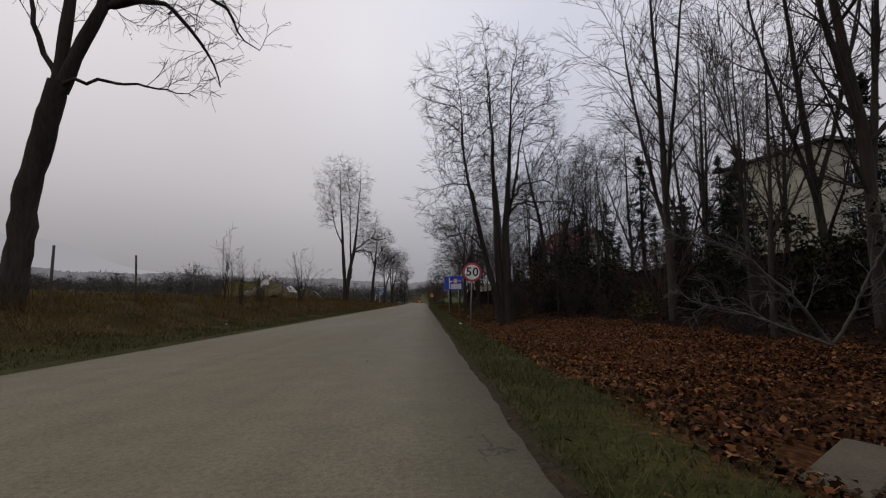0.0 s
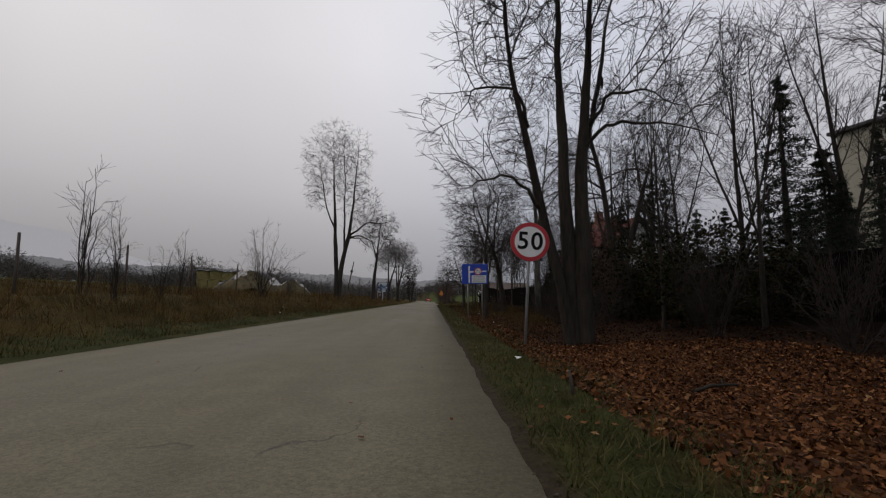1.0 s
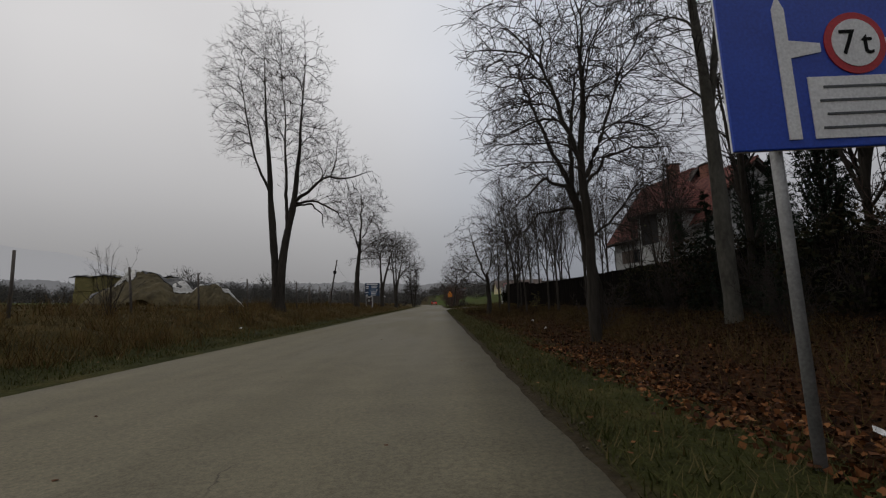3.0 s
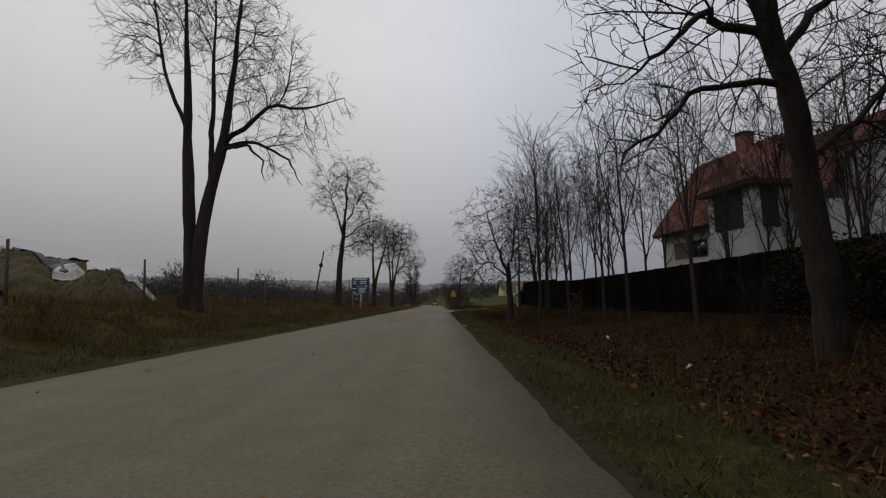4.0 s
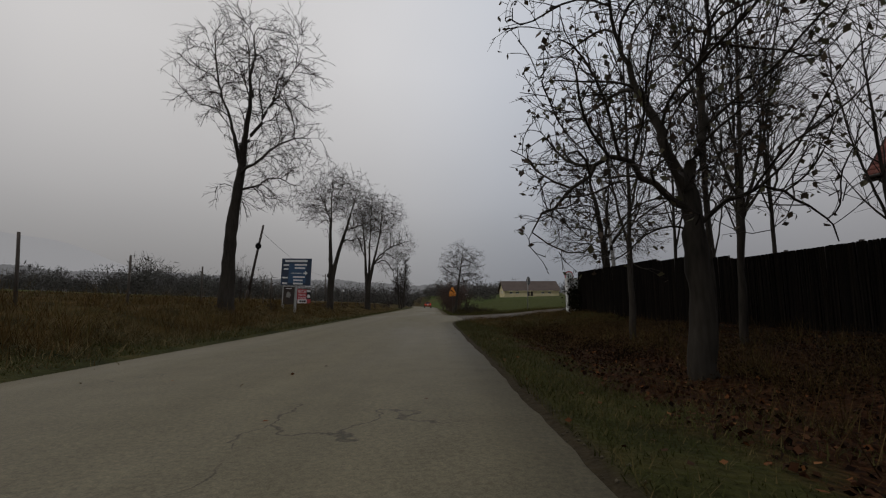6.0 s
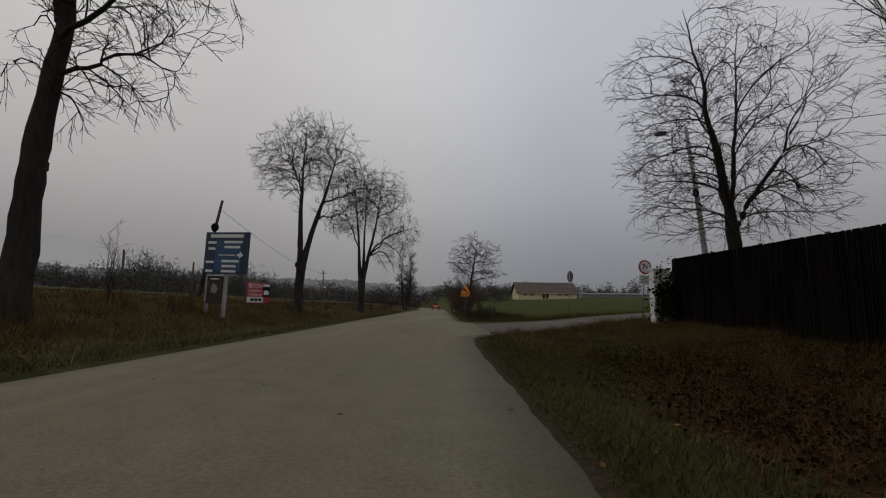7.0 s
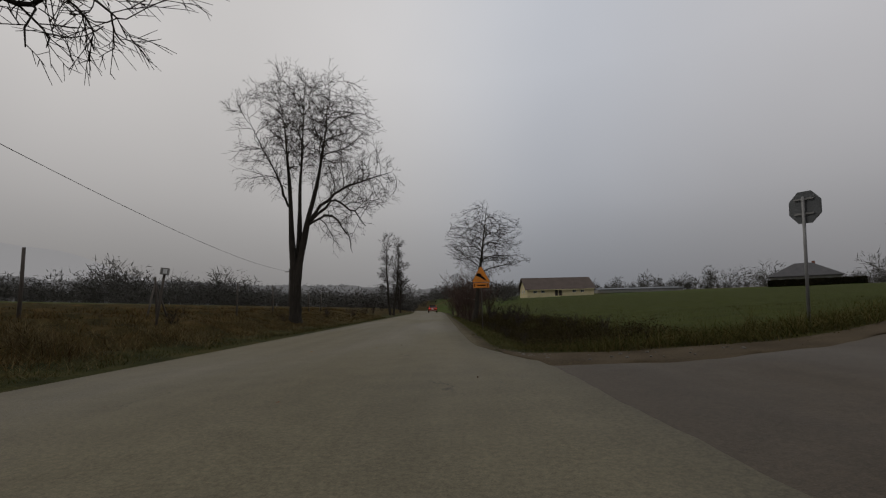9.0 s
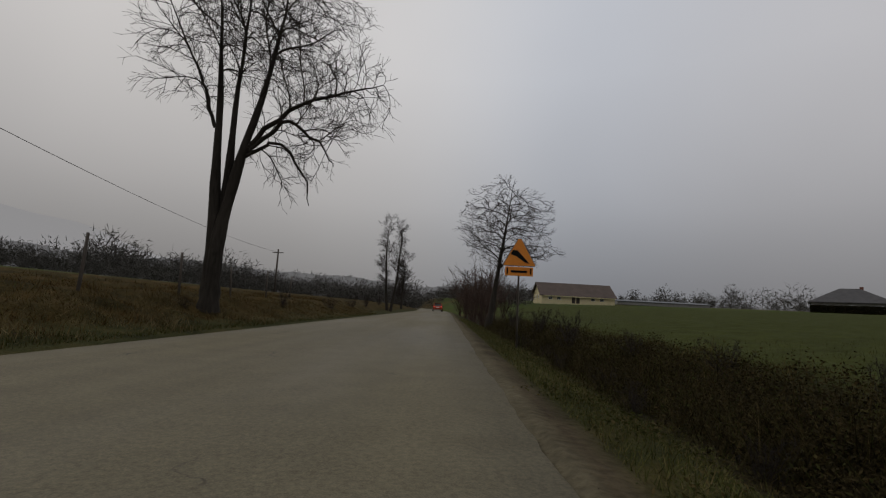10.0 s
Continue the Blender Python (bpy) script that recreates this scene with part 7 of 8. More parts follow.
# ---- bus shelter ----
z0 = float(land(17.5, 103.6))
sh = thing("bus_shelter", pose(16.95, 103.0, z0 - .1, 0, 0, 25) @ Matrix.Diagonal((1, 1, 1.05, 1)), "yellow bus shelter with a flat dark roof and open front", "bus shelter")
part("end_panel", bm_box(.16, .56, 2.3, (0, .28, 0), .01), YELLOW, sh, "yellow wall panel")
part("end_panel", bm_box(.16, .64, 2.3, (0, 1.22, 0), .01), YELLOW, sh, "yellow wall panel")
part("end_lintel", bm_box(.14, .36, .1, (0, .73, 2.2)), YELLOW, sh)
part("end_sill", bm_box(.14, .36, .5, (0, .73, 0)), YELLOW, sh)
# inner walls painted dark brown: stains, plus the shade under the roof
part("far_wall", bm_box(.14, 1.45, 2.3, (2.95, .84, 0), .01), STAINED_SHADED, sh, "stained inner wall, darkened for the roof's shade")
part("far_wall_end", bm_box(.16, .1, 2.3, (2.95, .06, 0), .01), YELLOW, sh, "yellow wall end")
part("back_wall", bm_box(3.11, .14, 2.3, (1.475, 1.62, 0), .01), STAINED_SHADED, sh, "stained back wall, darkened for the roof's shade")
part("roof", bm_box(3.45, 1.9, .32, (1.45, .68, 2.3), .02), WOOD_DARK, sh, "thick dark flat roof")
part("bench", bm_box(2.0, .4, .06, (1.55, 1.3, .45), .01), POST_WOOD, sh)
for dx in (.8, 2.2):
    part("bench_leg", bm_box(.08, .36, .45, (dx, 1.3, 0)), CONCRETE, sh)
ob = thing("litter_bin", pose(*stand(16.75, 103.0, .02), 0, 0, 25), "square brownish litter bin before the shelter", "litter bin")
part("bin", bm_box(.5, .5, .62, (0, 0, 0), .03), BIN_BROWN, ob)
part("rim", bm_box(.54, .54, .08, (0, 0, .58), .02), BIN_BROWN, ob)


# ---- cars ----
def car(name, m, paint, label, lit_front):
    """A five-door car that faces +y: lofted body, glasshouse, wheels, lights."""
    ob = thing(name, m, label, "car")
    L = 4.38
    # stations along y: half width, sill z, waist z
    st = [(-2.19, .62, .50, .78), (-2.12, .80, .36, .98), (-1.7, .88, .30, 1.02), (-.6, .90, .28, 1.0), (.6, .90, .28, .98), (1.3, .88, .29, .92), (1.85, .82, .32, .82), (2.12, .70, .36, .70), (2.19, .55, .42, .60)]
    bm = bmesh.new()
    rings = []
    for y, w, lo, hi in st:
        ring = []
        for a, b in ((-.86, 0), (-1, .18), (-1.0, .62), (-.96, .86), (-.8, 1.0), (0, 1.03), (.8, 1.0), (.96, .86), (1.0, .62), (1, .18), (.86, 0)):
            ring.append(bm.verts.new((a * w, y, lo + (hi - lo) * b)))
        rings.append(ring)
    for r0, r1 in zip(rings, rings[1:]):
        for k in range(len(r0)):
            j = (k + 1) % len(r0)
            bm.faces.new((r0[k], r0[j], r1[j], r1[k]))
    bm.faces.new(rings[0][::-1])
    bm.faces.new(rings[-1])
    bmesh.ops.recalc_face_normals(bm, faces=bm.faces)
    for f in bm.faces:
        f.smooth = True
    body = part("body", bm, paint, ob)
    # glasshouse
    bm = bmesh.new()
    lowr = [(-.80, -1.85), (.80, -1.85), (.84, -.4), (.80, 1.15), (-.80, 1.15), (-.84, -.4)]
    topr = [(-.58, -1.5), (.58, -1.5), (.62, -.5), (.56, .35), (-.56, .35), (-.62, -.5)]
    lo = [bm.verts.new((x, y, .97 if y < 1 else .94)) for x, y in lowr]
    hi = [bm.verts.new((x, y, 1.46 if abs(y + .5) < .1 else 1.42)) for x, y in topr]
    for k in range(6):
        j = (k + 1) % 6
        bm.faces.new((lo[k], lo[j], hi[j], hi[k]))
    bm.faces.new(hi)
    bmesh.ops.recalc_face_normals(bm, faces=bm.faces)
    part("windows", bm, CAR_GLASS, ob, "dark tinted glass")
    bm = bm_prism([(-.6, 1.44), (.6, 1.44), (.5, 1.50), (-.5, 1.50)], 1.95, (0, -.58, 0), .02)
    part("roof", bm, paint, ob)
    for sg in (-1, 1):
        part("roof_rail", bm_tube([(.56 * sg, -1.4, 1.49), (.58 * sg, -.5, 1.54), (.54 * sg, .3, 1.49)], .022, 6), BLACK, ob)
        part("pillar", bm_tube([(.81 * sg, 1.1, .95), (.57 * sg, .34, 1.45)], .035, 6), paint, ob)
        part("pillar", bm_tube([(.84 * sg, -.4, .97), (.62 * sg, -.5, 1.46)], .035, 6), paint, ob)
        part("pillar", bm_tube([(.80 * sg, -1.8, .97), (.58 * sg, -1.48, 1.44)], .07, 6), paint, ob)
        part("mirror", bm_box(.2, .1, .14, (.98 * sg, .75, .95), .03), BLACK, ob)
        part("sill", bm_box(.05, 1.9, .07, (.89 * sg, 0, .27), .01), GALV, ob, "silver sill strip")
        part("door_handle", bm_box(.03, .17, .025, (.895 * sg, -.25, .86), .008), RIM, ob)
        part("door_handle", bm_box(.03, .17, .025, (.895 * sg, -1.05, .87), .008), RIM, ob)
        part("tail_light", bm_box(.36, .06, .11, (.60 * sg, -2.12, .82), .02), TAIL, ob, "lit red tail light")
        part("headlight", bm_box(.36, .08, .13, (.58 * sg, 2.08, .60), .02), HEAD if lit_front else RIM, ob)
        for y in (-1.32, 1.34):
            arch = bm_tube([(.72 * sg, y, .34), (.925 * sg, y, .34)], .40, 22)
            part("wheel_arch", arch, BLACK, ob)
            wh = part("wheel", bm_tube([(.72 * sg, y, .325), (.74 * sg, y, .325), (.92 * sg, y, .325), (.94 * sg, y, .325)], [.26, .325, .325, .26], 22), RUBBER, ob, "black tyre")
            part("rim", bm_tube([(.90 * sg, y, .325), (.946 * sg, y, .325)], .20, 14), RIM, wh)
    part("rear_bumper", bm_box(1.5, .12, .08, (0, -2.17, .36), .02), GALV, ob, "silver bumper strip")
    part("rear_glass_trim", bm_box(1.1, .06, .05, (0, -1.66, 1.43), .02), BLACK, ob)
    part("number_plate", bm_box(.52, .02, .11, (0, -2.205, .70)), WHITE, ob)
    part("front_grille", bm_box(.9, .04, .16, (0, 2.185, .42), .02), BLACK, ob)
    return ob


car("orange_car", pose(-1.75, 186.0, 0.0, 0, 0, 2), CAR_RED, "orange-red hatchback with lit tail lights on the road", False)
zc = float(side_top(23.8, 102.6)) + .014
car("red_car", pose(24.0, 102.7, zc, 0, 0, 118), CAR_CRIMSON, "red car with lit headlight on the side road", True)


# ---- far woods, hill ----
def far_wood(seed, xs, ys, hs, mat, name, label, per=70, leaf=.3, wide=.36):
    """Many bare crowns: for each tree a loose fan of slim sprays over a stem, in one mesh."""
    r = np.random.default_rng(seed)
    xs, ys, hs = (np.asarray(v, float) for v in (xs, ys, hs))
    N = len(xs)
    hs = hs * (.78 + .2 * np.sin(.041 * xs + 1.3 * np.sin(.023 * ys)) + .12 * np.sin(.13 * xs + .09 * ys)) * r.uniform(.75, 1.15, N)
    foot = np.stack([xs, ys, land(xs, ys) - .2], 1)
    p = r.normal(size=(N, per, 3))
    p *= (r.random((N, per)) ** .5 / np.linalg.norm(p, axis=2))[..., None]
    broad = wide * r.uniform(.7, 1.5, (N, 1, 1))
    c = foot[:, None] + p * hs[:, None, None] * np.concatenate([broad, broad, np.full((N, 1, 1), .47)], 2) + np.array([0, 0, .46]) * hs[:, None, None]
    long = hs[:, None] * r.uniform(.05, .13, (N, per))
    lean = p * np.array([1, 1, .2]) + np.array([0, 0, .45]) + r.normal(scale=.45, size=p.shape)
    lean /= np.linalg.norm(lean, axis=2, keepdims=True)
    a = r.normal(size=p.shape)
    side = a / np.linalg.norm(a, axis=2, keepdims=True) * (leaf * .5 * r.uniform(.5, 1.2, (N, per)))[..., None]
    up_ = lean * long[..., None]
    v = np.stack([c - side - up_ * .6, c + side - up_ * .6, c + up_], 2).reshape(-1, 3)
    w = (.007 * hs + .03)[:, None]
    e = np.array([[1.0, 0, 0]])
    tops = foot + np.array([0, 0, 1]) * hs[:, None] * .8
    stem = np.stack([foot - e * w, foot + e * w, tops], 1).reshape(-1, 3)
    stem2 = np.stack([foot - e[:, [1, 0, 2]] * w, foot + e[:, [1, 0, 2]] * w, tops], 1).reshape(-1, 3)
    v = np.concatenate([v, stem, stem2])
    ob = link(name, mesh_of(name, v, tris=np.arange(len(v)).reshape(-1, 3)), mat)
    return tagged(ob, label, "woodland", kind="stuff")


r = np.random.default_rng(71)
n_far = 900
az = np.radians(r.uniform(-62, -3, n_far))
d = r.uniform(230, 420, n_far)
far_wood(72, np.sin(az) * d, 60 + np.cos(az) * d, r.uniform(9, 20, n_far), FARWOOD_HAZED, "far_wood", "grey-brown bare woodland across the meadow", 130, .42)
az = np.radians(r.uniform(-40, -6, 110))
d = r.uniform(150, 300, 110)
far_wood(73, np.sin(az) * d, 90 + np.cos(az) * d, r.uniform(4, 8, 110), FARWOOD_HAZED, "far_wood", "low grey-brown thickets in the meadow", 150, .26)
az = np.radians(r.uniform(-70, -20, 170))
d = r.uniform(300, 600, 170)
far_wood(74, np.sin(az) * d, 60 + np.cos(az) * d, r.uniform(9, 16, 170), FARWOOD_GREEN_HAZED, "far_wood", "distant conifer wood on rising ground, greyed for haze", 130, .6, .25)
az = np.radians(r.uniform(3, 62, 260))
d = r.uniform(260, 520, 260)
far_wood(75, np.sin(az) * d, 90 + np.cos(az) * d, r.uniform(8, 17, 260), FARWOOD_HAZED, "far_wood", "bare tree belt beyond the crop field", 120, .42)
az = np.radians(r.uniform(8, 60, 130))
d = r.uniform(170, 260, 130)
far_wood(95, np.sin(az) * d, 90 + np.cos(az) * d, r.uniform(3.0, 6.5, 130), FARWOOD_HAZED, "far_wood", "low bare trees and scrub beyond the crop field", 120, .26, .3)
far_wood(76, r.uniform(-60, 60, 220), r.uniform(330, 460, 220), r.uniform(7, 13, 220), FARWOOD_HAZED, "far_wood", "bare wood where the road ends", 110, .4)
far_wood(77, r.uniform(6, 20, 26), r.uniform(190, 260, 26), r.uniform(4, 8, 26), FARWOOD_HAZED, "far_wood", "bare trees beside the distant road", 150, .3)
far_wood(78, r.uniform(-18, -9, 40), r.uniform(190, 300, 40), r.uniform(4, 9, 40), FARWOOD_HAZED, "far_wood", "bare trees beside the distant road", 150, .3)

# pale hill on the horizon, a plain distance; its grey glow stands for haze
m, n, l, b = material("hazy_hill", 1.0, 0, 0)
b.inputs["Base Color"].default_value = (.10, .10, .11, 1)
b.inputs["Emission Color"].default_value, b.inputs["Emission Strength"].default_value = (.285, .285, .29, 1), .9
xs = np.linspace(-2900, -350, 60)
hz = 60 + 300 * np.exp(-((xs + 2100) / 850) ** 2) + 12 * np.sin(xs / 90) * np.exp(-((xs + 1500) / 900) ** 2)
v = np.concatenate([np.stack([xs, np.full(60, 1900.), np.full(60, -20.)], 1), np.stack([xs, np.full(60, 2100.), hz], 1), np.stack([xs, np.full(60, 2600.), np.full(60, -20.)], 1)])
i = np.arange(59)
q = np.concatenate([np.stack([i, i + 1, i + 61, i + 60], 1), np.stack([i + 60, i + 61, i + 121, i + 120], 1)])
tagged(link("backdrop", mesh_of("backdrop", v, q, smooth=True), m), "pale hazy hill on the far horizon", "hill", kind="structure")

# wooded ridge, also given an even grey glow in place of haze
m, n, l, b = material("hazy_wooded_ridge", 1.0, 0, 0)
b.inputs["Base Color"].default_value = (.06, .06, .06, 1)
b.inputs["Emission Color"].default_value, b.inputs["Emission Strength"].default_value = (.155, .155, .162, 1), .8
az = np.radians(np.linspace(-75, 75, 900))
r = np.random.default_rng(79)
crest = np.interp(np.degrees(az), [-75, -45, -20, 0, 15, 75], [3.6, 3.8, 3.2, 2.4, 1.6, 1.5]) + .12 * np.sin(az * 23) + .07 * np.sin(az * 61 + 1) + r.normal(0, .06, 900)
foot = np.stack([1000 * np.sin(az), 1000 * np.cos(az) + 60, np.full(900, -20.)], 1)
top = np.stack([1040 * np.sin(az), 1040 * np.cos(az) + 60, np.tan(np.radians(crest)) * 1040], 1)
i = np.arange(899)
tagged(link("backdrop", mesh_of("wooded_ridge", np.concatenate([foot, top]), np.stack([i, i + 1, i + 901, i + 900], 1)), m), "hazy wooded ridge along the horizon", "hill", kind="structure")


# ---- grass and fallen leaves ----
def blades(seed, pts, h, spread, mat, name, label, width=.012, plain=True, tall=None):
    """Single bent blades at pts (x, y)."""
    r = np.random.default_rng(seed)
    x, y = pts[:, 0], pts[:, 1]
    N = len(pts)
    base = np.stack([x, y, land(x, y) - .02], 1)
    hh = h * (1 if tall is None else tall) * r.uniform(.4, 1.2, N) * (.6 + .8 * (np.sin(1.3 * x + .7 * y) * np.sin(.9 * y - .4 * x) * .5 + .5))
    a = r.uniform(0, 2 * np.pi, N)
    lean = np.stack([np.cos(a), np.sin(a), np.zeros(N)], 1) * (hh * spread * r.uniform(.2, 1.0, N))[:, None]
    s = np.stack([-np.sin(a), np.cos(a), np.zeros(N)], 1) * (width * r.uniform(.6, 1.4, N))[:, None]
    up_ = np.array([0, 0, 1.0])
    if plain:
        v = np.stack([base - s, base + s, base + lean + up_ * hh[:, None]], 1)
        ob = link(name, mesh_of(name, v.reshape(-1, 3), None, np.arange(N * 3).reshape(-1, 3)), mat)
        return tagged(ob, label, "grass", kind="stuff")
    v = np.stack([base - s, base + s, base + .55 * lean * .5 + up_ * (hh * .6)[:, None] + s * .7, base + .55 * lean * .5 + up_ * (hh * .6)[:, None] - s * .7, base + lean + up_ * hh[:, None]], 1)
    i = np.arange(N)[:, None] * 5
    ob = link(name, mesh_of(name, v.reshape(-1, 3), i + [0, 1, 2, 3], i + [3, 2, 4]), mat)
    return tagged(ob, label, "grass", kind="stuff")


r = np.random.default_rng(81)


def tussocks(centres, each, spread):
    """Blades gathered into tufts of uneven height round the centres."""
    n_c = len(centres)
    pts = np.repeat(centres, each, 0) + r.normal(size=(n_c * each, 2)) * np.repeat(spread * r.uniform(.5, 1.4, n_c), each)[:, None]
    return pts, np.repeat(r.uniform(.35, 1.7, n_c), each)


def weed_strip(count):
    """Places along the ditch and along the far side of the side road."""
    a = np.stack([r.normal(4.0, .8, count), r.uniform(98.2, 134, count)], 1)
    x = 2.4 + 14 * r.random(count) ** 1.5
    b = np.stack([x, side_far(x) + np.interp(x, [2, 3.4, 6, 9], [1.5, 1.4, .9, .6]) + np.abs(r.normal(0, 1.1, count))], 1)
    return np.concatenate([a, b])


def strew(n_pts, x0, x1, y0, y1, power=1.0):
    return np.stack([x0 + (x1 - x0) * r.random(n_pts) ** power, r.uniform(y0, y1, n_pts)], 1)


near = strew(100000, .55, 2.1, 0, 84, 1.15)
near = near[off_side(near[:, 0], near[:, 1], .45, .4) & (near[:, 0] > right_edge(near[:, 1]) + np.interp(near[:, 1], [78, 80, 82], [.08, .12, .25]))]
blades(82, near, .085, 1.7, BLADE, "verge_grass", "short green grass along the road edge", .0055)
corner = np.concatenate([strew(14000, .75, 3.2, 62, 80, 1.4), strew(11000, .75, 7.6, 78.5, 88), strew(2500, 3, 9, 84, 91)])
ragged = .12 * np.sin(4.1 * corner[:, 0] + 2.3 * corner[:, 1]) + .08 * np.sin(9 * corner[:, 0] - 5 * corner[:, 1])
keep = off_side(corner[:, 0], corner[:, 1], .35 + ragged, .4) & (corner[:, 0] > right_edge(corner[:, 1]) + np.interp(corner[:, 1], [78, 80, 82], [.08, .12, .25]) + ragged)
blades(83, corner[keep], .085, 1.7, BLADE, "verge_grass", "rough green grass at the junction corner", .0045)
tuft = np.concatenate([strew(900, 1.4, 8.6, 78.5, 89.5), strew(160, 2.2, 6, 72, 79)])
tuft = tuft[off_side(tuft[:, 0], tuft[:, 1], .35, .4)]
tuft, tall = tussocks(tuft, 36, .16)
keep = off_side(tuft[:, 0], tuft[:, 1], .36, .3) & (tuft[:, 0] > right_edge(tuft[:, 1]) + np.interp(tuft[:, 1], [78, 80, 82], [.15, .2, .32]))
tuft, tall = tuft[keep], tall[keep]
blades(91, tuft, .19, 1.9, WEED_RUST, "withered_weeds", "tangled brown withered weeds at the junction corner", .0035, tall=tall)


def herbs(seed, clumps, each, size, high, mat, label):
    """Low leafy weeds: small leaves heaped on the clumps' centres."""
    r = np.random.default_rng(seed)
    n_c = len(clumps)
    wide = r.uniform(.10, .26, n_c)
    off = r.normal(size=(n_c * each, 2)) * np.repeat(wide, each)[:, None]
    p = np.repeat(clumps, each, 0) + off
    dome = np.exp(-(off ** 2).sum(1) / (2 * np.repeat(wide, each) ** 2)) * np.repeat(r.uniform(.3, 1.0, n_c), each) * high
    z = land(p[:, 0], p[:, 1]) + dome * r.uniform(.2, 1.0, len(p))
    ragged = .1 * np.sin(4.1 * p[:, 0] + 2.3 * p[:, 1]) + .06 * np.sin(9 * p[:, 0] - 5 * p[:, 1])
    ok = off_side(p[:, 0], p[:, 1], .3 + ragged, .3) & (p[:, 0] > right_edge(p[:, 1]) + .2 + ragged)
    v, t = cards(r, np.concatenate([p, z[:, None]], 1)[ok], size, flat=.3, aspect=.45)
    tagged(link("low_weeds", mesh_of("low_weeds", v, tris=t), mat), label, "weeds", kind="stuff")


spots = np.concatenate([strew(650, .8, 8.6, 79, 89.5), strew(160, .9, 3.2, 76, 81)])
spots = spots[off_side(spots[:, 0], spots[:, 1], .3, .4)]
green = (spots[:, 1] < 82.5) | (r.random(len(spots)) < .35)
herbs(201, spots[green], 110, .018, .24, BLADE, "low leafy green weeds at the junction corner")
herbs(202, spots[~green], 90, .018, .36, WEED_BROWN, "low leafy brown weeds at the junction corner")
bank = np.concatenate([strew(40000, 1.0, 6.5, 96, 135), strew(9000, 3.5, 18, 94, 112), strew(8000, 1.05, 2.2, 96, 135)])
keep = off_side(bank[:, 0], bank[:, 1], .4, np.interp(bank[:, 0], [.5, 1.2, 2, 3.4, 6, 9], [.3, 1.1, 1.3, 1.1, .6, .35]))
blades(84, bank[keep], .10, 1.2, BLADE, "ditch_grass", "long tangled green grass on the ditch bank", .005)
blades(96, strew(52000, 1.0, 2.9, 98.6, 135), .065, 1.6, MOSSY, "verge_grass", "short mossy green grass along the road edge", .004)
dry = np.concatenate([strew(9000, 3.4, 6.0, 96, 135), strew(5000, 1.9, 4.6, 26, 48), strew(9000, 4.2, 7.5, 30, 80), strew(1500, 2.0, 5.0, 52, 72)])
keep = off_side(dry[:, 0], dry[:, 1], .4, 2.4)
blades(85, dry[keep], .15, 1.5, BLADE_DRY, "dry_grass", "dry brown grass on the bank", .005)
pts, tall = tussocks(np.concatenate([strew(420, 4.0, 7.6, 30, 80), strew(110, 2.4, 5.0, 40, 80)]), 44, .22)
blades(94, pts, .34, 1.3, BLADE_DRY, "dry_grass", "tall dry brown grass before the dark fence", .004, tall=tall)
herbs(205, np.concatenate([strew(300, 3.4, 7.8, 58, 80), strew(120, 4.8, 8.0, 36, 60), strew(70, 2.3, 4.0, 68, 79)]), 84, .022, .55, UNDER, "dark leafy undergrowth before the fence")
pts, tall = tussocks(weed_strip(330), 34, .2)
x = 1.6 + 9 * r.random(320) ** 1.2
herbs(206, np.stack([x, side_far(x) + np.interp(x, [1.6, 3.4, 6, 9], [1.9, 1.7, .95, .7]) + np.abs(r.normal(0, .8, 320))], 1), 120, .016, .34, WEED, "lumpy green weeds on the bank beside the side road")
blades(89, pts, .24, 1.9, WEED, "tall_weeds", "tangled withered weeds on the ditch bank", .007, tall=tall)
pts, tall = tussocks(np.stack([r.normal(3.45, .36, 480), r.uniform(98.8, 134, 480)], 1), 40, .24)
blades(92, pts, .42, 1.7, BRAMBLE, "bramble_tangle", "dark tangled brown brambles in the ditch", .005, tall=tall)
herbs(203, np.stack([r.uniform(2.9, 5.1, 800), 98.6 + 36 * r.random(800) ** 1.35], 1), 105, .026, .7, BRAMBLE, "dark leafy bramble heaps in the ditch")
herbs(204, np.stack([r.normal(1.9, .35, 260), r.uniform(98.8, 134, 260)], 1), 80, .02, .22, BLADE, "low green weeds on the ditch side")
pts, tall = tussocks(strew(1700, -6.4, -12, 4, 135, 1.1), 32, .26)
tall = tall * np.interp(pts[:, 1], [84, 100], [1.0, .35])
blades(90, pts, .46, 1.1, WEED_RUST, "tall_weeds", "tangled withered rusty weeds on the grass bank", .006, tall=tall)
green = strew(50000, -5.55, -7.2, 2, 135, 1.2)
green = green[-green[:, 0] < np.interp(green[:, 1], [55, 80], [7.2, 6.2]) + .25 * np.sin(1.7 * green[:, 1])]
pts, tall = tussocks(np.concatenate([strew(800, -5.9, -8.8, 60, 135), strew(240, -6.6, -9.5, 6, 60)]), 60, .28)
blades(93, pts, .16, 2.4, STRAW, "bleached_grass", "flattened bleached straw-coloured grass on the bank", .006, tall=tall)
blades(86, green, .09, .9, BLADE, "verge_grass", "short green grass along the far road edge", .01)
blades(87, strew(60000, -6.6, -13.0, 4, 140, 1.1), .13, 1.9, BLADE_DRY, "dry_grass", "dry brown grass on the meadow bank", .009)
blades(88, strew(26000, -12, -36, 4, 100, 1.4), .24, 1.6, BLADE_DRY, "dry_grass", "tall dry meadow grass behind the fence posts", .016)
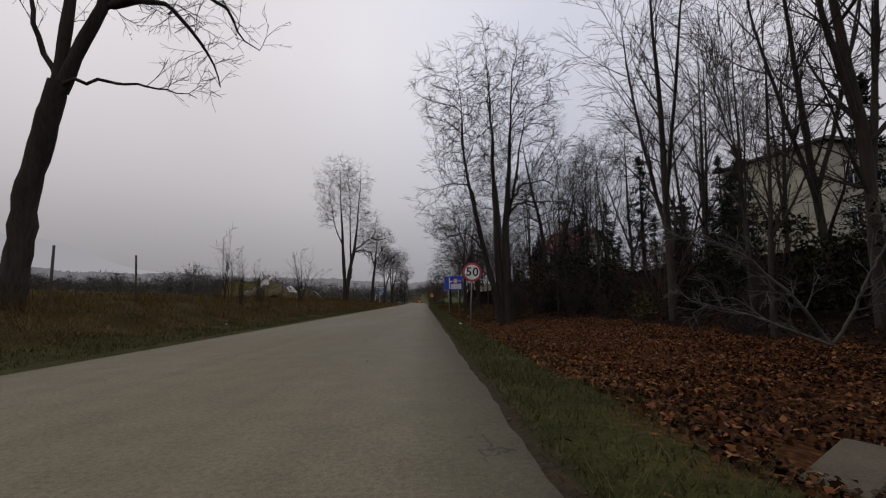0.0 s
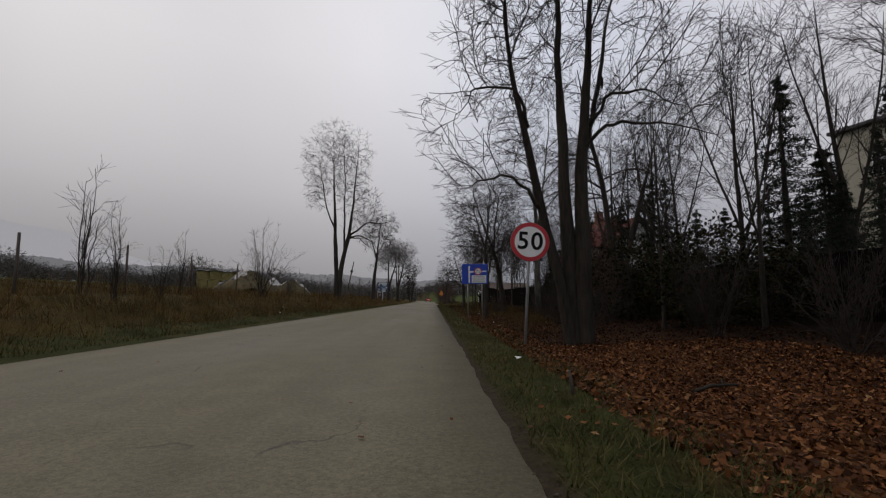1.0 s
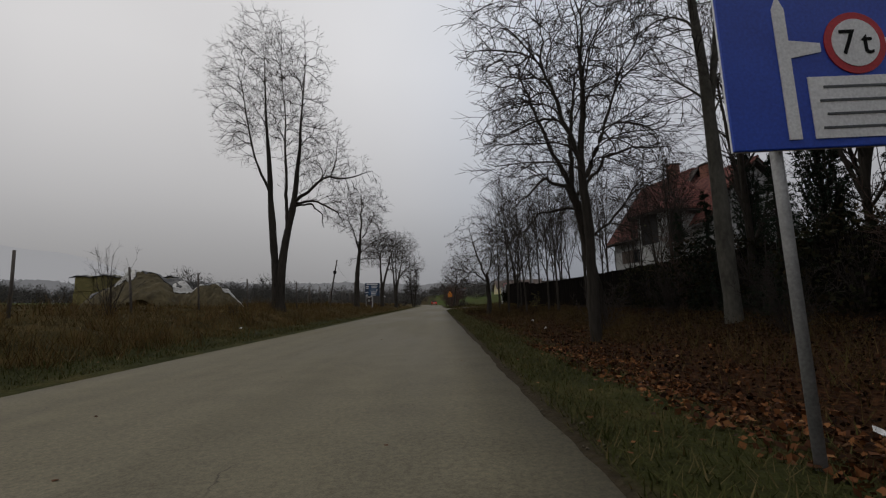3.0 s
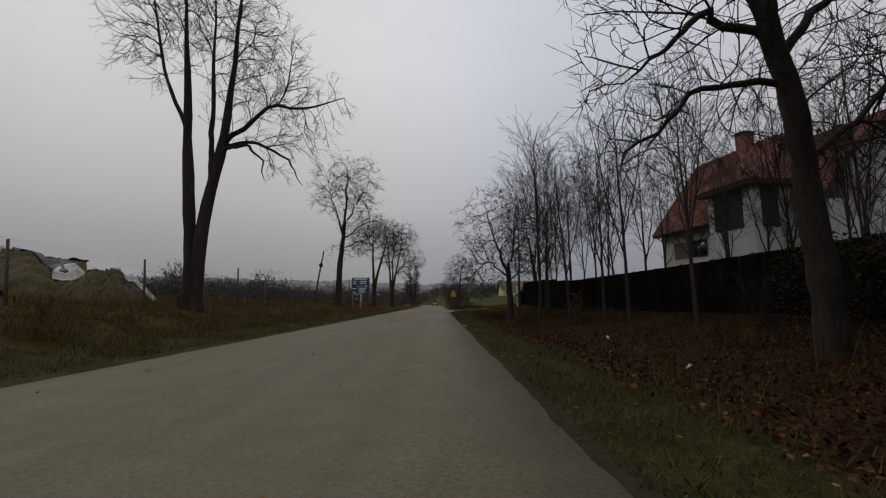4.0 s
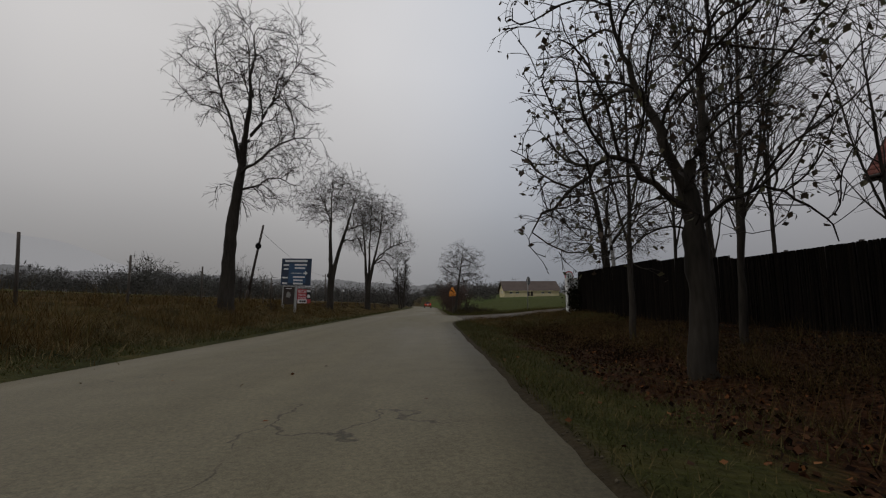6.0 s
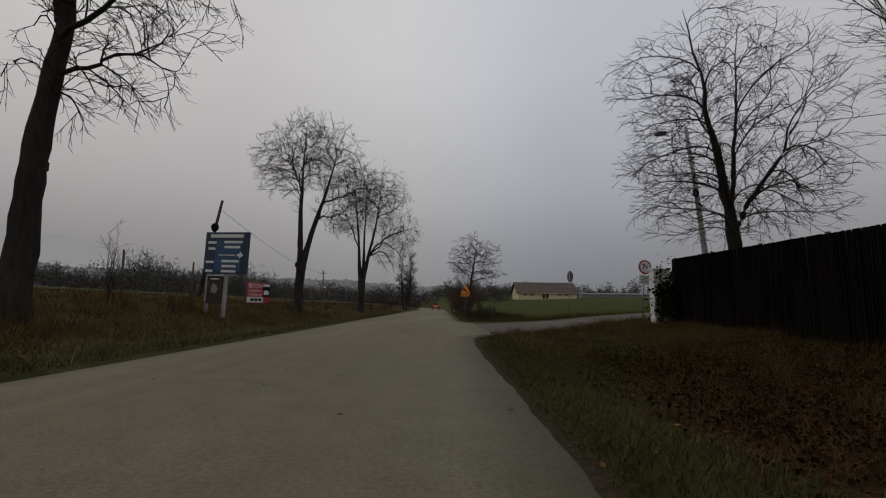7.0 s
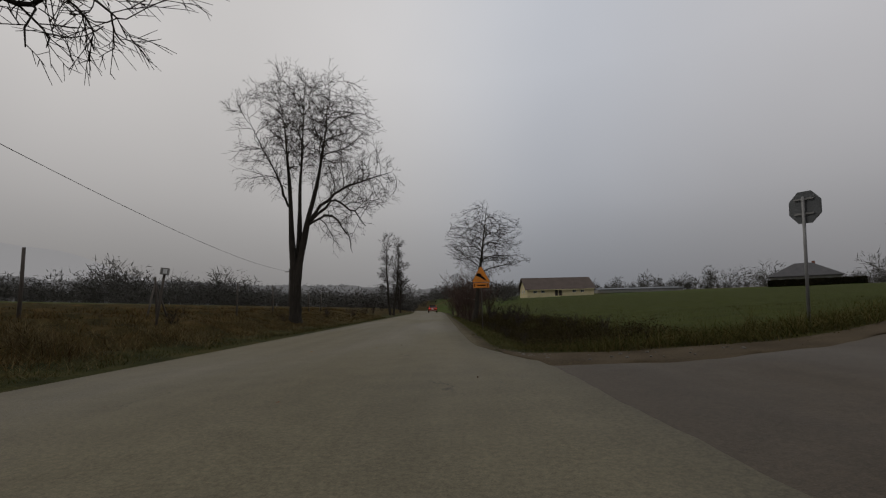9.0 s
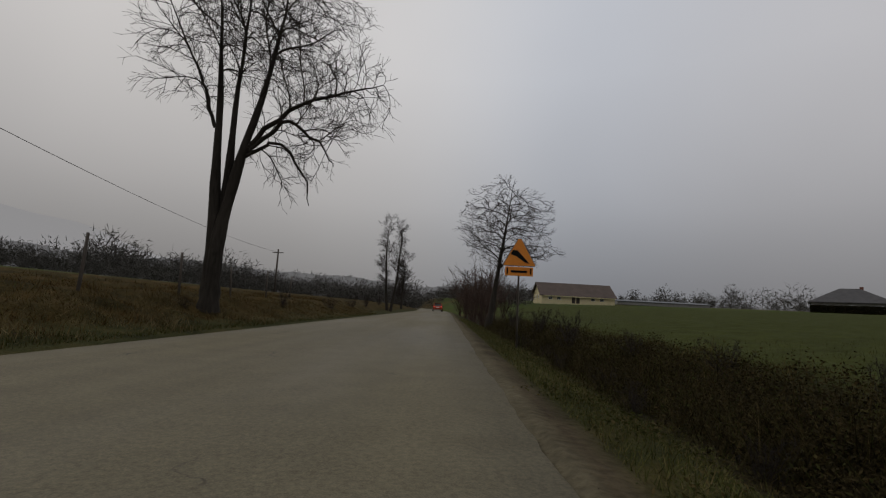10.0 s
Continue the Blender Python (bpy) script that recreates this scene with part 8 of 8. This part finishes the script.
for pts, mat, label in ((np.concatenate([strew(9000, 1.6, 7.0, -2, 6, .95), strew(54000, 1.5, 6.8, 5.5, 21.5, 1.0), strew(5000, 1.5, 2.6, 21.5, 40), strew(1500, 1.6, 4.2, 24, 52)]), LEAF_DEAD, "thick litter of orange-brown fallen leaves"), (strew(2600, 1.6, 5.0, 29, 70, .9), LEAF_DEAD, "orange-brown fallen leaves over older litter"), (np.concatenate([strew(4000, 5.0, 9, -2, 8, .8), strew(6000, 5.0, 9, 6, 21), strew(16000, 1.6, 7.5, -2, 7, .9), strew(56000, 1.6, 8.5, 20.5, 81, .85)]), LEAF_OLD, "litter of old fallen leaves, darkened for the wood's shade")):
    pts = pts[np.hypot(pts[:, 0] - 2.45, pts[:, 1] - 2.75) > .42]
    lz = land(pts[:, 0], pts[:, 1]) + r.uniform(0, .05, len(pts))
    lv, lt = cards(r, np.concatenate([pts, lz[:, None]], 1), .030, flat=.5, aspect=.8)
    tagged(link("fallen_leaves", mesh_of("fallen_leaves", lv, tris=lt), mat), label, "leaves", kind="stuff")
px = np.concatenate([r.uniform(.5, .75, 1400), r.uniform(.7, 7, 1500), r.uniform(.7, 6, 400), r.uniform(-5.75, -5.45, 700), r.uniform(0, 1, 900)])
py = np.concatenate([r.uniform(0, 84, 1400), np.zeros(1500), np.zeros(400), r.uniform(2, 110, 700), r.uniform(79.5, 84.5, 900)])
px[-900:] = right_edge(py[-900:]) + .03 + np.abs(r.normal(0, .15, 900))
py[1400:2900] = side_near(px[1400:2900]) + r.normal(-.05, .28, 1500)
py[2900:3300] = side_far(px[2900:3300]) + np.abs(r.normal(0, .8, 400))
pz = np.maximum(land(px, py), np.where((py > 80) & (py < 100) & (px > .9), side_top(px, py) - .01, -1)) + .004
octa = np.array([(1, 0, 0), (0, 1, 0), (-1, 0, 0), (0, -1, 0), (0, 0, .7), (0, 0, -.7)])
tri8 = np.array([(0, 1, 4), (1, 2, 4), (2, 3, 4), (3, 0, 4), (1, 0, 5), (2, 1, 5), (3, 2, 5), (0, 3, 5)])
size = .005 + .016 * r.random(len(px)) ** 3
pv = np.stack([px, py, pz], 1)[:, None] + octa[None] * r.uniform(.6, 1.3, (len(px), 6, 1)) * size[:, None, None]
tagged(link("gravel", mesh_of("gravel", pv, tris=(np.arange(len(px))[:, None, None] * 6 + tri8[None])), GRAVEL), "loose grit and pebbles along the road edges", "gravel", kind="stuff")
lp = np.concatenate([strew(860, .62, 2.2, 0, 75), strew(120, -5, .6, 0, 100), strew(500, -5.7, -8, 0, 120)])
lz = np.where((lp[:, 0] < .6) & (lp[:, 0] > -5.6), .012, land(lp[:, 0], lp[:, 1]) + .05)
lv, lt = cards(r, np.concatenate([lp, lz[:, None]], 1), .026, flat=.9)
tagged(link("fallen_leaves", mesh_of("scattered_leaves", lv, tris=lt), LEAF_DEAD), "scattered brown leaves on grass and asphalt", "leaves", kind="stuff")
